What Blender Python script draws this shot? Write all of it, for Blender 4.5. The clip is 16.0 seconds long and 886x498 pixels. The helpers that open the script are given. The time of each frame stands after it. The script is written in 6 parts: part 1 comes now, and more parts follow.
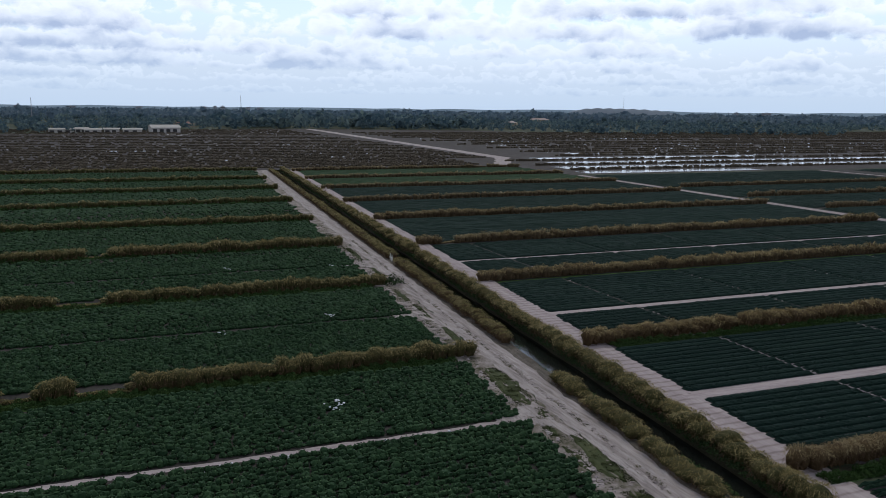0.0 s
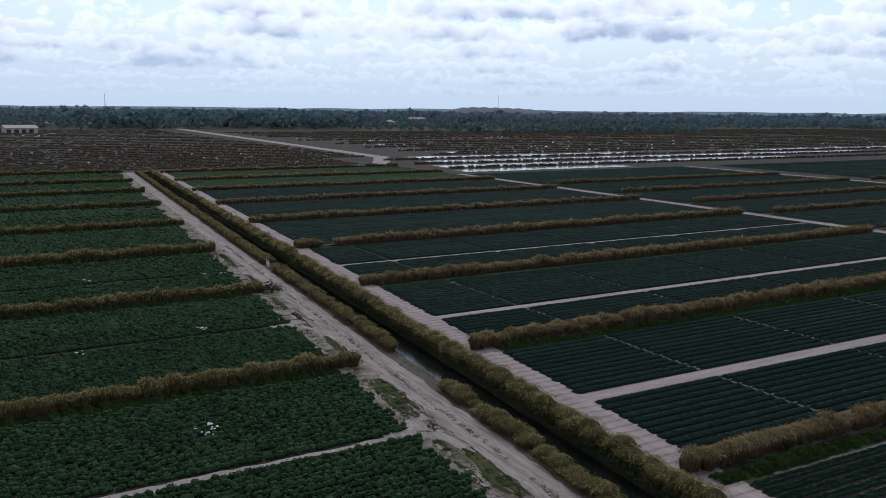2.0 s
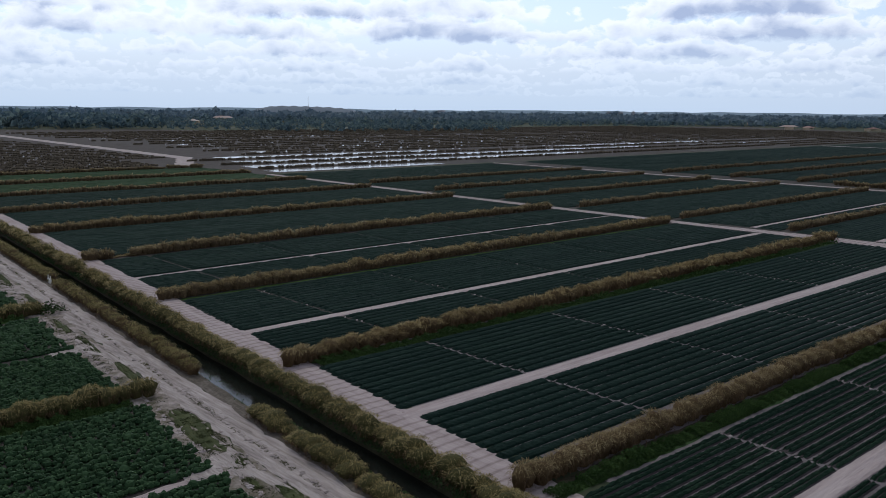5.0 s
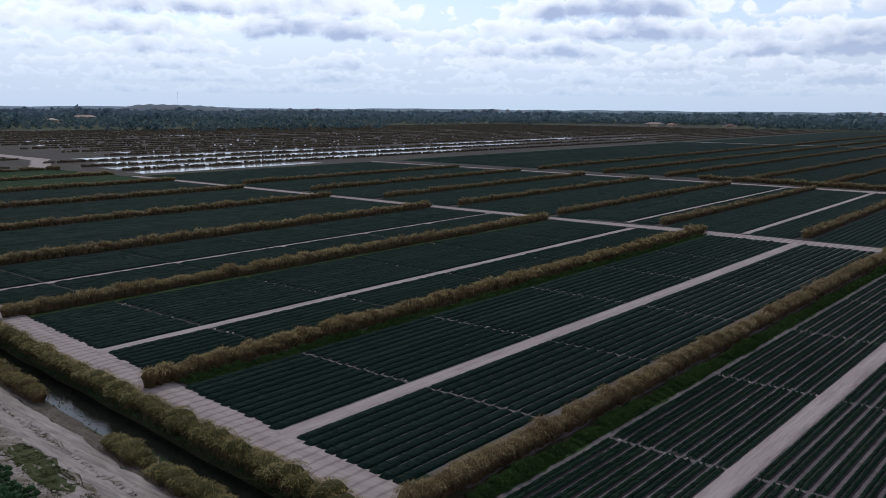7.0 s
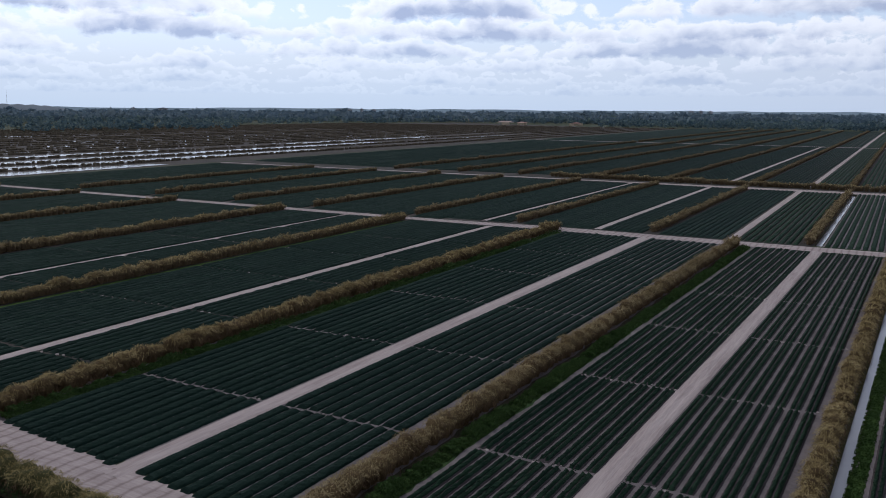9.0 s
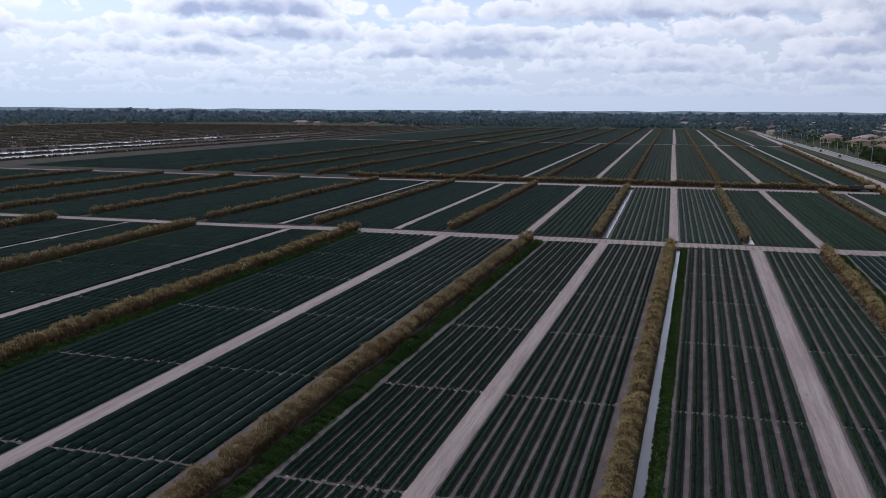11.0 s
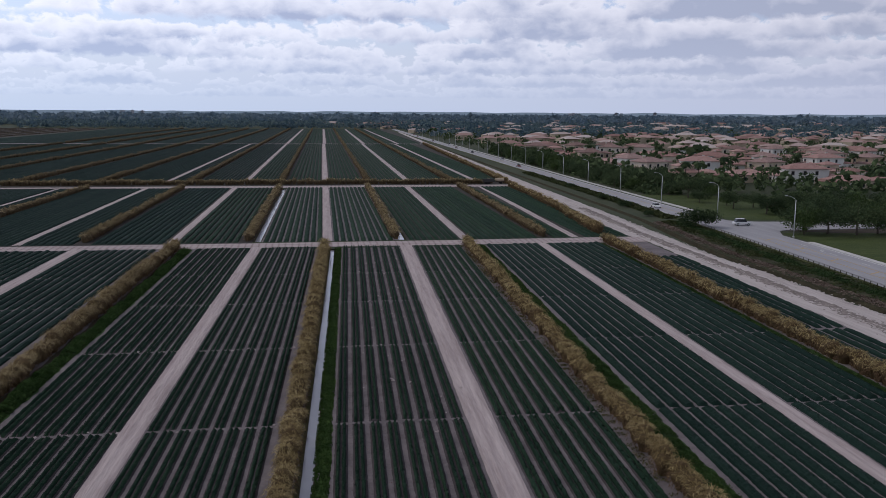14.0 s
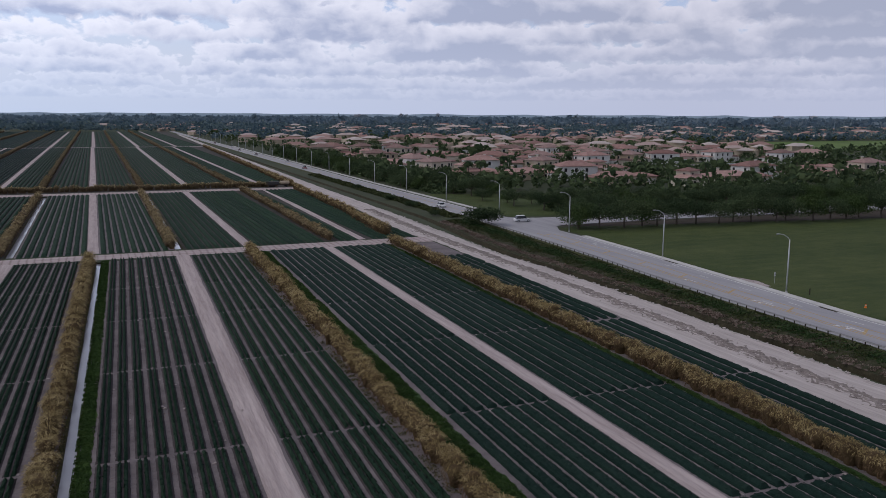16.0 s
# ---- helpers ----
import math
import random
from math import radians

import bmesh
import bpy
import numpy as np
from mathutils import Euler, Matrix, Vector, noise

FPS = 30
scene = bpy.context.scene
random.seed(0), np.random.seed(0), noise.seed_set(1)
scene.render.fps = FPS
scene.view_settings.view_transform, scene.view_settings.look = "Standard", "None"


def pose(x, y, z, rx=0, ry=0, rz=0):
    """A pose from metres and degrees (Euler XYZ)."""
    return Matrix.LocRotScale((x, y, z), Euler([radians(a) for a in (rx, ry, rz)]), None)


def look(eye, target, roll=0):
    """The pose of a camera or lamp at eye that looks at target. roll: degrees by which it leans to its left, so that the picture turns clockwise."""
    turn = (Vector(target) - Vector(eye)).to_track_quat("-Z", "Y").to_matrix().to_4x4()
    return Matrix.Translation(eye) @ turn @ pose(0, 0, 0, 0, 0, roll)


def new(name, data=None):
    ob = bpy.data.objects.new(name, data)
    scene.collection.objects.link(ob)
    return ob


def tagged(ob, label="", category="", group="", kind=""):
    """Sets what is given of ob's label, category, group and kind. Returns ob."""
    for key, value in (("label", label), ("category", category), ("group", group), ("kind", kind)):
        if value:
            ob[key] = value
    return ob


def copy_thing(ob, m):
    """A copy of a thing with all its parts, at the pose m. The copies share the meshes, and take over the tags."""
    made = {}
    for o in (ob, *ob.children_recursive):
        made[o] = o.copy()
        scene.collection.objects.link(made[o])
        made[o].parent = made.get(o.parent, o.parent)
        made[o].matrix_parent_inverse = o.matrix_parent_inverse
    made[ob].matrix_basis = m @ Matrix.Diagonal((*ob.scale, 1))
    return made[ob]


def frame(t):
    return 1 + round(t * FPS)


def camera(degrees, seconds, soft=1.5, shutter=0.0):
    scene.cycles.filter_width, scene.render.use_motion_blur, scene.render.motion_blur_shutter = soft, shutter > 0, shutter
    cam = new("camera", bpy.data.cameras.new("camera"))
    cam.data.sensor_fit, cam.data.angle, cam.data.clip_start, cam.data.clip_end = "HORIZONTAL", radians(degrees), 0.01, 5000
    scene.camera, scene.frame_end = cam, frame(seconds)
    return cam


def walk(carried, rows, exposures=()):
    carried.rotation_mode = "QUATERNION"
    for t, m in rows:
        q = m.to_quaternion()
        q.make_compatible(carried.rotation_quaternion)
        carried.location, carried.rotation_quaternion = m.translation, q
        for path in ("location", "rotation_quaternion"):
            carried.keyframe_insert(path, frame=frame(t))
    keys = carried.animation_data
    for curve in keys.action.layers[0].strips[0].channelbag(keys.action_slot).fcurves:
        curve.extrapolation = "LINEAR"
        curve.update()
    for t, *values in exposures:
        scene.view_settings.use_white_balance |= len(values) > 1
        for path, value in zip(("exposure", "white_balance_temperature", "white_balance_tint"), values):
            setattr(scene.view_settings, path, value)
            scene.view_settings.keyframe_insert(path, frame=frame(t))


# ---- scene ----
cam = camera(55.79, 16.0, soft=0.7)
# seconds, eye x y z, heading (left of north), pitch, lean
PATH = [
    (0.0, 17.35, -17.58, 30.82, 67.97, -9.52, 0.63),
    (0.5, 16.26, -17.17, 30.82, 65.95, -9.52, 0.62),
    (1.0, 15.15, -16.75, 30.80, 63.83, -9.51, 0.61),
    (1.5, 14.04, -16.28, 30.75, 61.88, -9.52, 0.60),
    (2.0, 12.96, -15.71, 30.69, 59.69, -9.50, 0.58),
    (2.5, 11.91, -15.07, 30.62, 57.53, -9.50, 0.55),
    (3.0, 10.89, -14.40, 30.54, 55.40, -9.49, 0.53),
    (3.5, 9.90, -13.70, 30.47, 53.29, -9.49, 0.54),
    (4.0, 8.94, -12.96, 30.39, 51.20, -9.47, 0.56),
    (6.5, 4.51, -8.32, 30.09, 40.65, -9.49, 0.47),
    (7.0, 3.75, -7.36, 30.04, 38.67, -9.50, 0.45),
    (7.5, 3.04, -6.40, 30.00, 36.64, -9.51, 0.44),
    (8.0, 2.39, -5.44, 29.96, 34.09, -9.49, 0.43),
    (10.5, 0.00, -0.00, 29.76, 19.35, -9.48, 0.37),
    (11.0, -0.22, 1.27, 29.71, 15.15, -9.44, 0.36),
    (11.5, -0.31, 2.56, 29.67, 10.69, -9.42, 0.36),
    (12.0, -0.26, 3.81, 29.61, 7.14, -9.40, 0.36),
    (12.5, -0.10, 4.96, 29.54, 3.69, -9.39, 0.36),
    (13.0, 0.11, 6.00, 29.48, 0.33, -9.37, 0.36),
    (13.5, 0.35, 7.02, 29.44, -3.83, -9.32, 0.36),
    (14.0, 0.61, 8.09, 29.42, -8.15, -9.29, 0.35),
    (14.5, 0.99, 9.16, 29.39, -12.15, -9.26, 0.35),
    (15.0, 1.55, 10.25, 29.37, -15.86, -9.21, 0.36),
    (15.5, 2.18, 11.29, 29.34, -19.44, -9.15, 0.32),
    (16.0, 2.82, 12.29, 29.29, -22.51, -9.14, 0.28),
]


def aim(x, y, z, yaw, pitch, lean):
    a, p = radians(yaw), radians(pitch)
    way = Vector((-math.sin(a) * math.cos(p), math.cos(a) * math.cos(p), math.sin(p)))
    return look((x, y, z), Vector((x, y, z)) + way * 50, lean)


walk(cam, [(r[0], aim(*r[1:])) for r in PATH], [(0.0, 0.0, 6450, 8), (8.0, 0.0, 6500, 10), (16.0, 0.0, 6550, 15)])

# ---------------------------------------------------------------- light
SUN_HEADING, SUN_HEIGHT = 62.0, 48.0    # degrees left of north, above the horizon
world = bpy.data.worlds.new("sky")
scene.world = world
world.use_nodes = True
wt = world.node_tree
wt.nodes.clear()


def wmath(op, a, b=None, clamp=False):
    n = wt.nodes.new("ShaderNodeMath")
    n.operation, n.use_clamp = op, clamp
    for i, v in enumerate((a, b)):
        if v is None:
            continue
        if isinstance(v, (int, float)):
            n.inputs[i].default_value = v
        else:
            wt.links.new(v, n.inputs[i])
    return n.outputs[0]


def wramp(value, *stops):
    n = wt.nodes.new("ShaderNodeValToRGB")
    while len(n.color_ramp.elements) < len(stops):
        n.color_ramp.elements.new(0.5)
    for e, (p, c) in zip(n.color_ramp.elements, stops):
        e.position, e.color = p, (c if len(c) == 4 else (*c, 1))
    wt.links.new(value, n.inputs[0])
    return n.outputs[0]


def wnoise(vector, scale, detail=6.0, rough=0.55, distort=0.0):
    n = wt.nodes.new("ShaderNodeTexNoise")
    n.inputs["Scale"].default_value, n.inputs["Detail"].default_value = scale, detail
    n.inputs["Roughness"].default_value, n.inputs["Distortion"].default_value = rough, distort
    wt.links.new(vector, n.inputs["Vector"])
    return n.outputs["Fac"]


def wmix(fac, a, b, blend="MIX"):
    n = wt.nodes.new("ShaderNodeMix")
    n.data_type, n.blend_type = "RGBA", blend
    for sock, v in ((n.inputs[0], fac), (n.inputs[6], a), (n.inputs[7], b)):
        if isinstance(v, (int, float)):
            sock.default_value = v
        elif isinstance(v, tuple):
            sock.default_value = (*v, 1)
        else:
            wt.links.new(v, sock)
    return n.outputs[2]


sky = wt.nodes.new("ShaderNodeTexSky")
sky.sky_type, sky.sun_disc = "NISHITA", False
sky.sun_elevation, sky.sun_rotation = radians(SUN_HEIGHT), radians(-SUN_HEADING)
sky.air_density, sky.dust_density, sky.ozone_density = 1.0, 1.6, 1.2
coords = wt.nodes.new("ShaderNodeTexCoord")
split = wt.nodes.new("ShaderNodeSeparateXYZ")
wt.links.new(coords.outputs["Generated"], split.inputs[0])
up = wmath("MAXIMUM", split.outputs[2], 0.0)
# a deck of cumulus: directions meet a flat layer, drawn together towards the horizon
def layer(lift):
    """Where the direction of view, raised by lift, meets a flat layer of cloud."""
    far = wmath("ADD", up, lift)
    v = wt.nodes.new("ShaderNodeCombineXYZ")
    wt.links.new(wmath("DIVIDE", split.outputs[0], far), v.inputs[0])
    wt.links.new(wmath("DIVIDE", split.outputs[1], far), v.inputs[1])
    return v.outputs[0]


def heaps(lift):
    """Heaped cloud: rounded cells on a slow swell."""
    v = layer(lift)
    c = wt.nodes.new("ShaderNodeTexVoronoi")
    c.feature, c.normalize = "SMOOTH_F1", True
    c.inputs["Scale"].default_value, c.inputs["Detail"].default_value, c.inputs["Roughness"].default_value = 4.6, 3.0, 0.55
    c.inputs["Lacunarity"].default_value, c.inputs["Smoothness"].default_value = 2.3, 0.35
    wt.links.new(v, c.inputs["Vector"])
    return wmath("ADD", wmath("MULTIPLY", wnoise(v, 2.6, 6.0, 0.55), 0.75), wmath("MULTIPLY", wmath("SUBTRACT", 0.5, c.outputs["Distance"]), 0.40))


body, above = heaps(0.42), heaps(0.436)
cover = wramp(wnoise(layer(0.42), 2.6, 6.0, 0.55), (0.325, (0, 0, 0)), (0.40, (1, 1, 1)))
# lit where the cloud thins upwards, grey where more of it lies above
lit = wmath("ADD", wmath("MULTIPLY", wmath("SUBTRACT", body, above), 6.0), 0.45, clamp=True)
# brightness by the side of the sky: the sun stands behind cloud in the north-west
glow = wt.nodes.new("ShaderNodeVectorMath")
glow.operation = "DOT_PRODUCT"
a = radians(SUN_HEADING)
glow.inputs[1].default_value = (-math.sin(a), math.cos(a), 0.0)
wt.links.new(coords.outputs["Generated"], glow.inputs[0])
facing = wmath("ADD", wmath("MULTIPLY", glow.outputs["Value"], 0.5), 0.5)
warm = wramp(facing, (0.42, (0, 0, 0)), (0.93, (1, 1, 1)))
grey = wmix(warm, (3.7, 4.2, 5.5), (4.2, 5.15, 7.5))
white = wmix(warm, (6.4, 6.7, 7.8), (9.5, 10.2, 11.6))
clouds = wmix(lit, grey, white)
open_sky = wmix(1.0, sky.outputs[0], (0.85, 1.25, 1.75), "MULTIPLY")
deck = wmix(cover, open_sky, clouds)
# banks of cumulus one behind another: flat grey bases, bright ragged crowns
heading = wmath("MULTIPLY", wmath("ARCTAN2", split.outputs[0], split.outputs[1]), 57.3)
height = wmath("MULTIPLY", up, 57.3)
gaps = wmix(0.25, wmix(1.0, sky.outputs[0], (0.95, 1.15, 1.55), "MULTIPLY"), white)
filled = wmix(wramp(up, (0.03, (0.85, 0.85, 0.85)), (0.10, (0.3, 0.3, 0.3))), gaps, wmix(0.6, grey, white))
fullness = wmath("SUBTRACT", 1.28, wmath("MULTIPLY", warm, 0.62))
for bank, (base, tall) in enumerate(((0.9, 0.8), (1.6, 1.1), (2.4, 1.5), (3.3, 1.9), (4.4, 2.3), (5.7, 2.6), (7.4, 3.0), (9.6, 3.8), (12.5, 5.0))):
    place = wt.nodes.new("ShaderNodeCombineXYZ")
    wt.links.new(heading, place.inputs[0])
    wt.links.new(wmath("MULTIPLY", height, 1.5), place.inputs[1])
    place.inputs[2].default_value = 17.3 * bank
    swell = wnoise(place.outputs[0], 0.24 / tall, 2.0, 0.5)
    puff = wnoise(place.outputs[0], 1.5 / tall, 8.0, 0.58, 0.3)
    cell = wt.nodes.new("ShaderNodeTexVoronoi")
    cell.feature = "SMOOTH_F1"
    cell.inputs["Scale"].default_value, cell.inputs["Smoothness"].default_value = 1.7 / tall, 0.25
    wt.links.new(place.outputs[0], cell.inputs["Vector"])
    lumps = wmath("ADD", wmath("MULTIPLY", wmath("SUBTRACT", puff, 0.5), 2.0), wmath("MULTIPLY", wmath("SUBTRACT", 0.45, cell.outputs["Distance"]), 0.75))
    rise = wmath("DIVIDE", wmath("SUBTRACT", height, base), tall)
    dense = wmath("SUBTRACT", wmath("ADD", wmath("ADD", wmath("MULTIPLY", wmath("SUBTRACT", swell, 0.5), 3.2), fullness), lumps), wmath("MAXIMUM", rise, 0.0))
    foot = wramp(wmath("ADD", rise, wmath("MULTIPLY", wmath("SUBTRACT", puff, 0.5), 0.6)), (0.0, (0, 0, 0)), (0.16, (1, 1, 1)))
    mask = wmath("MULTIPLY", wramp(dense, (0.0, (0, 0, 0)), (0.20, (1, 1, 1))), foot)
    shade = wramp(wmath("ADD", dense, wmath("MULTIPLY", lumps, -0.5)), (0.24, (1, 1, 1)), (0.55, (0.68, 0.68, 0.68)), (1.0, (0, 0, 0)))
    filled = wmix(mask, filled, wmix(shade, grey, white))
filled = wmix(wramp(up, (0.20, (0, 0, 0)), (0.30, (1, 1, 1))), filled, deck)
# the deck overhead, out of view, is greyed to lower the light on the ground
overhead = wramp(up, (0.16, (1, 1, 1)), (0.55, (0.55, 0.55, 0.56)))
filled = wmix(1.0, filled, overhead, "MULTIPLY")
# pale veil low over the land
veil = wramp(up, (0.0, (0.95, 0.95, 0.95)), (0.03, (0.7, 0.7, 0.7)), (0.06, (0.3, 0.3, 0.3)), (0.10, (0, 0, 0)))
out_colour = wmix(veil, filled, wmix(warm, (4.6, 5.2, 6.8), (5.5, 6.8, 8.8)))
background = wt.nodes.new("ShaderNodeBackground")
background.inputs[1].default_value = 0.1
wt.links.new(out_colour, background.inputs[0])
wo = wt.nodes.new("ShaderNodeOutputWorld")
wt.links.new(background.outputs[0], wo.inputs[0])

sun_data = bpy.data.lights.new("sun", "SUN")
sun_data.energy, sun_data.angle, sun_data.color = 0.9, radians(14), (1.0, 0.95, 0.87)
sun = new("sun", sun_data)
sh = radians(SUN_HEIGHT)
sun_at = Vector((-math.sin(a) * math.cos(sh), math.cos(a) * math.cos(sh), math.sin(sh)))
sun.matrix_world = look(sun_at * 900, (0, 0, 0))
scene.view_settings.exposure = 0.0


# ---------------------------------------------------------------- materials
def material(name, stops, scale=1.0, fine=0.0, rough=0.85, bump=0.0, bump_scale=20.0, island=0.0, metallic=0.0,
             stretch=(1, 1, 1), spread=0.35, piece=0.0, detail=5.0, gloss=0.12, through_light=0.0, ribs=None):
    """A surface whose colour runs through stops by noise of a size of 1 / scale metres, by fine grain and by the single piece."""
    m = bpy.data.materials.new(name)
    m.use_nodes = True
    nt = m.node_tree
    b = nt.nodes["Principled BSDF"]
    b.inputs["Roughness"].default_value, b.inputs["Metallic"].default_value = rough, metallic
    b.inputs["Specular IOR Level"].default_value = gloss
    tc = nt.nodes.new("ShaderNodeTexCoord")
    mp = nt.nodes.new("ShaderNodeMapping")
    mp.inputs["Scale"].default_value = stretch
    nt.links.new(tc.outputs["Object"], mp.inputs[0])

    def noise_of(s, d=5.0):
        n = nt.nodes.new("ShaderNodeTexNoise")
        n.inputs["Scale"].default_value, n.inputs["Detail"].default_value, n.inputs["Roughness"].default_value = s, d, 0.62
        nt.links.new(mp.outputs[0], n.inputs["Vector"])
        return n.outputs["Fac"]

    def calc(op, x, y):
        n = nt.nodes.new("ShaderNodeMath")
        n.operation = op
        for i, v in enumerate((x, y)):
            if isinstance(v, (int, float)):
                n.inputs[i].default_value = v
            else:
                nt.links.new(v, n.inputs[i])
        return n.outputs[0]

    v = calc("ADD", calc("MULTIPLY", calc("SUBTRACT", noise_of(scale, detail), 0.5), 1.0 / spread * 0.5), 0.5)
    if fine:
        v = calc("ADD", v, calc("MULTIPLY", calc("SUBTRACT", noise_of(fine), 0.5), 0.9))
    if island:
        g = nt.nodes.new("ShaderNodeNewGeometry")
        v = calc("ADD", v, calc("MULTIPLY", calc("SUBTRACT", g.outputs["Random Per Island"], 0.5), island))
    if piece:
        o = nt.nodes.new("ShaderNodeObjectInfo")
        v = calc("ADD", v, calc("MULTIPLY", calc("SUBTRACT", o.outputs["Random"], 0.5), piece))
    if ribs:                                # faint bars across: direction and length of one bar
        w = nt.nodes.new("ShaderNodeTexWave")
        w.bands_direction, w.inputs["Scale"].default_value = ribs[0], 0.314 / ribs[1]
        w.inputs["Distortion"].default_value, w.inputs["Detail"].default_value = 1.2, 2.0
        nt.links.new(tc.outputs["Object"], w.inputs["Vector"])
        v = calc("SUBTRACT", v, calc("MULTIPLY", calc("POWER", w.outputs["Fac"], 5.0), ribs[2]))
    r = nt.nodes.new("ShaderNodeValToRGB")
    while len(r.color_ramp.elements) < len(stops):
        r.color_ramp.elements.new(0.5)
    for i, (e, c) in enumerate(zip(r.color_ramp.elements, stops)):
        e.position, e.color = i / max(1, len(stops) - 1), (*c, 1)
    nt.links.new(v, r.inputs[0])
    nt.links.new(r.outputs[0], b.inputs["Base Color"])
    if bump:
        bn = nt.nodes.new("ShaderNodeBump")
        bn.inputs["Strength"].default_value, bn.inputs["Distance"].default_value = bump, 1.0 / bump_scale
        nt.links.new(noise_of(bump_scale), bn.inputs["Height"])
        nt.links.new(bn.outputs[0], b.inputs["Normal"])
    if through_light:                       # thin leaves let some light through
        tr = nt.nodes.new("ShaderNodeBsdfTranslucent")
        mx = nt.nodes.new("ShaderNodeMixShader")
        mx.inputs[0].default_value = through_light
        nt.links.new(r.outputs[0], tr.inputs[0])
        nt.links.new(b.outputs[0], mx.inputs[1])
        nt.links.new(tr.outputs[0], mx.inputs[2])
        nt.links.new(mx.outputs[0], nt.nodes["Material Output"].inputs[0])
    return m


M = {}
M["land"] = material("open_land", [(0.028, 0.042, 0.026), (0.050, 0.062, 0.034), (0.085, 0.088, 0.052)], 0.012, fine=0.3)
M["soil"] = material("grey_sandy_soil", [(0.092, 0.080, 0.085), (0.172, 0.150, 0.155), (0.27, 0.236, 0.24)], 0.25, fine=3.0, bump=0.5, bump_scale=7)
M["dark_soil"] = material("dark_field_soil", [(0.028, 0.026, 0.022), (0.055, 0.05, 0.045), (0.09, 0.08, 0.07)], 0.2, fine=4.0, bump=0.5, bump_scale=7)
M["sand"] = material("pale_sand", [(0.27, 0.225, 0.215), (0.40, 0.345, 0.33), (0.52, 0.46, 0.44)], 0.35, fine=6.0, bump=0.6, bump_scale=5)
M["rough_sand"] = material("churned_sand", [(0.16, 0.13, 0.115), (0.33, 0.285, 0.265), (0.48, 0.42, 0.40)], 0.55, fine=3.0, bump=0.9, bump_scale=2.5)
M["sand_x"] = material("pale_sand_track", [(0.28, 0.225, 0.218), (0.44, 0.37, 0.36), (0.57, 0.495, 0.48)], 0.5, fine=5.0, bump=0.6, bump_scale=5, stretch=(0.16, 1.6, 1), ribs=("X", 1.45, 0.45))
M["sand_y"] = material("pale_sand_lane", [(0.28, 0.225, 0.218), (0.44, 0.37, 0.36), (0.57, 0.495, 0.48)], 0.5, fine=5.0, bump=0.6, bump_scale=5, stretch=(1.8, 0.12, 1))
M["churned_x"] = material("churned_sand_track", [(0.15, 0.125, 0.112), (0.33, 0.285, 0.265), (0.46, 0.405, 0.38), (0.58, 0.52, 0.50)], 1.3, fine=4.0, bump=0.9, bump_scale=3, stretch=(0.10, 1.0, 1), detail=8.0, spread=0.3)
M["churned_y"] = material("churned_sand_road", [(0.27, 0.232, 0.215), (0.44, 0.39, 0.37), (0.54, 0.485, 0.465), (0.65, 0.595, 0.575)], 1.3, fine=4.0, bump=0.9, bump_scale=3, stretch=(1.0, 0.05, 1), detail=8.0, spread=0.34)
M["crop"] = material("dark_green_crop", [(0.011, 0.028, 0.019), (0.019, 0.042, 0.027), (0.031, 0.062, 0.035)], 0.5, fine=7.0, island=0.4, rough=0.75, bump=0.9, bump_scale=6, gloss=0.04, spread=0.6)
M["mulch_bed"] = material("dark_mulched_bed", [(0.034, 0.028, 0.030), (0.062, 0.052, 0.055), (0.105, 0.090, 0.093)], 0.5, fine=5.0, bump=0.4, bump_scale=8)
M["leafy"] = material("dark_leafy_weeds", [(0.016, 0.036, 0.012), (0.033, 0.066, 0.022), (0.062, 0.105, 0.036)], 0.5, fine=4.0, island=0.9)
M["plastic"] = material("white_plastic_and_glints", [(0.55, 0.57, 0.60), (0.75, 0.77, 0.80)], 1.0, fine=6.0, rough=0.4)
M["crop_blue"] = material("blue_green_crop", [(0.008, 0.021, 0.017), (0.0135, 0.031, 0.025), (0.023, 0.046, 0.034)], 0.5, fine=7.0, island=0.35, rough=0.75, bump=0.9, bump_scale=6, gloss=0.04, spread=0.6)
M["crop_leafy"] = material("bushy_crop", [(0.015, 0.040, 0.016), (0.029, 0.070, 0.028), (0.052, 0.105, 0.042), (0.088, 0.155, 0.066)], 0.25, fine=5.0, island=0.8, rough=0.65, gloss=0.12)
# darker green of the bush domes stands for shade between their leaves
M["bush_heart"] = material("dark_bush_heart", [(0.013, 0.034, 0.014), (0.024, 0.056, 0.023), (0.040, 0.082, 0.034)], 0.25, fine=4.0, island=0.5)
M["cane"] = material("dry_cane_leaves", [(0.105, 0.075, 0.034), (0.235, 0.176, 0.080), (0.375, 0.29, 0.135), (0.56, 0.46, 0.25)], 0.35, fine=1.6, island=0.8, rough=0.8, through_light=0.2)
# cane hearts: darker copies of the leaf tones, inner shade painted in
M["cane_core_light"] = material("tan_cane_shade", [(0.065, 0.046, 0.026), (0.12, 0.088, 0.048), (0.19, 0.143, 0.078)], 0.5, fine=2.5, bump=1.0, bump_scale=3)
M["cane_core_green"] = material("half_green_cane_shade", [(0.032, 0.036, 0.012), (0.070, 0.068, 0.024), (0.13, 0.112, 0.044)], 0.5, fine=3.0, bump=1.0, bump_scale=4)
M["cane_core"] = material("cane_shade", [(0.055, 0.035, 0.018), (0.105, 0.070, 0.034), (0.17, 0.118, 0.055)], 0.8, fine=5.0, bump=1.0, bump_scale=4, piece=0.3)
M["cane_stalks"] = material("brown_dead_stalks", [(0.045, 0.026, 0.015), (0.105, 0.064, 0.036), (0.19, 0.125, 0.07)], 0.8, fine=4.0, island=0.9)
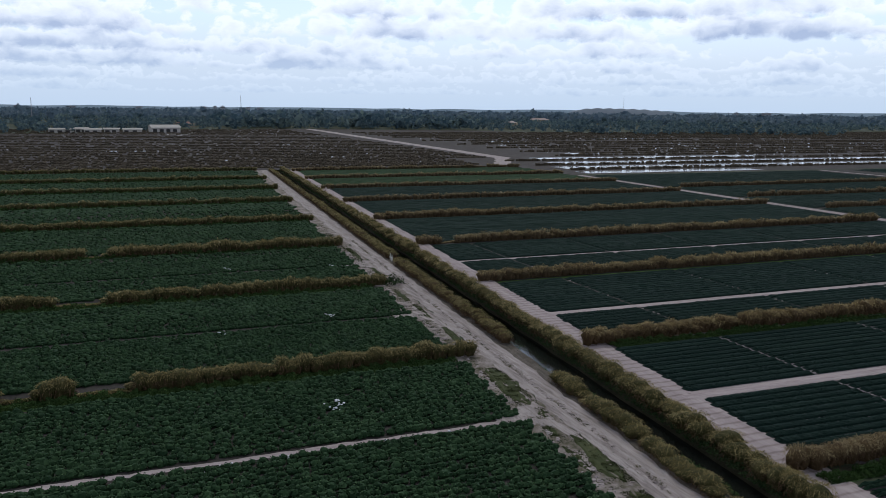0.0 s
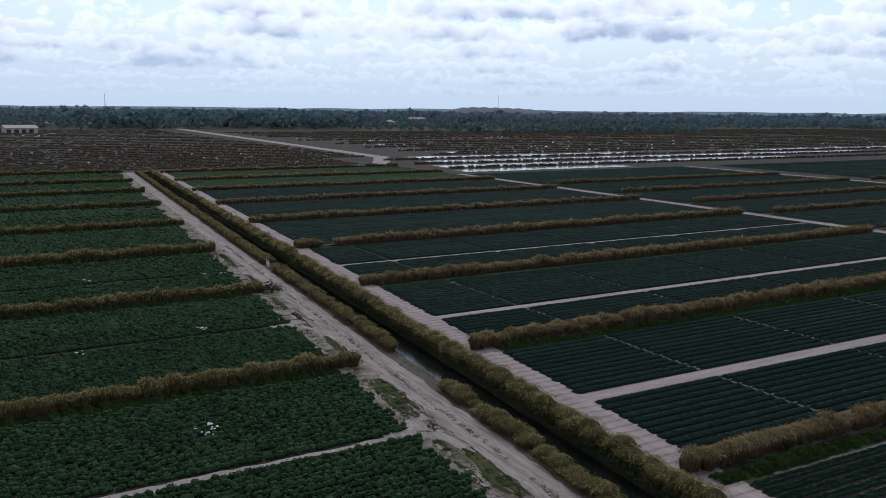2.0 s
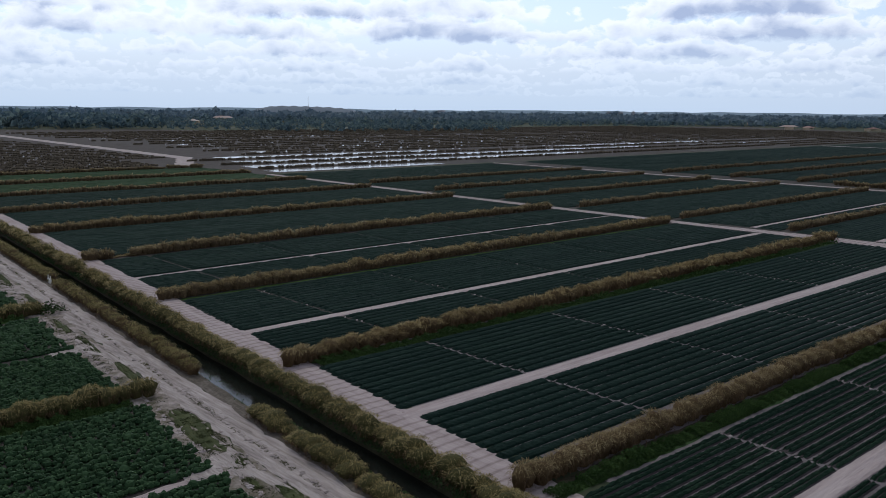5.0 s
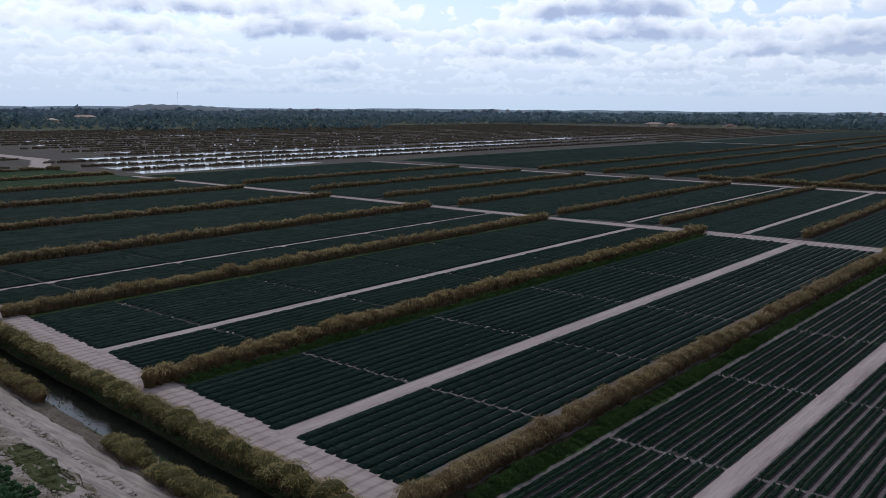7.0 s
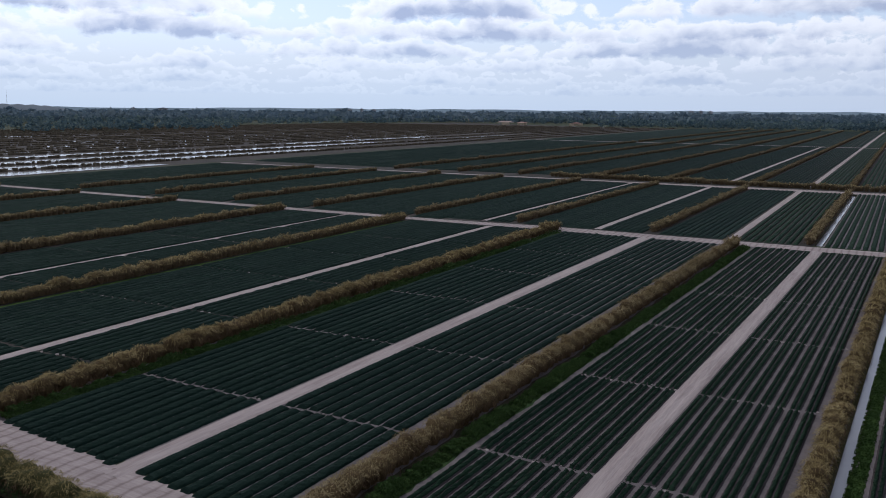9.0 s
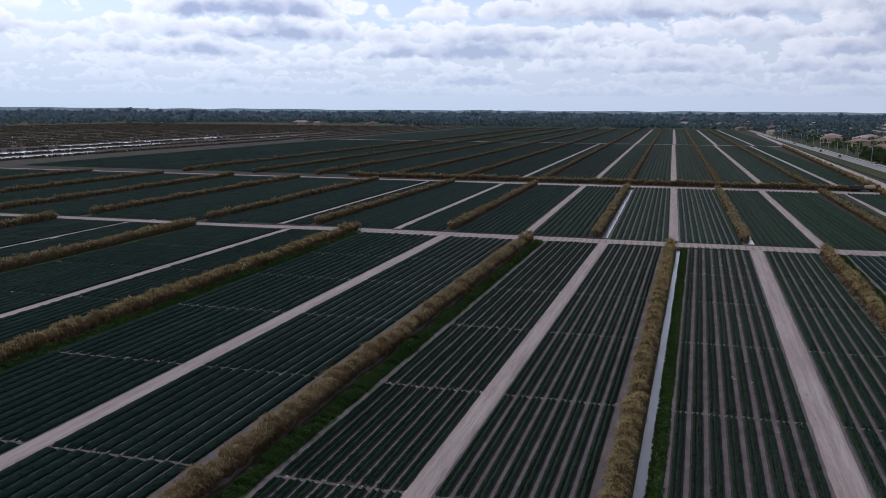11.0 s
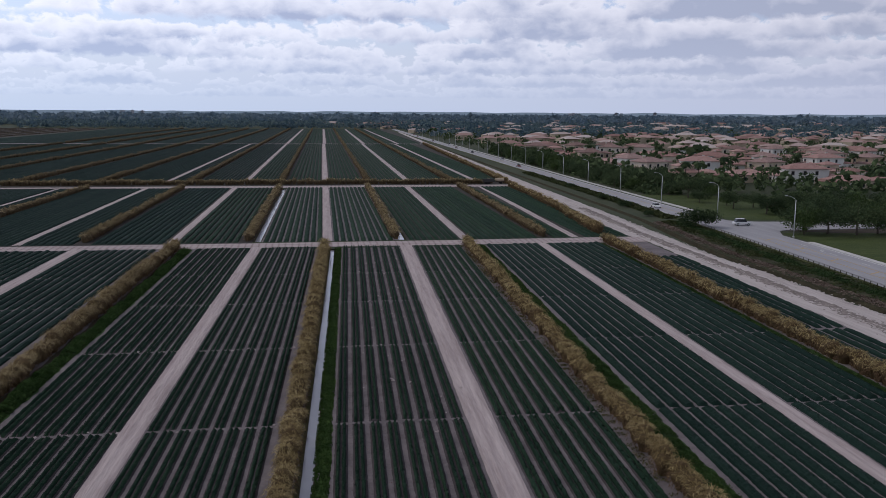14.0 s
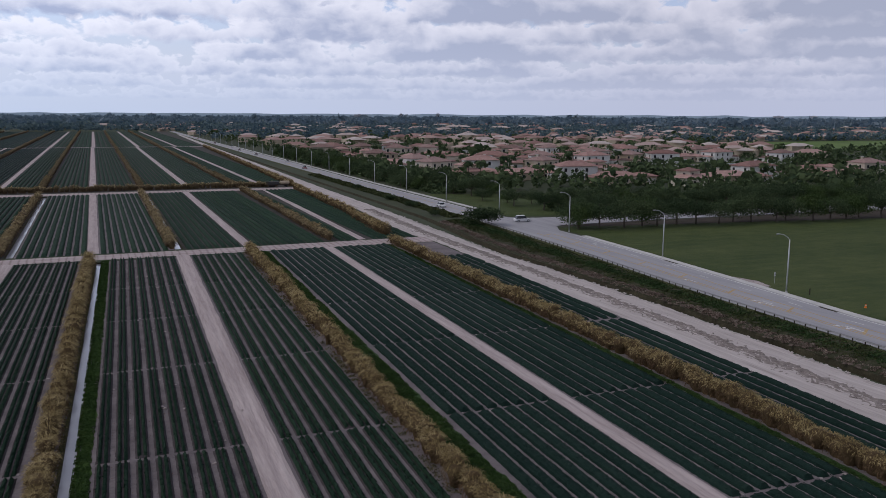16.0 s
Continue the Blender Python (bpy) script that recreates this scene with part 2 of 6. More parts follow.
M["cane_green"] = material("half_green_cane", [(0.062, 0.064, 0.020), (0.15, 0.132, 0.048), (0.27, 0.225, 0.092), (0.43, 0.36, 0.17)], 0.4, fine=1.6, island=0.8, rough=0.8, through_light=0.2)
M["cane_far"] = material("brown_windbreak", [(0.095, 0.070, 0.038), (0.175, 0.132, 0.068), (0.265, 0.205, 0.108)], 0.3, fine=1.2, island=0.6, bump=1.0, bump_scale=3)
M["cane_olive"] = material("olive_gold_cane", [(0.082, 0.070, 0.026), (0.19, 0.155, 0.062), (0.33, 0.265, 0.115), (0.50, 0.415, 0.21)], 0.35, fine=1.6, island=0.8, rough=0.8, through_light=0.2)
M["cane_mid"] = material("brown_gold_cane", [(0.10, 0.072, 0.036), (0.19, 0.142, 0.070), (0.29, 0.225, 0.115), (0.42, 0.34, 0.19)], 0.3, fine=1.2, island=0.7, rough=0.8)
M["grass"] = material("fresh_grass", [(0.022, 0.048, 0.010), (0.042, 0.085, 0.018), (0.075, 0.125, 0.03)], 0.5, fine=5.0, island=0.8)
M["dry_weeds"] = material("dry_weeds", [(0.05, 0.06, 0.02), (0.10, 0.10, 0.04), (0.19, 0.16, 0.08)], 0.7, fine=4.0, island=0.9)
M["bank"] = material("dark_bank_earth", [(0.025, 0.022, 0.014), (0.055, 0.05, 0.03), (0.10, 0.085, 0.055)], 0.8, fine=5.0, bump=0.9, bump_scale=4)
M["water"] = material("still_water", [(0.012, 0.014, 0.012), (0.018, 0.02, 0.017)], 0.3, rough=0.06, bump=0.04, bump_scale=3, gloss=0.5)
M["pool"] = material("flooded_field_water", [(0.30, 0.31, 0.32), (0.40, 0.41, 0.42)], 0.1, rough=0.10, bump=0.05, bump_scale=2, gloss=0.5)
# ditch water: pale base colour under a glossy surface
M["ditch_water"] = material("pale_ditch_water", [(0.36, 0.36, 0.39), (0.46, 0.46, 0.49)], 0.15, rough=0.08, bump=0.04, bump_scale=2, gloss=0.5)
M["fallow"] = material("brown_fallow_field", [(0.038, 0.032, 0.029), (0.060, 0.051, 0.046), (0.092, 0.080, 0.073)], 0.12, fine=1.2)
M["leaves"] = material("tree_leaves", [(0.020, 0.038, 0.019), (0.040, 0.066, 0.031), (0.072, 0.105, 0.048), (0.11, 0.15, 0.07)], 0.15, fine=1.5, island=0.9, piece=0.4, through_light=0.3)
# far foliage: distance haze put into the colour, paler and bluer than near leaves
M["leaves_far_haze"] = material("haze_tinted_woods", [(0.060, 0.108, 0.138), (0.112, 0.168, 0.192), (0.20, 0.265, 0.245)], 0.006, fine=0.08, island=1.0, through_light=0.4)
M["leaves_farthest_haze"] = material("haze_blue_far_woods", [(0.095, 0.15, 0.20), (0.145, 0.205, 0.25), (0.22, 0.28, 0.31)], 0.003, fine=0.05, island=0.8, through_light=0.4)
M["bark"] = material("grey_bark", [(0.06, 0.05, 0.04), (0.13, 0.11, 0.09)], 2.0, fine=12.0, bump=0.8, bump_scale=12)


# ---------------------------------------------------------------- mesh helpers
def mesh_of(name, verts, faces, mat, smooth=False):
    """A mesh from numpy arrays: faces are all of three or all of four corners, or a list of such arrays."""
    me = bpy.data.meshes.new(name)
    blocks = faces if isinstance(faces, list) else [faces]
    blocks = [np.asarray(f, dtype=np.int32) for f in blocks if len(f)]
    verts = np.asarray(verts, dtype=np.float32)
    me.vertices.add(len(verts))
    me.vertices.foreach_set("co", verts.ravel())
    loops = np.concatenate([f.ravel() for f in blocks])
    sizes = np.concatenate([np.full(len(f), f.shape[1]) for f in blocks])
    me.loops.add(len(loops))
    me.loops.foreach_set("vertex_index", loops)
    me.polygons.add(len(sizes))
    me.polygons.foreach_set("loop_start", np.concatenate([[0], np.cumsum(sizes)[:-1]]).astype(np.int32))
    me.polygons.foreach_set("use_smooth", np.full(len(sizes), smooth))
    me.update(calc_edges=True)
    me.materials.append(mat)
    return me


def thing(name, label, category, group="", kind=""):
    return tagged(new(name), label, category, group, kind)


def part_np(name, verts, faces, mat, parent=None, label="", smooth=False):
    ob = new(name, mesh_of(name, verts, faces, mat, smooth))
    if parent is not None:
        ob.parent = parent
    if label:
        ob["label"] = label
    return ob


def part(name, bm, mat, parent=None, label="", smooth=False):
    me = bpy.data.meshes.new(name)
    for f in bm.faces:
        f.smooth = smooth
    bm.to_mesh(me)
    bm.free()
    me.materials.append(mat)
    ob = new(name, me)
    if parent is not None:
        ob.parent = parent
    if label:
        ob["label"] = label
    return ob


class Pile:
    """Gathers many small pieces into one mesh."""
    def __init__(self):
        self.v, self.f, self.n = [], {3: [], 4: []}, 0

    def add(self, v, f):
        f = np.asarray(f, dtype=np.int64)
        self.v.append(np.asarray(v, dtype=np.float32))
        self.f[f.shape[1]].append(f + self.n)
        self.n += len(v)

    def make(self, name, mat, parent=None, label="", smooth=False):
        faces = [np.concatenate(self.f[k]) for k in (3, 4) if self.f[k]]
        return part_np(name, np.concatenate(self.v), faces, mat, parent, label, smooth)


def grid_faces(rows, cols):
    i = np.arange(rows * cols).reshape(rows, cols)
    return np.stack([i[:-1, :-1], i[:-1, 1:], i[1:, 1:], i[1:, :-1]], -1).reshape(-1, 4)


def wobble(rng, s, waves, amount):
    """A wandering value along s metres, made of a few waves of the given lengths."""
    out = np.zeros_like(s)
    for w in waves:
        out += np.sin(s * 2 * np.pi / (w * rng.uniform(0.8, 1.25)) + rng.uniform(0, 6.28)) * rng.uniform(0.6, 1.0)
    return out * amount / max(1, len(waves)) ** 0.5


def blades(rng, roots, height, out, heading, width):
    """Arching leaf blades of three triangles from their roots: arrays of height, reach, heading and width."""
    n = len(roots)
    d = np.stack([np.cos(heading), np.sin(heading), np.zeros(n)], 1)
    side = np.stack([-d[:, 1], d[:, 0], np.zeros(n)], 1) * (width / 2)[:, None]
    mid = roots + d * (out * 0.45)[:, None] + np.array([0, 0, 1]) * (height * 0.9)[:, None]
    tip = roots + d * out[:, None] + np.array([0, 0, 1]) * (height * rng.uniform(0.45, 1.0, n))[:, None]
    v = np.stack([roots - side * 0.6, roots + side * 0.6, mid - side, mid + side, tip], 1).reshape(-1, 3)
    b = (np.arange(n) * 5)[:, None]
    f = np.concatenate([b + [0, 1, 3], b + [0, 3, 2], b + [2, 3, 4]])
    return v, f


def leaf_quads(rng, centres, size, flat=0.5):
    """Small leaf cards, each turned its own way."""
    n = len(centres)
    u = rng.normal(size=(n, 3))
    u[:, 2] *= flat
    u /= np.linalg.norm(u, axis=1)[:, None]
    w = np.cross(u, rng.normal(size=(n, 3)))
    w /= np.linalg.norm(w, axis=1)[:, None] + 1e-9
    s = (size * rng.uniform(0.6, 1.3, n))[:, None]
    v = np.stack([centres - u * s * 0.5, centres + w * s * 0.32, centres + u * s * 0.5, centres - w * s * 0.32], 1).reshape(-1, 3)
    return v, (np.arange(n) * 4)[:, None] + np.array([0, 1, 2, 3])


# ---------------------------------------------------------------- the plan
def lean(x):
    """The eastern blocks run a little off north."""
    return 0.030 * min(1.0, max(0.0, (x + 80) / 55.0))


def east(x, y):
    """The place at y of a line that stands at x where y is 85."""
    return x + lean(x) * (y - 85.0)


def canal_y(x):
    """The middle of the main canal."""
    return 32.5 - 0.084 * (x + 60.0)


CROSS_S, CROSS_N = 192.6, 198.6          # first cross track
CROSS2_S, CROSS2_N = 338.0, 347.0        # second cross track
WEST_END = -395.0


def near(x, y):
    return math.hypot(x - 4, y + 2)


# ---------------------------------------------------------------- ground with its channels
def line_of(points, step):
    """Points along a polyline at about the given step, with the unit normal to its left."""
    p = np.array(points, dtype=float)
    seg = np.hypot(*np.diff(p, axis=0).T)
    s = np.concatenate([[0], np.cumsum(seg)])
    t = np.linspace(0, s[-1], max(2, int(round(s[-1] / step)) + 1))
    q = np.stack([np.interp(t, s, p[:, 0]), np.interp(t, s, p[:, 1])], 1)
    d = np.gradient(q, axis=0)
    d /= np.hypot(d[:, 0], d[:, 1])[:, None]
    return t, q, np.stack([-d[:, 1], d[:, 0]], 1)


# centre line, half width at the brim, depth of the water below the land
CHANNELS = [
    ([(-398.0, canal_y(-398)), (70.0, canal_y(70))], 2.7, 0.8),
    ([(east(-0.75, 44), 44.0), (east(-0.75, 189.0), 189.0)], 0.68, 0.30),
    ([(-14.6, 200.5), (-14.4, 335.0)], 0.9, 0.3),
    ([(18.6, 200.5), (19.0, 337.0)], 0.9, 0.3),
    ([(82.4, 40.0), (83.3, 76.0), (83.7, 92.0), (84.4, 118.0), (83.9, 150.0), (82.9, 170.0), (84.6, 192.0), (88.6, 230.0), (89.6, 260.0), (91.0, 340.0), (97.0, 700.0)], 1.15, 0.9),
]
gb = bmesh.new()
far_out = [gb.verts.new((x, y, 0)) for x, y in ((-6500, -6500), (6500, -6500), (6500, 6500), (-6500, 6500))]
rim = [gb.edges.new((far_out[i], far_out[(i + 1) % 4])) for i in range(4)]
channel_rows = []
for pts, half, deep in CHANNELS:
    t, q, nrm = line_of(pts, 6.0)
    left = [gb.verts.new((*(p + n * half), 0)) for p, n in zip(q, nrm)]
    right = [gb.verts.new((*(p - n * half), 0)) for p, n in zip(q, nrm)]
    loop = left + right[::-1]
    rim += [gb.edges.new((loop[i], loop[(i + 1) % len(loop)])) for i in range(len(loop))]
    channel_rows.append((left, right, q, nrm, half, deep))
bmesh.ops.triangle_fill(gb, use_beauty=True, use_dissolve=False, edges=rim)
for f in list(gb.faces):
    c = f.calc_center_median()
    f.material_index = 0
rng = np.random.default_rng(5)
for left, right, q, nrm, half, deep in channel_rows:
    low_l = [gb.verts.new((*(p + n * half * rng.uniform(0.5, 0.68)), -deep * 1.5)) for p, n in zip(q, nrm)]
    low_r = [gb.verts.new((*(p - n * half * rng.uniform(0.5, 0.68)), -deep * 1.5)) for p, n in zip(q, nrm)]
    for i in range(len(q) - 1):
        for quad in ((left[i], low_l[i], low_l[i + 1], left[i + 1]), (low_l[i], low_r[i], low_r[i + 1], low_l[i + 1]), (low_r[i], right[i], right[i + 1], low_r[i + 1])):
            gb.faces.new(quad).material_index = 1
    for i in (0, -1):
        gb.faces.new((left[i], right[i], low_r[i], low_l[i])).material_index = 1
bmesh.ops.recalc_face_normals(gb, faces=gb.faces)
ground = part("ground", gb, M["land"])
ground.data.materials.append(M["bank"])
tagged(ground, "flat open farmland of dull green and brown", "ground", kind="structure")

for (pts, half, deep), label in zip(CHANNELS, ("dark still water of the main canal", "pale reflecting water in a narrow field ditch",
                                               "pale water in a narrow field ditch", "pale water in a narrow field ditch", "dark water in the roadside ditch")):
    t, q, nrm = line_of(pts, 12.0)
    w = half * 0.86
    v = np.concatenate([np.c_[q + nrm * w, np.full(len(q), -deep)], np.c_[q - nrm * w, np.full(len(q), -deep)]])
    n = len(q)
    i = np.arange(n - 1)
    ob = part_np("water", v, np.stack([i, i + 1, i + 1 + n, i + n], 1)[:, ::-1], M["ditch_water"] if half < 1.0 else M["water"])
    tagged(ob, label, "water", kind="structure")


def sheet(name, corners, mat, z, label, category="field"):
    """A level plot of land, its edge a little uneven."""
    v = np.array([(x, y, z) for x, y in corners])
    ob = part_np(name, v, np.arange(len(v))[None, :], mat)
    return tagged(ob, label, category, kind="structure")


def track(name, left, right, mat, z, label, step=1.5, ragged=0.25, ruts=0.04, cols=9, category="track", seed=1):
    """A worn strip between two polylines of equal length, crowned and rutted, with a ragged edge."""
    r = np.random.default_rng(seed)
    tl, ql, _ = line_of(left, step)
    n = len(ql)
    pr = np.array(right, dtype=float)
    s = np.concatenate([[0], np.cumsum(np.hypot(*np.diff(pr, axis=0).T))])
    tr = np.linspace(0, s[-1], n)
    qr = np.stack([np.interp(tr, s, pr[:, 0]), np.interp(tr, s, pr[:, 1])], 1)
    across = (qr - ql) / np.maximum(1e-6, np.hypot(*(qr - ql).T))[:, None]
    ql = ql - across * (wobble(r, tl, (3.1, 7.0, 19.0), ragged) + r.normal(0, ragged * 0.35, n))[:, None]
    qr = qr + across * (wobble(r, tl, (2.7, 8.0, 23.0), ragged) + r.normal(0, ragged * 0.35, n))[:, None]
    u = np.linspace(0, 1, cols)
    xy = ql[:, None, :] * (1 - u)[None, :, None] + qr[:, None, :] * u[None, :, None]
    h = z + r.normal(0, ruts * 0.5, (n, cols)) + ruts * np.cos(u * 2 * np.pi * 2.5)[None, :]
    h = np.maximum(h + 0.03, 0.036)
    h[:, 0] = h[:, -1] = 0.034
    v = np.concatenate([xy, h[:, :, None]], 2).reshape(-1, 3)
    ob = part_np(name, v, grid_faces(n, cols), mat)
    return tagged(ob, label, category, kind="structure")


def along(x, y0, y1, step=40.0):
    """The points of a field line that stands at x where y is 85."""
    return [(east(x, y), y) for y in np.linspace(y0, y1, max(2, int(abs(y1 - y0) / step) + 1))]


def canal_line(v, x0, x1):
    """A line at v metres north of the canal's middle."""
    return [(x, canal_y(x) + v) for x in np.linspace(x0, x1, max(2, int(abs(x1 - x0) / 40) + 1))]


# plots of soil between the tracks
sheet("field", [(WEST_END, canal_y(WEST_END) + 8), (-80, canal_y(-80) + 8), (-80, 196), (WEST_END, 196)], M["dark_soil"], 0.012, "dark soil under dense crop rows west of the tracks")
sheet("field", [(-80, canal_y(-80) + 8), (east(-1.5, 44), 44), (east(-1.5, 189.5), 189.5), (-80, 196)], M["soil"], 0.012, "grey sandy soil between rows of green crop")
sheet("field", [(east(-0.02, 44), 44), (72, canal_y(72) + 8), (74.5, 191), (east(-0.02, 189.5), 189.5)], M["soil"], 0.012, "grey sandy soil between rows of green crop")
sheet("field", [(-330, 196), (-15.6, 196), (-15.4, 342), (-330, 342)], M["dark_soil"], 0.016, "dark soil of the fields beyond the cross track")
sheet("field", [(-13.6, 199.8), (17.6, 199.8), (18.0, 342), (-13.4, 342)], M["soil"], 0.016, "grey soil of the fields beyond the cross track")
sheet("field", [(19.6, 199.8), (74, 200.5), (77, 342), (20.0, 342)], M["dark_soil"], 0.016, "dark soil of the fields beyond the cross track")
sheet("field", [(-330, 342), (82, 342), (92, 790), (-330, 790)], M["dark_soil"], 0.020, "dark soil of the far vegetable fields")
sheet("field", [(-330, 790), (94, 790), (110, 1440), (-330, 1440)], M["dark_soil"], 0.030, "dark soil of the farthest vegetable fields")
sheet("field", [(WEST_END, -260), (60, -260), (60, canal_y(60) - 11.4), (WEST_END, canal_y(WEST_END) - 11.4)], M["dark_soil"], 0.012, "dark soil under the bushy crop south of the canal")
sheet("fallow_field", [(-1000, -700), (WEST_END - 2, -700), (WEST_END - 2, 190), (-335, 196), (-335, 1440), (-490, 1450), (-900, 1700), (-1030, 1140), (-840, 900), (-880, 600), (-1100, 480), (-1190, 200), (-960, -110)], M["fallow"], 0.02, "brown fallow land with dry stubble and standing water")

# tracks of sand
track("canal_track", canal_line(9.7, -397, 70), canal_line(4.0, -397, 70), M["sand_x"], 0.05, "pale rutted sand track between cane and field ends", ragged=0.08, seed=2)
track("canal_track", canal_line(-4.3, -397, 70), canal_line(-8.1, -397, 70), M["churned_x"], 0.06, "pale sandy track with wheel ruts along the canal", ragged=0.3, ruts=0.07, seed=3)
track("cross_track", [(-330, 191.8), (-110, 191.6), (-80, 192.6), (-40, 192.0), (20, 191.6), (76, 191.4)], [(-330, 195.2), (-110, 196.0), (-80, 198.6), (-40, 198.2), (20, 198.4), (76, 199.6)], M["sand_x"], 0.05, "pale sand track across the fields", ragged=0.1, seed=4)
track("cross_track", [(-330, 342.6), (-100, 341.4), (-60, 338.4), (80, 338)], [(-330, 345.0), (-100, 345.6), (-60, 346.8), (80, 347)], M["sand_x"], 0.05, "pale sand track across the far fields", seed=5)
track("cross_track", [(-330, 786), (92, 784)], [(-330, 792), (92, 790)], M["sand_x"], 0.06, "thin sand track across the farthest fields", step=6, seed=6)
HAUL_L = [(70.4, 30.0), (71.4, 68.0), (72.0, 85.0), (73.0, 115.0), (74.2, 154.0), (75.0, 190.0), (73.5, 205.0), (77.0, 260.0), (78.5, 352.0), (88.0, 600.0), (109.0, 1230.0)]
HAUL_R = [(80.0, 30.0), (81.6, 76.0), (82.2, 92.0), (82.9, 118.0), (82.4, 153.0), (81.2, 171.0), (82.6, 200.0), (84.5, 260.0), (86.5, 352.0), (94.0, 600.0), (113.0, 1230.0)]
track("haul_road", HAUL_L, HAUL_R, M["churned_y"], 0.08, "wide pale haul road of churned sand", step=1.5, ragged=0.25, ruts=0.03, cols=13, seed=7)
SPRAY = [(14.0, 16.65, 38, 192), (-18.5, -16.2, 42, 192), (45.5, 47.45, 34, 192), (-54.4, -52.0, 40, 192)]
for k, (xa, xb, ya, yb) in enumerate(SPRAY):
    track("spray_track", along(xa, ya, yb), along(xb, ya, yb), M["sand_y"], 0.05, "pale sand lane between two blocks of crop rows", ragged=0.05, seed=20 + k)
for k, (x, y0, y1, w) in enumerate(((-92.0, 44, 191, 1.9), (-137.2, 48, 191, 1.6), (-178.0, 138, 195, 1.0), (-98.2, 200, 340, 1.5), (-134.0, 196, 260, 1.0),
                                    (-66.3, 200, 340, 1.8), (-33.4, 200, 340, 2.0), (1.3, 200, 340, 2.2), (33.4, 200, 340, 2.2),
                                    (-170.0, 300, 342, 1.0), (-64.0, 362, 786, 1.8), (-31.6, 362, 786, 2.0), (1.3, 362, 786, 2.6), (36.5, 362, 786, 2.4), (66.0, 362, 786, 2.0), (-100.0, 362, 786, 1.4),
                                    (2.0, 794, 1430, 3.0), (38.0, 794, 1430, 3.0), (-32.0, 794, 1430, 2.6), (70.0, 794, 1430, 2.4))):
    off = 2.2 if x == -31.6 else 0
    track("spray_track", [(x - w / 2, y0), (x - w / 2 - off * 0.3, y1)], [(x + w / 2, y0), (x + w / 2 - off * 0.3, y1)], M["sand_y"], 0.05, "pale sand lane between blocks of crop rows", step=3, ragged=0.06, cols=5, seed=40 + k)
track("spray_track", [(59.2, 200), (62.0, 340)], [(61.0, 200), (64.0, 340)], M["sand_y"], 0.05, "pale sand lane between blocks of crop rows", step=3, ragged=0.06, cols=5, seed=70)
track("field_path", [(-54.4, -60), (-54.4, 19)], [(-53.5, -60), (-53.5, 19)], M["sand_y"], 0.05, "narrow path of bare sand through the bushy crop", step=1.0, ragged=0.2, cols=4, seed=71)
track("fallow_track", [(-404, 182), (-470, 215), (-1180, 250)], [(-398, 190), (-470, 226), (-1180, 262)], M["sand"], 0.06, "pale sand track running out over the fallow land", step=6, ragged=0.8, cols=5, seed=72)


M["canal_edge"] = material("grey_brown_bank", [(0.065, 0.056, 0.042), (0.14, 0.12, 0.098), (0.27, 0.235, 0.21)], 0.6, fine=3.0, bump=0.9, bump_scale=3)
track("canal_bank", canal_line(-2.75, -397, 70), canal_line(-4.5, -397, 70), M["canal_edge"], 0.03, "rough grey-brown bank between track and canal", ragged=0.2, ruts=0.06, seed=9, category="bank")
M["margin"] = material("weedy_sand", [(0.075, 0.075, 0.035), (0.19, 0.165, 0.13), (0.33, 0.285, 0.26), (0.47, 0.41, 0.38)], 0.45, fine=1.6, bump=0.7, bump_scale=4, spread=0.22)
track("field_margin", canal_line(-8.0, -397, 70), canal_line(-12.2, -397, 70), M["margin"], 0.03, "sandy margin with patches of weeds beside the track", ragged=0.35, ruts=0.05, seed=8, category="verge")
for k, x in enumerate((-54.5, -98.0, -141.0)):       # branch of the track into the field paths
    c = canal_y(x)
    track("track_branch", [(x - 9, c - 8.2), (x - 3.2, c - 10.4), (x - 1.0, c - 14.5)], [(x + 9, c - 9.0), (x + 2.4, c - 10.6), (x + 0.6, c - 14.5)], M["churned_x"], 0.08, "worn sand branching off into the field", step=0.8, ragged=0.3, ruts=0.05, seed=75 + k)


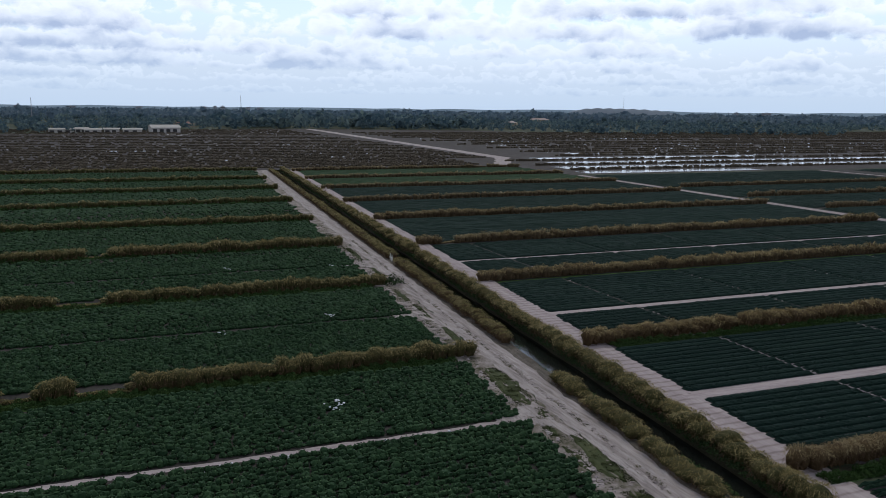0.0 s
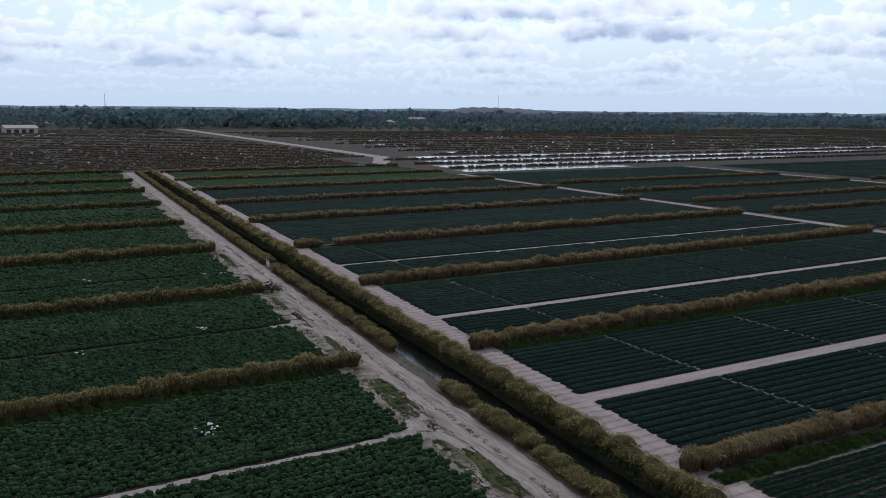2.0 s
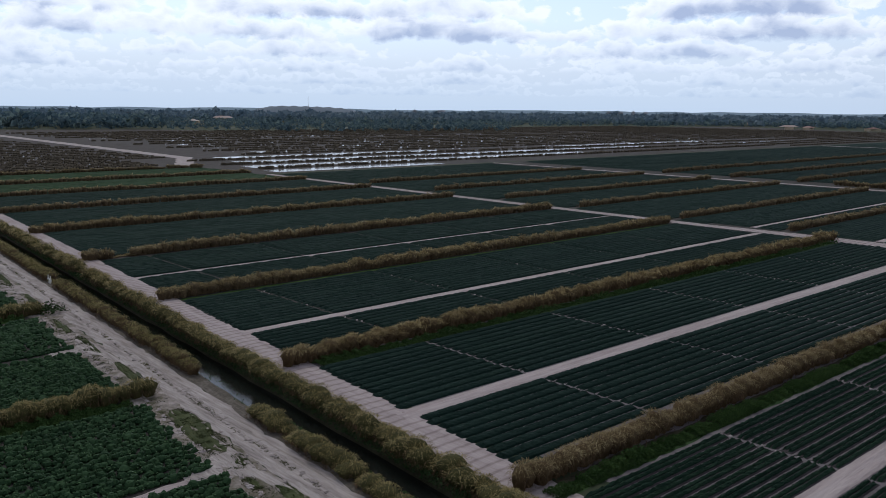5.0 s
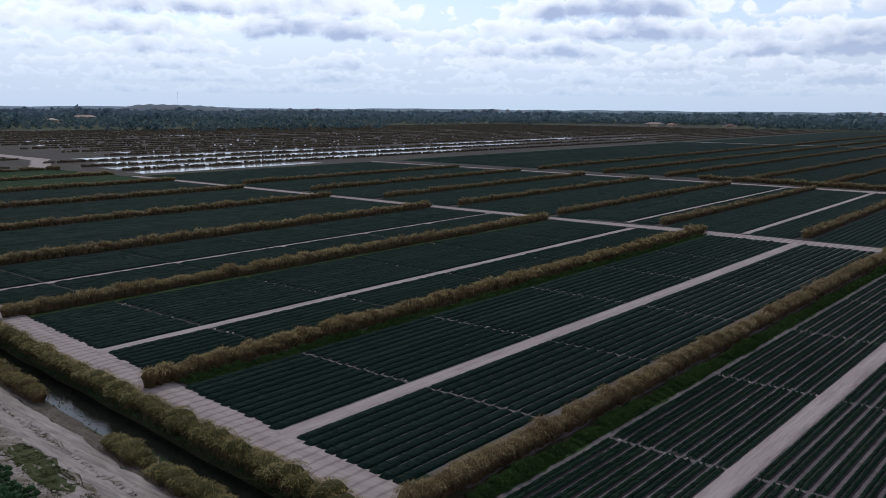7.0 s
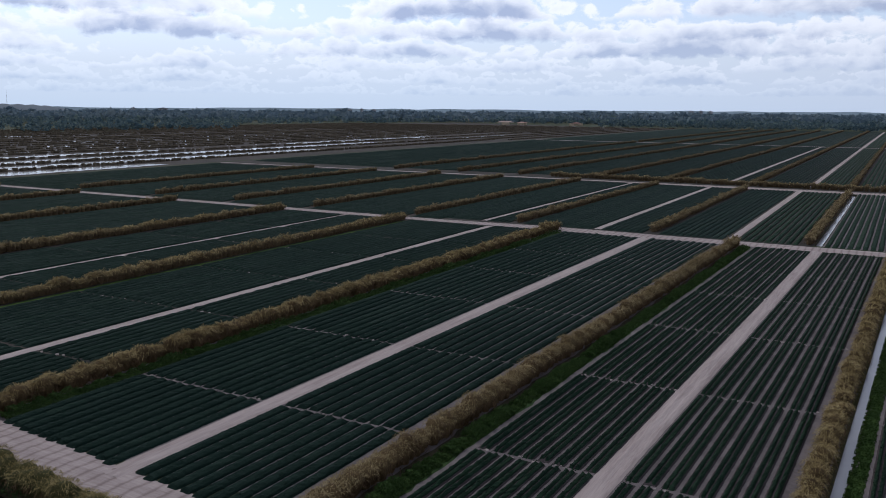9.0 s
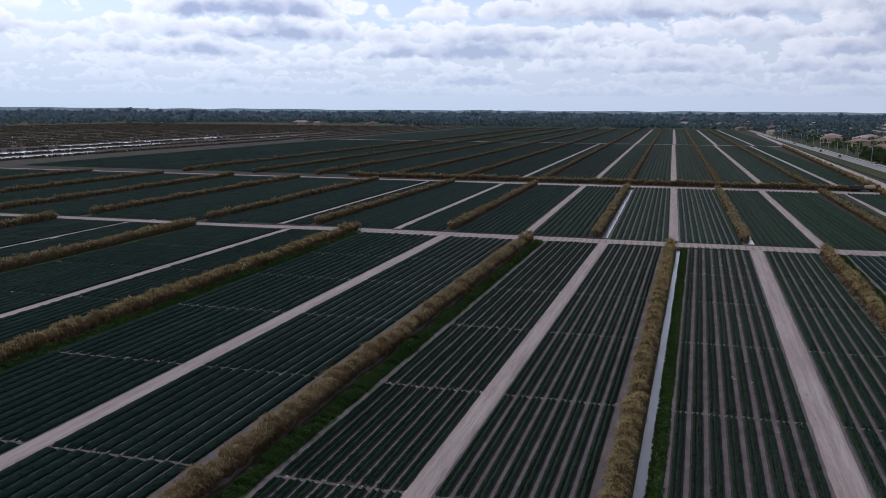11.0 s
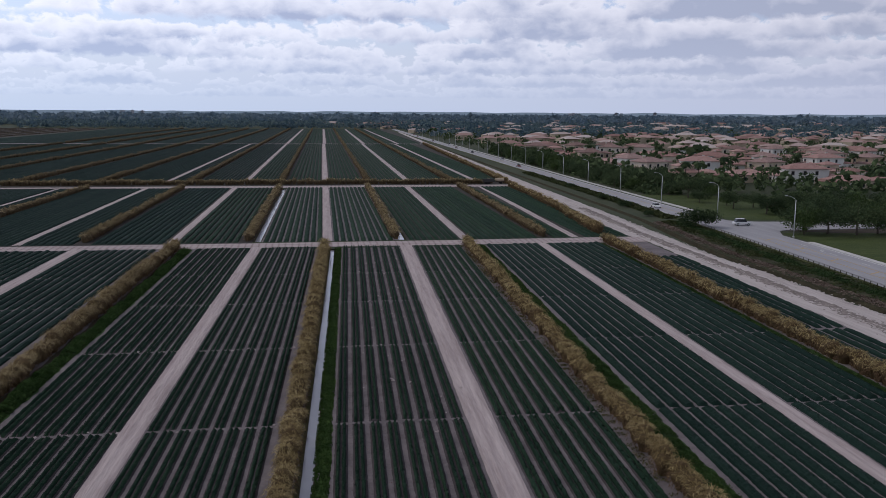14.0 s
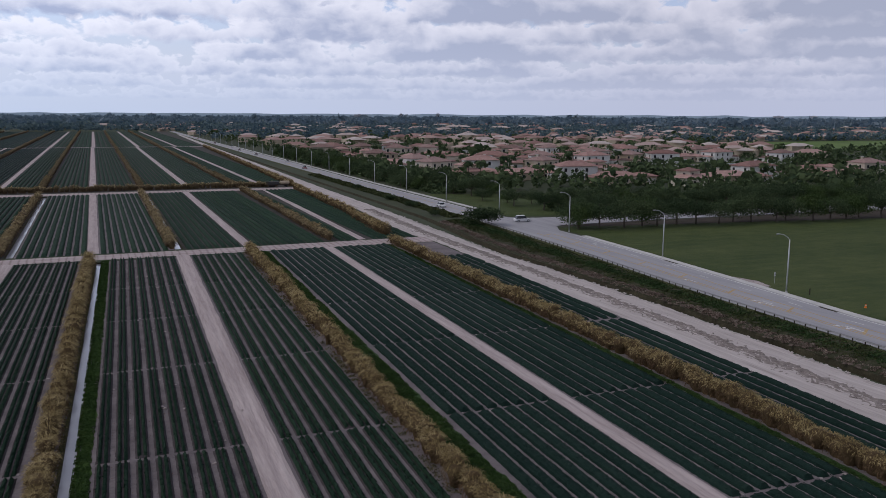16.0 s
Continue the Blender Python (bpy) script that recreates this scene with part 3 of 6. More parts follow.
# ---------------------------------------------------------------- crops
def beds(name, label, xa, xb, y0, y1, mat, seed, pitch=1.5, half=0.55, height=0.40, breaks=(), leaves=0.0, leaf_reach=0.0, leaning=True, leaf=0.2, ragged=0.0,
         lines=(0.0,), rough=0.10, category="crop", gap=0.22):
    """Crop rows side by side from xa to xb (places at y 85): y0 and y1 give the row's ends at x. Rows are cut by the breaks;
    lines gives the strips of one bed, measured from its middle."""
    r = np.random.default_rng(seed)
    pile = Pile()
    prof_x = np.array([-1.0, -0.80, -0.32, 0.32, 0.80, 1.0]) * half
    prof_z = np.array([0.0, 0.62, 1.0, 1.0, 0.62, 0.0]) * height
    number = max(1, round((xb - xa) / pitch))
    pitch = (xb - xa) / number
    for x in xa + pitch * (np.arange(number) + 0.5):
        ends = [y0(x) + r.uniform(-ragged, ragged)] + [b + r.uniform(-0.12, 0.12) for b in breaks if y0(x) + 4 < b < y1(x) - 4] + [y1(x) + r.uniform(-ragged, ragged)]
        for ya, yb in zip(ends[:-1], ends[1:]):
            ya, yb = ya + gap, yb - gap
            # long runs are drawn coarser the farther they lie
            cuts = [ya]
            while cuts[-1] < yb:
                d = near(x, cuts[-1])
                cuts.append(cuts[-1] + (0.36 if d < 110 else 0.75 if d < 190 else 2.2 if d < 420 else 9.0))
            y = np.array(cuts[:-1] + [yb]) if len(cuts) > 2 else np.linspace(ya, yb, 3)
            n = len(y)
            taper = np.clip(np.minimum(y - y[0], y[-1] - y) / 0.3, 0.05, 1.0)
            for off in lines:
                cx = (np.array([east(x, v) for v in y]) if leaning else np.full(n, x)) + off
                vx = cx[:, None] + prof_x[None, :] * r.uniform(1 - rough, 1 + rough, (n, 6))
                vz = prof_z[None, :] * taper[:, None] * r.uniform(1 - rough * 1.8, 1 + rough * 1.8, (n, 6)) + 0.02
                vy = y[:, None] + r.normal(0, 0.02, (n, 6))
                pile.add(np.stack([vx, vy, vz], 2).reshape(-1, 3), grid_faces(n, 6))
                if leaves:
                    m = int(leaves * (yb - ya))
                    ly = r.uniform(ya, yb, m)
                    ly = ly[np.hypot(x - 4, ly + 2) < leaf_reach + r.normal(0, 6, m)]
                    if len(ly):
                        lx = (np.array([east(x, v) for v in ly]) if leaning else np.full(len(ly), x)) + off
                        o = np.clip(r.normal(0, 0.5, len(ly)), -0.95, 0.95)
                        c = np.stack([lx + o * half, ly, height * (1.05 - 0.5 * o ** 2) * r.uniform(0.85, 1.15, len(ly))], 1)
                        pile.add(*leaf_quads(r, c, leaf, 0.3))
    ob = pile.make(name, mat)
    return tagged(ob, label, category, kind="stuff")


BREAKS = (60.0, 84.8, 111.5, 136.8, 160.5)
n_start = lambda x: canal_y(x) + 9.2
n_stop = lambda x: CROSS_S - 0.9
OPEN = "dark green crop in twin rows on raised sandy beds"
for k, (xa, xb) in enumerate(((1.15, 13.9), (16.75, 27.4), (-16.2, -4.3), (-29.6, -18.25))):
    beds("mulched_bed", "raised beds of dark mulched earth in long rows", xa, xb, n_start, n_stop, M["mulch_bed"], 100 + k, half=0.58, height=0.14, breaks=BREAKS, rough=0.05, category="bed", gap=0.3)
    beds("crop_rows", OPEN, xa, xb, n_start, n_stop, M["crop"], 104 + k, half=0.17 if k == 0 else 0.20, height=0.40 if k < 2 else 0.34, breaks=BREAKS, leaves=9 if k else 7, leaf_reach=112, lines=(-0.25, 0.25), rough=0.16, leaf=0.2 if k < 2 else 0.15, gap=0.3)
for k, (xa, xb) in enumerate(((33.3, 45.4), (47.5, 59.8))):
    beds("crop_rows", "dense dark green crop rows with narrow furrows", xa, xb, n_start, n_stop, M["crop_blue"], 110 + k, half=0.56, height=0.36, breaks=BREAKS, leaves=24, leaf_reach=125, leaf=0.13)
beds("crop_rows", "short block of dark green crop beside the haul road", 65.3, 72.0, n_start, lambda x: 112.0, M["crop_blue"], 115, half=0.52, height=0.36, breaks=BREAKS, leaves=18, leaf_reach=112, leaf=0.13)
beds("crop_rows", "short block of dark green crop beside the haul road", 65.5, 71.9, lambda x: 112.6, lambda x: 172.0, M["crop_blue"], 116, half=0.52, height=0.36, breaks=BREAKS)
for k, (xa, xb) in enumerate(((-51.9, -37.2), (-72.3, -54.5), (-90.8, -79.2), (-115.2, -93.1), (-136.2, -120.2), (-157.5, -138.4), (-203.0, -162.5), (-248.5, -207.5), (-295.0, -253.0), (-340.0, -299.0), (-393.0, -344.0))):
    beds("crop_rows", "dense blue-green crop rows reaching from canal to cross track", xa, xb, n_start, (lambda x: 190.2) if xa < -110 else n_stop, M["crop_blue"] if k < 9 else M["bush_heart"], 120 + k,
         half=0.56 if k < 3 else 0.60 if k < 6 else 0.66, height=0.34, breaks=BREAKS if k < 6 else (), leaves=22 if k < 4 else 0, leaf_reach=112, ragged=0.25, gap=0.24, leaf=0.14)
# beyond the first cross track
for k, (xa, xb) in enumerate(((2.6, 16.6), (20.0, 32.0), (35.0, 51.0), (54.6, 59.0), (62.5, 73.5), (-13.4, 0.2), (-32.2, -18.6), (-50.6, -35.0), (-65.2, -54.4), (-86.5, -67.5), (-97.0, -90.5), (-119, -99.2),
                              (-155, -122), (-187, -158.5), (-223, -190.5), (-262, -226.5), (-325, -266))):
    beds("crop_rows", "dark green crop rows beyond the cross track", xa, xb, lambda x: (199.2 if x > -110 else 196.5), lambda x: 336.8, M["crop"] if xa > -36 else M["crop_blue"], 140 + k, half=0.55 if xa > -36 else 0.68, leaning=False)
for k, (xa, xb) in enumerate(((3.0, 17.0), (20.5, 35.0), (38.2, 53.0), (55.5, 64.6), (67.4, 80.0), (-14.5, -0.4), (-30.2, -18.5), (-51, -33.5), (-62.6, -55), (-86.5, -65.5), (-118, -91), (-155, -122), (-187, -158.5), (-223, -190.5), (-325, -226.5))):
    beds("crop_rows", "far dark green crop rows", xa, xb, lambda x: 362.0, lambda x: 783.0, M["crop"] if xa > -36 else M["crop_blue"], 160 + k, pitch=1.75, half=0.62, height=0.4, leaning=False)
for k, (xa, xb) in enumerate(((4.0, 17.0), (20.5, 36.0), (40, 53.0), (55.5, 68), (72, 92.0), (-14.5, 0), (-30.2, -18.5), (-51, -34), (-86.5, -55), (-118, -91), (-155, -122), (-187, -158.5), (-223, -190.5), (-325, -226.5))):
    beds("crop_rows", "farthest dark green crop rows", xa, xb, lambda x: 794.0, lambda x: 1432.0, M["crop"] if xa > -36 else M["crop_blue"], 180 + k, pitch=4.0, half=1.6, height=0.5, leaning=False)
# the bushy fields south of the canal: single round plants in rows
s_stop = lambda x: canal_y(x) - 11.7


def bushes(label, xa, xb, y0, seed, pitch=1.05):
    """Rows of low leafy plants standing shoulder to shoulder, each a lumpy dome with loose leaves over it."""
    r = np.random.default_rng(seed)
    n_rows = max(1, round((xb - xa) / pitch))
    px, py = [], []
    for x in xa + (xb - xa) / n_rows * (np.arange(n_rows) + 0.5):
        far = near(x, 0.0)
        step = 0.42 if far < 105 else 0.62 if far < 160 else 0.95 if far < 230 else 1.5
        y = np.arange(y0, s_stop(x) + r.uniform(-0.4, 0.4), step)
        y = y + r.normal(0, step * 0.2, len(y))
        y = y[r.random(len(y)) > 0.03]
        px.append(x + r.normal(0, 0.09, len(y)) + wobble(r, y, (5.0, 13.0), 0.06))
        py.append(y)
    px, py = np.concatenate(px), np.concatenate(py)
    d = np.hypot(px - 4, py + 2)
    m = len(px)
    grow = np.clip(r.normal(1.0, 0.17, m) + 0.10 * np.sin(px * 0.31 + seed) * np.sin(py * 0.23), 0.55, 1.45)
    wide = np.where(d < 110, 0.36, np.where(d < 165, 0.46, np.where(d < 240, 0.58, 0.80))) * grow
    tall = 0.48 * grow
    sides = 6
    ang = np.arange(sides) * 2 * np.pi / sides
    rings = []
    for z, w in ((0.05, 0.80), (0.50, 1.0), (0.88, 0.60)):
        wob = r.uniform(0.75, 1.25, (m, sides))
        spin = r.uniform(0, 1.0, (m, 1))
        rings.append(np.stack([px[:, None] + np.cos(ang + spin) * wide[:, None] * w * wob, py[:, None] + np.sin(ang + spin) * wide[:, None] * w * wob, tall[:, None] * z * r.uniform(0.85, 1.15, (m, sides))], 2))
    v = np.concatenate(rings + [np.stack([px, py, tall], 1)[:, None, :]], 1)
    k = np.arange(sides)
    quads = np.concatenate([np.stack([l * sides + k, l * sides + (k + 1) % sides, (l + 1) * sides + (k + 1) % sides, (l + 1) * sides + k], 1) for l in range(2)])
    caps = np.stack([2 * sides + k, 2 * sides + (k + 1) % sides, np.full(sides, 3 * sides)], 1)
    base = (np.arange(m) * (3 * sides + 1))[:, None, None]
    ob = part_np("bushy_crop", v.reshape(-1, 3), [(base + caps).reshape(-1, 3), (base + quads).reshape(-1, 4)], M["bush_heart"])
    pile = Pile()
    i = np.repeat(np.arange(m), np.where(d < 95, 10, np.where(d < 140, 6, np.where(d < 240, 3, 1))))
    if len(i):
        a, h = r.uniform(0, 6.283, len(i)), r.uniform(0, 1.0, len(i))
        w = np.sqrt(1 - 0.85 * h ** 2) * r.uniform(0.8, 1.3, len(i))
        c = np.stack([px[i] + np.cos(a) * wide[i] * w, py[i] + np.sin(a) * wide[i] * w, tall[i] * (0.25 + 0.85 * h)], 1)
        pile.add(*leaf_quads(r, c, 0.20 * np.clip(d[i] / 90.0, 1.0, 3.5), 0.35))
        pile.make("leaves", M["crop_leafy"], ob)
    return tagged(ob, label, "crop", kind="stuff")


for k, (xa, xb) in enumerate(((-53.2, -24.0), (-73.5, -54.6), (-97.2, -79.5), (-117.5, -98.6), (-139.0, -123.5), (-161.5, -140.4), (-206, -167.5), (-253, -211), (-297.5, -259), (-342, -303), (-393, -348))):
    bushes("dense bushy green crop covering the ground in rows", xa, xb, -72.0, 200 + k, 1.05 if k < 4 else 1.35)
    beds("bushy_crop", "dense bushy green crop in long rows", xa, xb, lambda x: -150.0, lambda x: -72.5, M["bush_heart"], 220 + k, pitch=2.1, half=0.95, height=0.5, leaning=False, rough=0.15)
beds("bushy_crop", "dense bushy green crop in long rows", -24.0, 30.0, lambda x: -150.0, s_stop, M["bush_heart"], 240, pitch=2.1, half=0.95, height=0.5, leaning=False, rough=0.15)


# ---------------------------------------------------------------- cane windbreaks
def windbreak(label, points, width, height, seed, mat=None, core=None, gaps=(), thick=1.0, name="windbreak", stalks=None):
    """A hedge of tall cane: stool after stool, each a brown skirt of dead stalks under a mop of arching leaves.
    Gaps are stretches (metres from its start) where it is low."""
    r = np.random.default_rng(seed)
    t, q, nrm = line_of(points, 0.5)
    dist = np.hypot(q[:, 0] - 4, q[:, 1] + 2)
    long = t[-1]
    # one stool after another, wider apart where they stand far off
    at, s = [], 0.45
    while s < long - 0.3:
        d = np.interp(s, t, dist)
        gap = 1.0 if d < 230 else 1.6 if d < 420 else 4.0
        at.append((s, gap))
        s += gap * r.uniform(0.75, 1.25)
    st, grain = np.array([a[0] for a in at]), np.array([a[1] for a in at])
    low = np.min([np.clip(np.abs(st - (g0 + g1) / 2) - (g1 - g0) / 2, 0.12, 1.0) for g0, g1 in gaps] + [np.ones_like(st)], axis=0)
    sd = np.interp(st, t, dist)
    tall = height * low * np.clip(r.normal(1.0, 0.11, len(st)) + wobble(r, st, (7.0, 19.0, 43.0), 0.08), 0.6, 1.3)
    rad = width * 0.5 * np.sqrt(low) * np.clip(r.normal(1.0, 0.10, len(st)), 0.75, 1.25)
    off = r.normal(0, width * 0.09, len(st)) + wobble(r, st, (9.0, 31.0), width * 0.05)
    cx = np.interp(st, t, q[:, 0]) + np.interp(st, t, nrm[:, 0]) * off
    cy = np.interp(st, t, q[:, 1]) + np.interp(st, t, nrm[:, 1]) * off
    tang = np.stack([np.interp(st, t, nrm[:, 1]), -np.interp(st, t, nrm[:, 0])], 1)
    reach = np.maximum(rad, grain * 0.78)                  # along the row stools touch
    ob = thing(name, label, "hedge")
    # lumpy heart of each stool: narrow foot, full shoulder, rounded top
    sides = 7
    ang = np.arange(sides) * 2 * np.pi / sides
    levels = ((0.0, 0.54), (0.40, 0.70), (0.66, 0.92), (0.90, 0.56))
    m = len(st)
    rings = []
    for z, w in levels:
        wob = r.uniform(0.86, 1.14, (m, sides))
        a1 = (np.cos(ang)[None, :] * reach[:, None] * w) * wob
        a2 = (np.sin(ang)[None, :] * rad[:, None] * w) * wob
        x = cx[:, None] + tang[:, :1] * a1 - tang[:, 1:] * a2
        y = cy[:, None] + tang[:, 1:] * a1 + tang[:, :1] * a2
        zz = z * tall[:, None] * (r.uniform(0.93, 1.07, (m, sides)) if z else 1.0)
        rings.append(np.stack([x, y, np.broadcast_to(zz, x.shape)], 2))
    top = np.stack([cx, cy, tall * 0.97], 1)[:, None, :]
    v = np.concatenate(rings + [top], 1)
    per = sides * len(levels) + 1
    k = np.arange(sides)
    quads = np.concatenate([np.stack([l * sides + k, l * sides + (k + 1) % sides, (l + 1) * sides + (k + 1) % sides, (l + 1) * sides + k], 1) for l in range(len(levels) - 1)])
    caps = np.stack([(len(levels) - 1) * sides + k, (len(levels) - 1) * sides + (k + 1) % sides, np.full(sides, per - 1)], 1)
    base = (np.arange(m) * per)[:, None, None]
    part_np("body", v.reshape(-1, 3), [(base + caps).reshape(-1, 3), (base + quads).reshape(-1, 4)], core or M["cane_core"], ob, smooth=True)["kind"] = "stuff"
    # short leaves arch outwards all over the mop, brown and hanging below it
    count = (np.where(sd < 110, 230.0, np.where(sd < 170, 130.0, np.where(sd < 260, 64.0, np.where(sd < 420, 30.0, 14.0)))) * thick).astype(int)
    i = np.repeat(np.arange(m), count)
    n = len(i)
    turn = r.uniform(0, 2 * np.pi, n)
    far = np.clip(sd[i] / 95.0, 0.85, 6.0)
    f = np.sqrt(r.uniform(0.0, 1.0, n)) * 0.98
    skirt = r.random(n) < 0.30
    f = np.where(skirt, r.uniform(0.86, 1.0, n), f)
    z = np.where(skirt, r.uniform(0.25, 0.66, n), 0.62 + 0.36 * np.sqrt(np.maximum(0, 1 - f * f)))
    aim_at = turn + r.normal(0, 0.55, n)
    size = r.uniform(0.25, 0.66, n) * np.clip(tall[i] / 1.9, 0.6, 1.15) * np.clip(far, 1.0, 1.8)
    ax = lambda a: np.stack([tang[i, 0] * np.cos(a) - tang[i, 1] * np.sin(a), tang[i, 1] * np.cos(a) + tang[i, 0] * np.sin(a)], 1)
    root = np.stack([cx[i] + tang[i, 0] * np.cos(turn) * f * reach[i] - tang[i, 1] * np.sin(turn) * f * rad[i],
                     cy[i] + tang[i, 1] * np.cos(turn) * f * reach[i] + tang[i, 0] * np.sin(turn) * f * rad[i], tall[i] * z], 1)
    d = ax(aim_at)
    lift = np.where(skirt, r.uniform(-0.5, 0.0, n), r.uniform(0.05, 0.65, n) * (1.1 - 0.7 * f))
    fall = lift - np.where(skirt, r.uniform(0.3, 0.8, n), r.uniform(0.10, 0.75, n))
    mid = root + np.c_[d * (size * 0.5)[:, None], lift * size]
    tip = root + np.c_[d * (size * np.where(skirt, 0.65, 1.0))[:, None], fall * size]
    for p in (mid, tip):
        p[:, 2] = np.maximum(p[:, 2], 0.04)
    side = np.c_[-d[:, 1], d[:, 0], np.zeros(n)] * (r.uniform(0.014, 0.032, n) * far)[:, None]
    v = np.stack([root - side * 0.8, root + side * 0.8, mid - side, mid + side, tip], 1)
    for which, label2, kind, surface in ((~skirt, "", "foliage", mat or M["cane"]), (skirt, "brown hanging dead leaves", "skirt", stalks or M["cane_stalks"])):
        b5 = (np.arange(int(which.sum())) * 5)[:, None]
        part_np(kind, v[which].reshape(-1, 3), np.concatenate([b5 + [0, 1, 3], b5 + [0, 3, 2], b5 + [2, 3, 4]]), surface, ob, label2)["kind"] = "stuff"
    return ob


def weeds(name, label, points, width, height, per_metre, mat, seed, reach=190.0, leaf=0.18, category="grass", patchy=0.0):
    """A strip of low leafy growth in uneven clumps."""
    r = np.random.default_rng(seed)
    t, q, nrm = line_of(points, 1.0)
    dist = np.hypot(q[:, 0] - 4, q[:, 1] + 2)
    count = r.poisson(per_metre * np.where(dist < 112, 1.0, np.where(dist < reach, 0.4, 0.08)))
    idx = np.repeat(np.arange(len(t)), count)
    m = len(idx)
    u = r.uniform(-1, 1, m)
    s = t[idx] + r.uniform(-0.5, 0.5, m)
    swell = 0.62 + 0.38 * np.sin(s * 1.9 + 1.3 * np.sin(s * 0.63 + seed)) + 0.25 * np.sin(s * 0.37 + seed * 2)
    keep = swell > patchy
    u, s, idx, swell = u[keep], s[keep], idx[keep], swell[keep]
    m = len(u)
    tang = np.stack([nrm[idx][:, 1], -nrm[idx][:, 0]], 1)
    base = q[idx] + nrm[idx] * (u * width / 2 * (0.8 + 0.25 * swell))[:, None] + tang * (s - t[idx])[:, None] * -1
    z = height * np.clip(swell, 0.25, 1.2) * np.sqrt(np.maximum(0.04, 1 - u * u)) * r.uniform(0.25, 1.05, m)
    v, f = leaf_quads(r, np.c_[base, np.maximum(z, 0.06)], leaf * np.clip(dist[idx] / 90.0, 1.0, 3.5), 0.7)
    return tagged(part_np(name, v, f, mat), label, category, kind="stuff")


def verge(label, points, width, mat, seed, z=0.03):
    l = [(p[0] - width / 2, p[1]) for p in points]
    rr = [(p[0] + width / 2, p[1]) for p in points]
    return track("grass_verge", l, rr, mat, z, label, step=1.2, ragged=0.18, ruts=0.03, cols=5, category="grass", seed=seed)


M["fresh_weeds"] = material("fresh_green_weeds", [(0.022, 0.050, 0.014), (0.043, 0.088, 0.024), (0.082, 0.140, 0.040)], 0.5, fine=3.0, island=0.7, through_light=0.2)
M["patch_grass"] = material("olive_grass", [(0.030, 0.040, 0.014), (0.055, 0.068, 0.026), (0.095, 0.105, 0.045)], 0.6, fine=4.0, island=0.9)
GOLD = "tall windbreak of dry golden cane beside the crop rows"
windbreak("narrow windbreak of dry golden cane beside a water ditch", along(-2.5, 45, 190), 1.7, 1.9, 301)
windbreak("dry golden cane windbreak with green grass at its foot", along(29.0, 45, 193), 1.9, 1.75, 302)
windbreak("tall windbreak of dry golden cane near the haul road", along(62.0, 45, 194), 2.2, 1.8, 303)
windbreak("tall dense windbreak of dry brown cane", along(-33.7, 36.2, 193), 2.1, 1.9, 304, mat=M["cane_mid"])
windbreak(GOLD, along(-75.4, canal_y(-77) + 6.4, 195), 2.2, 1.95, 305)
for k, x in enumerate((-118.2, -160.5, -205.3, -251.0, -297.0, -342.0, -388.0)):
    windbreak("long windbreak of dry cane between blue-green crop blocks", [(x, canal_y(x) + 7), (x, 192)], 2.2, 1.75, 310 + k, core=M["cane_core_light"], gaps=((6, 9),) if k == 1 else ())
# south of the canal
for k, (x, gaps) in enumerate(((-76.5, ((41, 46), (50.5, 53), (76, 79))), (-121.0, ((47, 53),)), (-164.5, ((50, 53),)), (-208.5, ()), (-256.0, ()), (-300.5, ()), (-345.0, ()), (-396.0, ()))):
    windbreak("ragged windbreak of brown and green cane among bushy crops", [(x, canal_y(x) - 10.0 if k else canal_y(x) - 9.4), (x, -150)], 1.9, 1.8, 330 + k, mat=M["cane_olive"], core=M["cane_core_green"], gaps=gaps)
# beyond the first cross track
for k, (x0, x1) in enumerate(((17.2, 17.6), (-16.6, -16.2), (52.6, 54.0), (-52.6, -52.6), (-88.5, -87.0), (-120.4, -120.4), (-156.8, -156.0), (-188.9, -188.5), (-225, -224), (-264, -262))):
    windbreak("windbreak of dry cane beyond the cross track", [(x0, 201.5 if k != 3 else 203), (x1, 338)], 1.75, 1.8, 350 + k, core=M["cane_core_light"], mat=M["cane_mid"])
windbreak("low brown hedge along the far cross track", [(-140, 355), (72, 353)], 2.6, 2.0, 365, core=M["cane_core_light"])
for k, (x0, x1) in enumerate(((18.8, 18.8), (-16.6, -16.6), (54, 54), (-53, -53), (-88.5, -88.5), (-120.4, -120.4), (-156.8, -156.0), (-188.9, -188.5), (-225, -224))):
    windbreak("far windbreak of dry cane", [(x0, 357), (x1, 784)], 2.0, 2.0, 370 + k, mat=M["cane_far"], core=M["cane_core_light"])
    windbreak("far windbreak of dry cane", [(x0, 794), (x1, 1430)], 2.3, 2.2, 390 + k, mat=M["cane_far"], core=M["cane_core_light"])
windbreak("windbreak of dry cane beside the haul road", [(67.5, 205), (72.0, 262), (75, 340)], 2.2, 2.2, 410)
windbreak("windbreak of dry cane beside the haul road", [(76.5, 352), (92, 780)], 2.4, 2.2, 411)
# along the canal
windbreak("tall band of tan cane on the canal's far bank", canal_line(2.95, -396, 66), 2.4, 1.7, 420, mat=M["cane_olive"], core=M["cane_core_green"], gaps=((250, 254),), thick=1.1)
windbreak("band of tan reeds on the canal's near bank", canal_line(-3.1, -394, -79), 2.0, 1.35, 421, mat=M["cane_green"], gaps=((252, 256),), thick=1.2, name="reed_bank")
windbreak("band of tan reeds with green growth on the canal's near bank", canal_line(-3.3, -63.5, 62), 2.3, 1.3, 422, mat=M["cane_olive"], core=M["cane_core_green"], gaps=((7.0, 7.8), (19, 19.6), (31.0, 32.2), (44, 44.8)), thick=1.2, name="reed_bank")
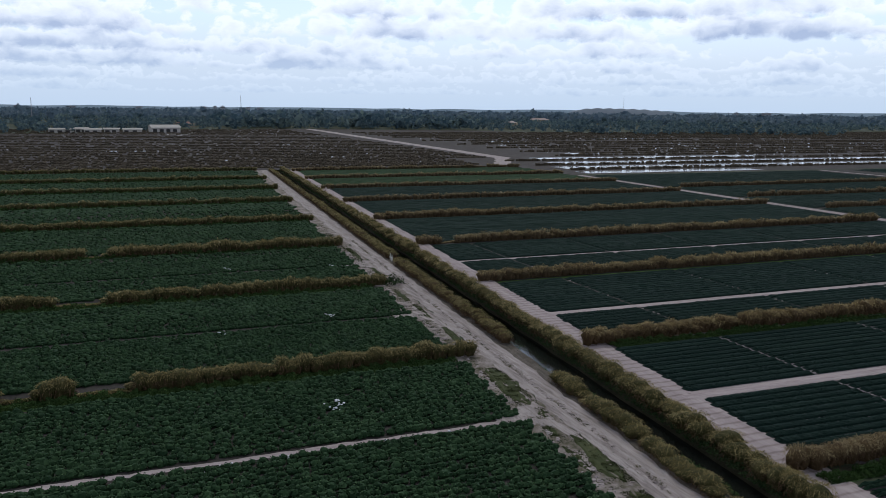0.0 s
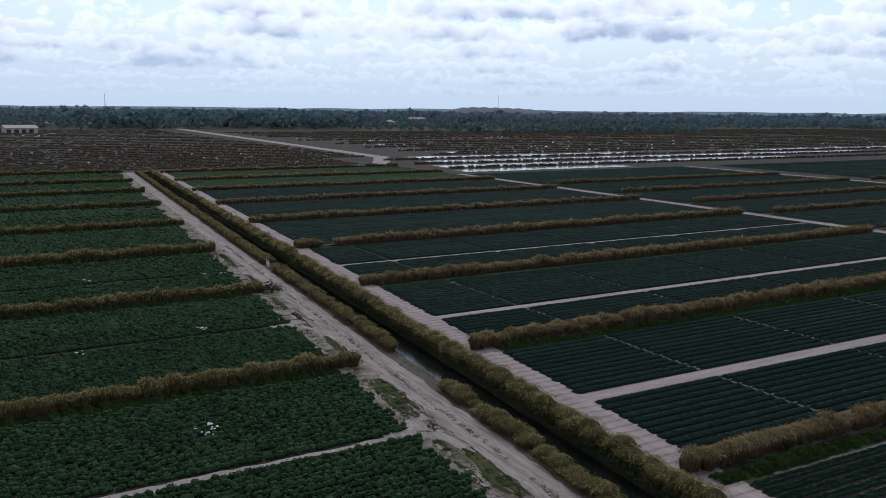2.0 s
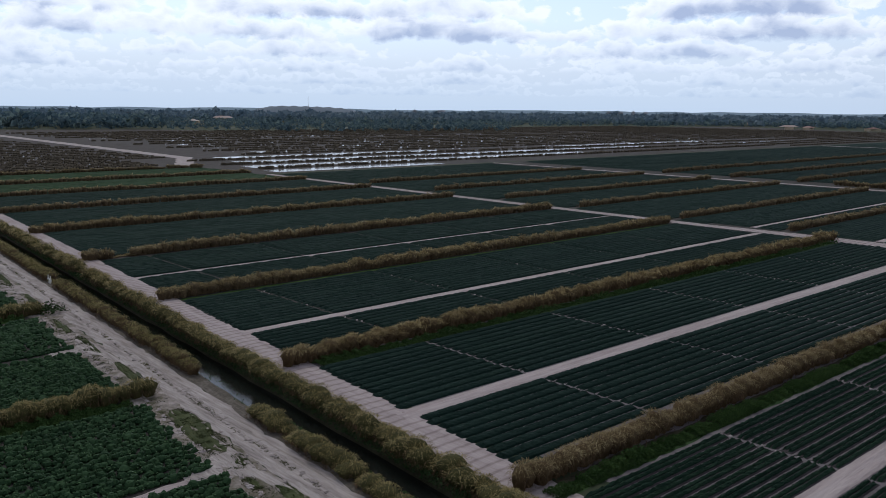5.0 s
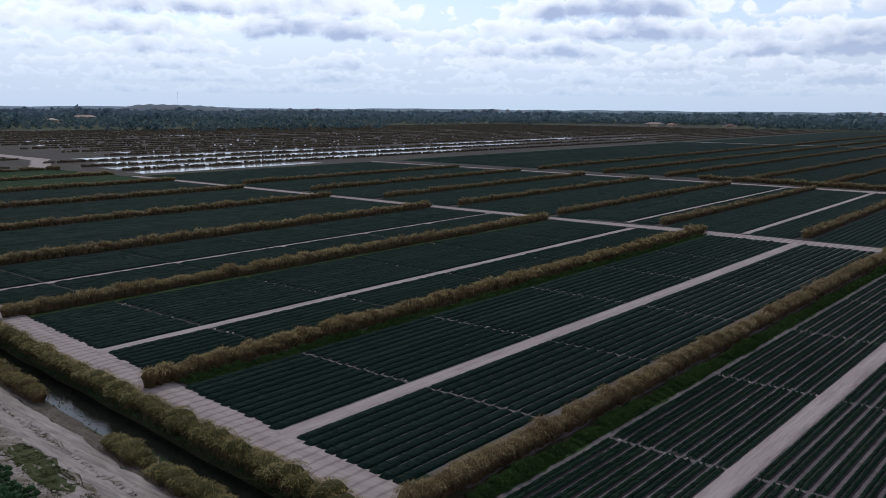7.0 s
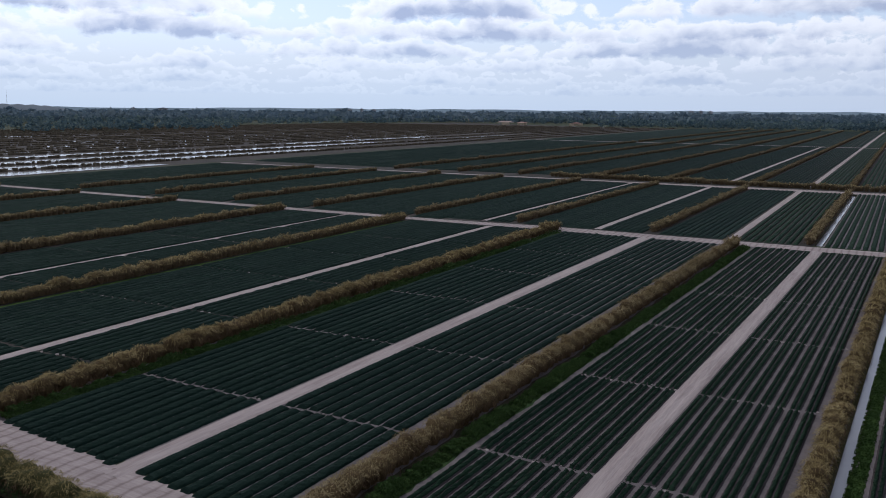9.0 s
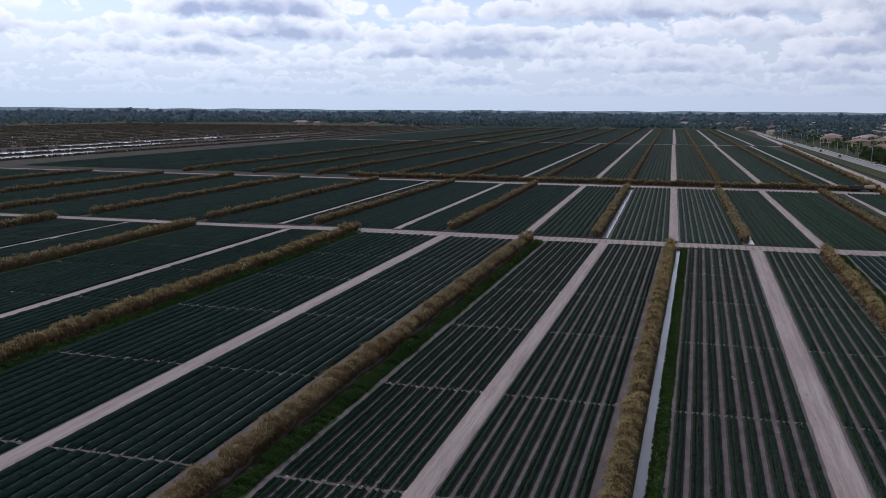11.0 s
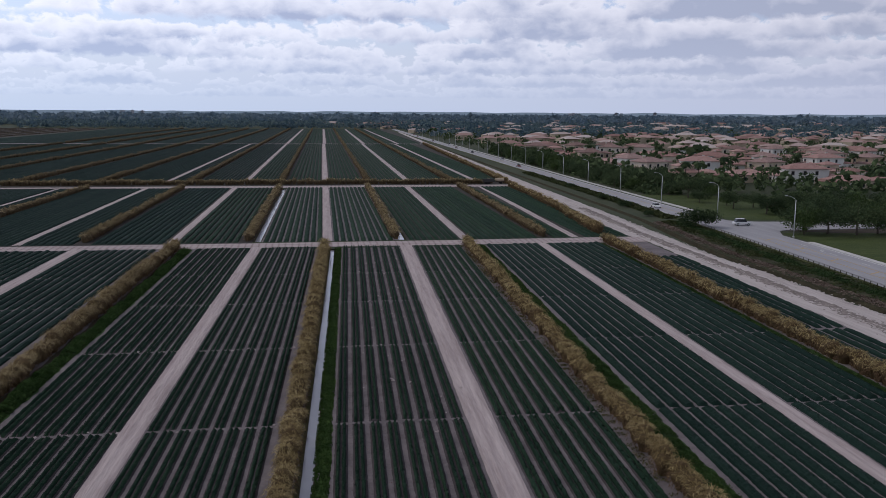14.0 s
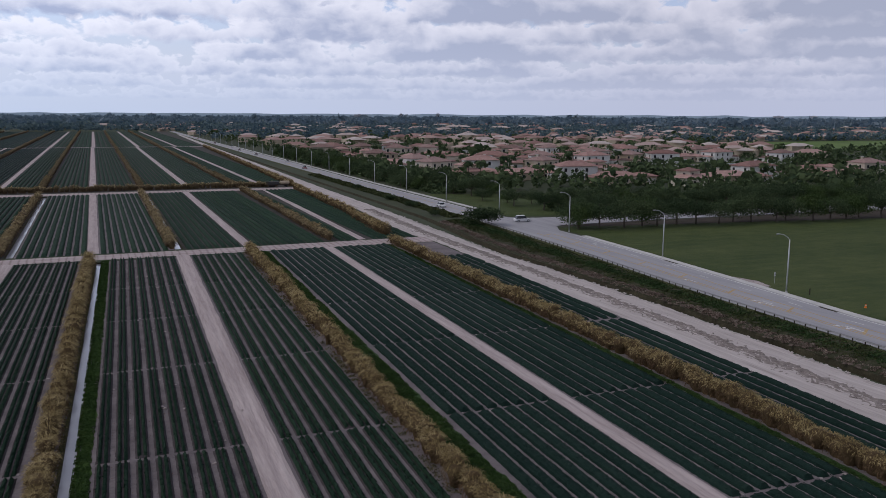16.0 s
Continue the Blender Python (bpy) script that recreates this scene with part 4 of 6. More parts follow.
weeds("bank_shrubs", "small dark shrubs at the canal's edge", canal_line(-2.5, -80, -63), 1.2, 0.9, 22, M["leafy"], 496, leaf=0.2, category="shrub", patchy=0.75)
weeds("bank_shrubs", "dark green growth at the water's edge", canal_line(1.9, -396, 66), 1.3, 0.7, 110, M["leafy"], 497, leaf=0.2, category="shrub")
weeds("bank_shrubs", "dark green growth between the reed clumps", canal_line(-2.2, -64, 40), 1.6, 0.75, 150, M["fresh_weeds"], 498, leaf=0.2, category="shrub", patchy=0.4)

verge("shaded weedy strip at the windbreak's foot", along(31.5, 45, 190), 2.4, M["leafy"], 430)
verge("green weedy strip beside the golden cane", along(64.2, 45, 190), 1.8, M["leafy"], 437)
verge("narrow weedy strip beside the golden cane", along(60.4, 45, 190), 1.0, M["leafy"], 438)
weeds("leafy_weeds", "green leafy weeds behind the golden cane", along(63.9, 45, 190), 1.9, 0.6, 300, M["fresh_weeds"], 435, leaf=0.18)
weeds("leafy_weeds", "green leafy weeds before the golden cane", along(60.2, 45, 190), 0.8, 0.35, 120, M["fresh_weeds"], 436, leaf=0.16)
verge("green grass strip beside the ditch", along(0.5, 46, 190), 1.0, M["grass"], 431)
# dark earth colour stands for the shaded gap beside the brown cane
verge("dark strip painted for the shade at the windbreak's foot", along(-32.3, 40, 190), 1.1, M["bank"], 432)
verge("low green growth beside the brown cane", along(-31.0, 38, 190), 1.7, M["leafy"], 439)
verge("shaded weedy strip at the windbreak's foot", along(-73.3, 44, 190), 1.9, M["leafy"], 433)
verge("green grass strip at the windbreak's foot", [(-117.0 + 0.9, 47), (-117.0 + 0.9, 188)], 1.4, M["grass"], 434)
verge("green grass strip at the windbreak's foot", [(-75.6, -150), (-75.6, 20)], 4.2, M["grass"], 435)
verge("green grass strip at the windbreak's foot", [(-120.2, -150), (-120.2, 24)], 4.0, M["grass"], 436)
weeds("leafy_weeds", "dark green leafy weeds beside the golden cane", along(31.5, 45, 190), 2.4, 0.7, 560, M["fresh_weeds"], 440, leaf=0.16)
weeds("tall_grass", "fresh green grass on the ditch bank", along(0.45, 46, 190), 1.3, 0.4, 260, M["fresh_weeds"], 441, leaf=0.15)
weeds("leafy_weeds", "dark green leafy weeds beside the brown cane", along(-31.1, 38, 190), 1.8, 1.05, 680, M["fresh_weeds"], 442, leaf=0.17)
weeds("leafy_weeds", "dark green leafy weeds beside the golden cane", along(-73.3, 44, 190), 1.8, 0.9, 420, M["fresh_weeds"], 443, leaf=0.17)
weeds("tall_grass", "fresh green grass beside the ragged cane", [(-74.6, -70), (-74.6, 21)], 1.9, 0.8, 420, M["fresh_weeds"], 444)
weeds("tall_grass", "fresh green grass beside the ragged cane", [(-119.2, -70), (-119.2, 24)], 1.8, 0.8, 420, M["fresh_weeds"], 445)
for k, x in enumerate((-163.0, -207.0, -254.4, -299.0, -343.5)):
    weeds("tall_grass", "fresh green grass beside the ragged cane", [(x, -110), (x, canal_y(x) - 12)], 1.8, 0.8, 260, M["fresh_weeds"], 433 + k, reach=420)
weeds("low_growth", "low green growth in the gaps of the ragged cane", [(-76.5, -70), (-76.5, 20)], 1.8, 0.5, 160, M["fresh_weeds"], 432)
for k, (xa, xb, v, wide) in enumerate(((-70.4, -57.3, -9.5, 2.9), (-56.2, -53.6, -9.2, 1.5), (-51.4, -49.0, -10.2, 1.8), (-48.6, -38.0, -8.9, 2.2), (-36.5, -22.0, -9.4, 2.6), (-20.0, 0.0, -9.2, 2.0),
                                        (-90.0, -79.5, -9.0, 1.3), (-104.5, -94.0, -9.3, 1.2), (-116.0, -107.0, -9.6, 1.3), (-137.0, -124.0, -9.3, 1.3), (-160.0, -144.0, -9.4, 1.3), (-46.5, -40.5, -10.9, 0.9))):
    c = (xa + xb) / 2
    track("grass_verge", [(xa, canal_y(xa) + v), (xa + 1.6, canal_y(xa) + v + wide * 0.42), (c, canal_y(c) + v + wide * 0.5), (xb - 1, canal_y(xb) + v + wide * 0.3), (xb, canal_y(xb) + v)],
          [(xa, canal_y(xa) + v - 0.1), (xa + 1.2, canal_y(xa) + v - wide * 0.3), (c, canal_y(c) + v - wide * 0.5), (xb - 1.4, canal_y(xb) + v - wide * 0.4), (xb, canal_y(xb) + v - 0.1)],
          M["patch_grass"], 0.10, "flat patch of olive grass beside the sandy track", step=0.6, ragged=0.16, ruts=0.03, cols=6, category="grass", seed=530 + k)
    weeds("grass_patch", "low olive grass grown in a patch on the sandy margin", canal_line(v, xa + 0.5, xb - 0.5), wide * 0.85, 0.2, 150 * wide, M["patch_grass"], 540 + k, leaf=0.13, category="grass")
for k, (xa, xb) in enumerate(((-57.2, -48.5), (-46.8, -43.2), (-40.0, -30.0), (-72.8, -60.0), (-86.0, -78.0))):
    weeds("rut_weeds", "thin dark weeds between the wheel ruts", canal_line(-7.25 if xa > -70 else -6.6, xa, xb), 0.5, 0.10, 60 if xa > -60 else 26, M["dry_weeds"], 560 + k, leaf=0.12, category="weeds", patchy=0.35)
weeds("margin_weeds", "patches of low weeds along the sandy track", canal_line(-6.3, -170, 40), 0.7, 0.12, 70, M["dry_weeds"], 447, leaf=0.13, category="weeds", patchy=0.66)
weeds("margin_weeds", "low olive weeds on the sandy field margin", canal_line(-10.4, -200, 40), 2.4, 0.18, 150, M["patch_grass"], 446, leaf=0.13, category="weeds", patchy=0.6)
weeds("margin_weeds", "brown weeds at the cane's dusty foot", along(27.8, 45, 190), 0.8, 0.2, 60, M["dry_weeds"], 448, leaf=0.16, category="weeds", patchy=0.5)
end_bush = weeds("end_bush", "dark round bush at the cane's end", [(-121.5, canal_y(-121) - 9.6), (-119.5, canal_y(-119) - 8.2)], 3.0, 2.0, 260, M["leafy"], 449, leaf=0.3, category="shrub")


def clods(name, label, points, width, size, per_metre, mat, seed):
    """Lumps of earth thrown up along a line."""
    r = np.random.default_rng(seed)
    t, q, nrm = line_of(points, 1.0)
    pile = Pile()
    cube = np.array([(-1, -1, 0), (1, -1, 0), (1, 1, 0), (-1, 1, 0), (-0.6, -0.6, 0.8), (0.6, -0.6, 0.8), (0.6, 0.6, 0.8), (-0.6, 0.6, 0.8)], dtype=float)
    quads = np.array([(0, 1, 5, 4), (1, 2, 6, 5), (2, 3, 7, 6), (3, 0, 4, 7), (4, 5, 6, 7)])
    for i in range(len(t)):
        for _ in range(r.poisson(per_metre)):
            c = q[i] + nrm[i] * r.normal(0, width / 3) + r.uniform(-0.5, 0.5, 2)
            a1, k = r.uniform(0, 6.28), size * r.uniform(0.4, 1.5)
            v = (cube + r.normal(0, 0.18, (8, 3))) * np.array([k, k * r.uniform(0.6, 1.3), k * 0.7])
            v = np.c_[c[0] + v[:, 0] * math.cos(a1) - v[:, 1] * math.sin(a1), c[1] + v[:, 0] * math.sin(a1) + v[:, 1] * math.cos(a1), np.maximum(v[:, 2], 0) + 0.03]
            pile.add(v, quads)
    return tagged(pile.make(name, mat), label, "earth", kind="stuff")


clods("clods", "clods of earth along the canal track", canal_line(-6.4, -170, 30), 0.7, 0.15, 2.6, M["rough_sand"], 461)
clods("clods", "clods of earth along the canal track", canal_line(-8.6, -170, 30), 0.6, 0.13, 1.6, M["rough_sand"], 462)
M["ridge_earth"] = material("grey_churned_earth", [(0.10, 0.082, 0.075), (0.20, 0.172, 0.158), (0.31, 0.27, 0.25), (0.42, 0.37, 0.35)], 1.6, fine=5.0, bump=1.0, bump_scale=3, stretch=(1.0, 0.5, 1))
HAUL_MID = [(a[0] * 0.52 + b[0] * 0.48, a[1] * 0.52 + b[1] * 0.48) for a, b in zip(HAUL_L[:8], HAUL_R[:8])]
clods("clods", "ridge of churned earth along the haul road", HAUL_MID, 2.6, 0.14, 16.0, M["ridge_earth"], 463)
track("ridge", [(p[0] - 1.3, p[1]) for p in HAUL_MID], [(p[0] + 1.2, p[1]) for p in HAUL_MID], M["ridge_earth"], 0.14, "rough grey ridge of churned earth between the haul road's lanes", step=0.4, ragged=0.55, ruts=0.07, cols=13, seed=466)
HAUL_EDGE = [(a[0] * 0.06 + b[0] * 0.94, b[1]) for a, b in zip(HAUL_L[:8], HAUL_R[:8])]
clods("clods", "lumpy spoil at the haul road's edge", HAUL_EDGE, 0.9, 0.16, 7.0, M["churned_y"], 464)
clods("plastic_scraps", "scraps of white plastic lying along the field path", [(-53.0, -40), (-53.0, 16)], 0.9, 0.13, 0.5, M["plastic"], 465)
for k, (x, y) in enumerate(((-63.0, 2.5), (-64.2, 3.6), (-95.5, -4.0), (-100.5, 12.0), (-142, 3.0), (-139.5, 22.0))):
    clods("plastic_scraps", "scraps of white plastic lying among the crop", [(x - 0.8, y), (x + 0.8, y + 0.4)], 0.6, 0.14, 1.6, M["plastic"], 470 + k).location.z = 0.45

M["stubble"] = material("red_brown_stubble", [(0.07, 0.035, 0.028), (0.13, 0.07, 0.055), (0.20, 0.12, 0.10)], 0.5, fine=3.0, island=0.8)
# pale sand shows where the rows are interrupted
for k, (xa, xb) in enumerate(((-51.9, -37.2), (-72.3, -54.5), (-90.8, -79.2), (-115.2, -93.1), (-136.2, -120.2), (-30.2, -18.5), (-16.2, -4.3), (33.0, 45.1), (47.7, 59.6))):
    for y in BREAKS:
        if y > canal_y(xa) + 14 and (y < 140 or xa > -60):
            clods("break_sand", "spots of pale sand where the crop rows are interrupted", [(east(xa, y), y), (east(xb, y), y)], 0.25, 0.14 if xa < -60 else 0.11, 0.4, M["sand"], 600 + k * 7 + int(y))

clods("margin_lumps", "pale lumps of sand along the field's edge", canal_line(-11.0, -170, 20), 0.9, 0.16, 4.0, M["sand"], 690)
weeds("ditch_edge_weeds", "straggling brown and green weeds over the ditch", along(-1.5, 45, 190), 0.5, 0.3, 60, M["dry_weeds"], 691, leaf=0.16, category="weeds")
weeds("ditch_edge_weeds", "green weeds overhanging the ditch", along(-0.15, 46, 190), 0.4, 0.3, 100, M["grass"], 692, leaf=0.14, category="weeds", patchy=0.3)
weeds("red_stubble", "thin red-brown stubble lines in the furrows", along(6.0, 50, 188), 9.0, 0.06, 26, M["stubble"], 693, leaf=0.10, category="stubble", patchy=0.5)
clods("sand_spots", "bare pale spots between the crop rows", along(8.5, 80, 175), 9.0, 0.13, 0.8, M["sand"], 694)


# ---------------------------------------------------------------- paved road
M["asphalt"] = material("worn_asphalt", [(0.27, 0.265, 0.28), (0.335, 0.33, 0.345), (0.40, 0.39, 0.405)], 0.4, fine=4.0, rough=0.7, bump=0.3, bump_scale=30, stretch=(1, 0.08, 1))
M["concrete"] = material("pale_concrete", [(0.42, 0.41, 0.40), (0.53, 0.52, 0.50), (0.62, 0.61, 0.59)], 0.6, fine=9.0, rough=0.85)
M["white_line"] = material("worn_white_paint", [(0.42, 0.42, 0.42), (0.62, 0.62, 0.60), (0.74, 0.74, 0.72)], 3.0, fine=15.0, rough=0.6)
M["yellow_line"] = material("worn_yellow_paint", [(0.34, 0.24, 0.12), (0.44, 0.31, 0.14), (0.52, 0.37, 0.16)], 3.0, fine=15.0, rough=0.6)
M["galvanised"] = material("galvanised_steel", [(0.45, 0.46, 0.47), (0.58, 0.59, 0.60)], 1.0, fine=9.0, rough=0.5, metallic=0.6, gloss=0.5)
# steel darker than the galvanised: the beam's shadowed back put into its tone
M["rail_steel"] = material("darkened_rail_steel", [(0.30, 0.30, 0.31), (0.42, 0.42, 0.43)], 1.0, fine=9.0, rough=0.6, metallic=0.3)
M["timber"] = material("dark_post_timber", [(0.03, 0.025, 0.02), (0.07, 0.058, 0.045)], 3.0, fine=14.0)
M["lawn"] = material("rough_lawn", [(0.024, 0.040, 0.012), (0.046, 0.068, 0.021), (0.072, 0.092, 0.031), (0.115, 0.120, 0.050)], 0.045, fine=0.35, spread=0.42, bump=0.6, bump_scale=4, stretch=(0.55, 1.3, 1), detail=9.0)
M["tree_bed_ground"] = material("dark_brown_tree_bed", [(0.025, 0.02, 0.014), (0.05, 0.04, 0.03), (0.075, 0.06, 0.045)], 0.3, fine=3.0)
M["glass"] = material("dark_window_glass", [(0.015, 0.018, 0.022), (0.03, 0.034, 0.04)], 0.5, rough=0.12, gloss=0.5)
M["orange"] = material("orange_plastic", [(0.65, 0.16, 0.03), (0.75, 0.22, 0.05)], 2.0, rough=0.5)
M["white_paint"] = material("white_vehicle_paint", [(0.68, 0.68, 0.68), (0.76, 0.76, 0.76)], 0.5, rough=0.3, piece=0.3, gloss=0.5)
M["dark_paint"] = material("dark_vehicle_paint", [(0.04, 0.04, 0.05), (0.12, 0.12, 0.13), (0.25, 0.05, 0.04)], 0.5, rough=0.3, piece=2.0, gloss=0.5)
M["rubber"] = material("tyre_rubber", [(0.015, 0.015, 0.015), (0.03, 0.03, 0.03)], 4.0, rough=0.9)

ROAD_L = [(92.6, 20), (93.6, 60), (93.8, 100), (95.0, 128), (97.4, 158), (99.4, 195), (100.4, 220), (101.6, 255), (102.6, 350), (104.6, 530), (107.5, 790), (112.5, 1200), (121, 1800)]
ROAD_R = [(104.0, 20), (104.6, 60), (104.9, 100), (107.2, 125), (109.2, 149), (111.4, 186), (112.0, 220), (110.6, 245), (110.6, 350), (113.0, 530), (116.0, 790), (120.5, 1200), (128, 1800)]


def strip(name, left, right, mat, z, label, category, step=3.0):
    """A level strip between two lines, three millimetres or more above what lies under it."""
    tl, ql, _ = line_of(left, step)
    pr = np.array(right, dtype=float)
    s = np.concatenate([[0], np.cumsum(np.hypot(*np.diff(pr, axis=0).T))])
    tr = np.linspace(0, s[-1], len(ql))
    qr = np.stack([np.interp(tr, s, pr[:, 0]), np.interp(tr, s, pr[:, 1])], 1)
    n = len(ql)
    v = np.concatenate([np.c_[ql, np.full(n, z)], np.c_[qr, np.full(n, z)], np.c_[ql, np.full(n, -0.05)], np.c_[qr, np.full(n, -0.05)]])
    i = np.arange(n - 1)
    f = np.concatenate([np.stack([i, i + 1, i + 1 + n, i + n], 1)[:, ::-1], np.stack([i, i + 1, i + 1 + 2 * n, i + 2 * n], 1), np.stack([i + n, i + 1 + n, i + 1 + 3 * n, i + 3 * n], 1)[:, ::-1]])
    ob = part_np(name, v, f, mat)
    return tagged(ob, label, category, kind="structure")


def between(u, y):
    """The place across the road: u 0 at its west edge, 1 at its east edge."""
    l = np.interp(y, [p[1] for p in ROAD_L], [p[0] for p in ROAD_L])
    r = np.interp(y, [p[1] for p in ROAD_R], [p[0] for p in ROAD_R])
    return float(l + (r - l) * u)


strip("road", ROAD_L, ROAD_R, M["asphalt"], 0.16, "grey worn asphalt road with painted lanes", "road")
strip("side_road", [(111.0, 226.0), (118.0, 222.5), (150, 219.5), (330, 212)], [(111.2, 196.0), (115.5, 205.5), (150, 207.5), (330, 201)], M["asphalt"], 0.155, "grey asphalt side road leading into the estate", "road")
strip("pavement", [(p[0] + 0.02, p[1]) for p in ROAD_R[:6]], [(p[0] + 1.5, p[1]) for p in ROAD_R[:6]], M["concrete"], 0.24, "pale concrete kerb and pavement along the lawn", "pavement")
strip("pavement", [(p[0] + 1.6, p[1]) for p in ROAD_R[7:11]], [(p[0] + 3.0, p[1]) for p in ROAD_R[7:11]], M["concrete"], 0.22, "pale concrete pavement beside the road", "pavement")
strip("verge", [(p[0] - 1.8, p[1]) for p in ROAD_L], [(p[0] + 0.1, p[1]) for p in ROAD_L], M["dry_weeds"], 0.10, "dusty weedy verge outside the guard rail", "verge")
sheet("lawn", [(105.5, 20), (420, -40), (420, 183), (216, 190), (126, 203), (114, 201), (110, 150), (106, 105)], M["lawn"], 0.05, "wide flat lawn of dull green grass", "lawn")
# darker, browner ground than the lawn along the row of oaks
sheet("tree_bed", [(115, 206), (127, 200.5), (216, 187), (420, 178), (420, 196), (150, 206.5), (118, 206)], M["tree_bed_ground"], 0.06, "dark brown ground under the row of oaks", "ground")
sheet("lawn", [(113.5, 228), (150, 223), (330, 216), (330, 240), (118, 300), (114, 300)], M["lawn"], 0.055, "mown grass at the estate's entrance", "lawn")
for u, a0, a1, mat, lab in ((0.045, 20, 1790, "white_line", "white edge line"), (0.955, 20, 190, "white_line", "white edge line"), (0.94, 240, 1790, "white_line", "white edge line"),
                            (0.40, 20, 150, "yellow_line", "yellow centre line"), (0.50, 235, 1790, "yellow_line", "yellow centre line"), (0.60, 90, 196, "yellow_line", "yellow lane line"),
                            (0.34, 20, 196, "yellow_line", "yellow lane line")):
    ys = np.arange(a0, a1, 6.0)
    ob = strip("road_marking", [(between(u, y) - 0.11, y) for y in ys], [(between(u, y) + 0.11, y) for y in ys], M[mat], 0.166, "painted " + lab + " on the asphalt", "marking", step=6.0)
for y in np.arange(92, 196, 14.0):          # bars of the painted centre strip
    strip("road_marking", [(between(0.36, y), y), (between(0.36, y) + 0.01, y + 0.5)], [(between(0.58, y + 1.6), y + 1.6), (between(0.58, y + 1.6), y + 2.1)], M["yellow_line"], 0.168, "slanted yellow bar in the centre strip", "marking", step=1.0)
for y in np.arange(24, 190, 12.0):
    strip("road_marking", [(between(0.75, y) - 0.06, y), (between(0.75, y + 3) - 0.06, y + 3)], [(between(0.75, y) + 0.06, y), (between(0.75, y + 3) + 0.06, y + 3)], M["white_line"], 0.168, "short white lane dash on the asphalt", "marking")


def arrow(u, y, turn):
    """A painted lane arrow: shaft, head and bend."""
    b = bmesh.new()
    for pts in (((-0.1, 0), (0.1, 0), (0.1, 2.2), (-0.1, 2.2)), ((-0.1, 2.2), (0.1, 2.2), (0.1 + turn * 0.8, 2.9), (-0.1 + turn * 0.8, 2.9)), ((-0.1 + turn * 0.5, 3.3), (0.1 + turn * 1.0, 2.5), (turn * 1.5, 3.4))):
        b.faces.new([b.verts.new((x, z, 0)) for x, z in pts])
    bmesh.ops.recalc_face_normals(b, faces=b.faces)
    ob = part("lane_arrow", b, M["white_line"])
    ob.matrix_world = pose(between(u, y), y, 0.17, 0, 0, -3)
    return tagged(ob, "white painted turn arrow on the asphalt", "marking", "lane arrows", "structure")


for u, y, turn in ((0.47, 111, -1), (0.47, 94, -1), (0.85, 143, 1), (0.72, 172, 1), (0.2, 60, -1)):
    arrow(u, y, turn)


def box(b, x0, x1, y0, y1, z0, z1):
    vs = [b.verts.new(p) for p in ((x0, y0, z0), (x1, y0, z0), (x1, y1, z0), (x0, y1, z0), (x0, y0, z1), (x1, y0, z1), (x1, y1, z1), (x0, y1, z1))]
    for q in ((0, 3, 2, 1), (4, 5, 6, 7), (0, 1, 5, 4), (1, 2, 6, 5), (2, 3, 7, 6), (3, 0, 4, 7)):
        b.faces.new([vs[i] for i in q])
    return vs


def rod(b, points, radii, sides=8):
    """A round bar through the points with the radius at each."""
    rings = []
    for i, p in enumerate(points):
        d = (Vector(points[min(i + 1, len(points) - 1)]) - Vector(points[max(i - 1, 0)])).normalized()
        a1 = d.orthogonal().normalized()
        a2 = d.cross(a1)
        rings.append([b.verts.new(Vector(p) + (a1 * math.cos(k * 2 * math.pi / sides) + a2 * math.sin(k * 2 * math.pi / sides)) * radii[i]) for k in range(sides)])
    for r0, r1 in zip(rings[:-1], rings[1:]):
        for k in range(sides):
            b.faces.new((r0[k], r0[(k + 1) % sides], r1[(k + 1) % sides], r1[k]))
    b.faces.new(rings[0][::-1])
    b.faces.new(rings[-1])


# guard rail: one continuous beam on timber posts
rail = thing("guard_rail", "long steel guard rail on dark posts along the road", "guard rail")
b = bmesh.new()
ys = np.arange(24.0, 226.0, 2.0)
prof = [(-0.04, 0.45), (0.05, 0.52), (-0.02, 0.60), (0.05, 0.68), (-0.04, 0.76)]
rows_v = [[b.verts.new((between(0, y) - 0.45 + dx, y, z)) for dx, z in prof] for y in ys]
for r0, r1 in zip(rows_v[:-1], rows_v[1:]):
    for k in range(4):
        b.faces.new((r0[k], r0[k + 1], r1[k + 1], r1[k]))
part("beam", b, M["rail_steel"], rail)
b = bmesh.new()
box(b, -0.05, 0.05, -0.06, 0.06, 0.0, 0.66)
first = part("post", b, M["timber"], rail)
first.location = (between(0, ys[0]) - 0.62, ys[0], 0.0)
for y in ys[1:]:
    p = first.copy()
    scene.collection.objects.link(p)
    p.location = (between(0, y) - 0.62, y, 0.0)


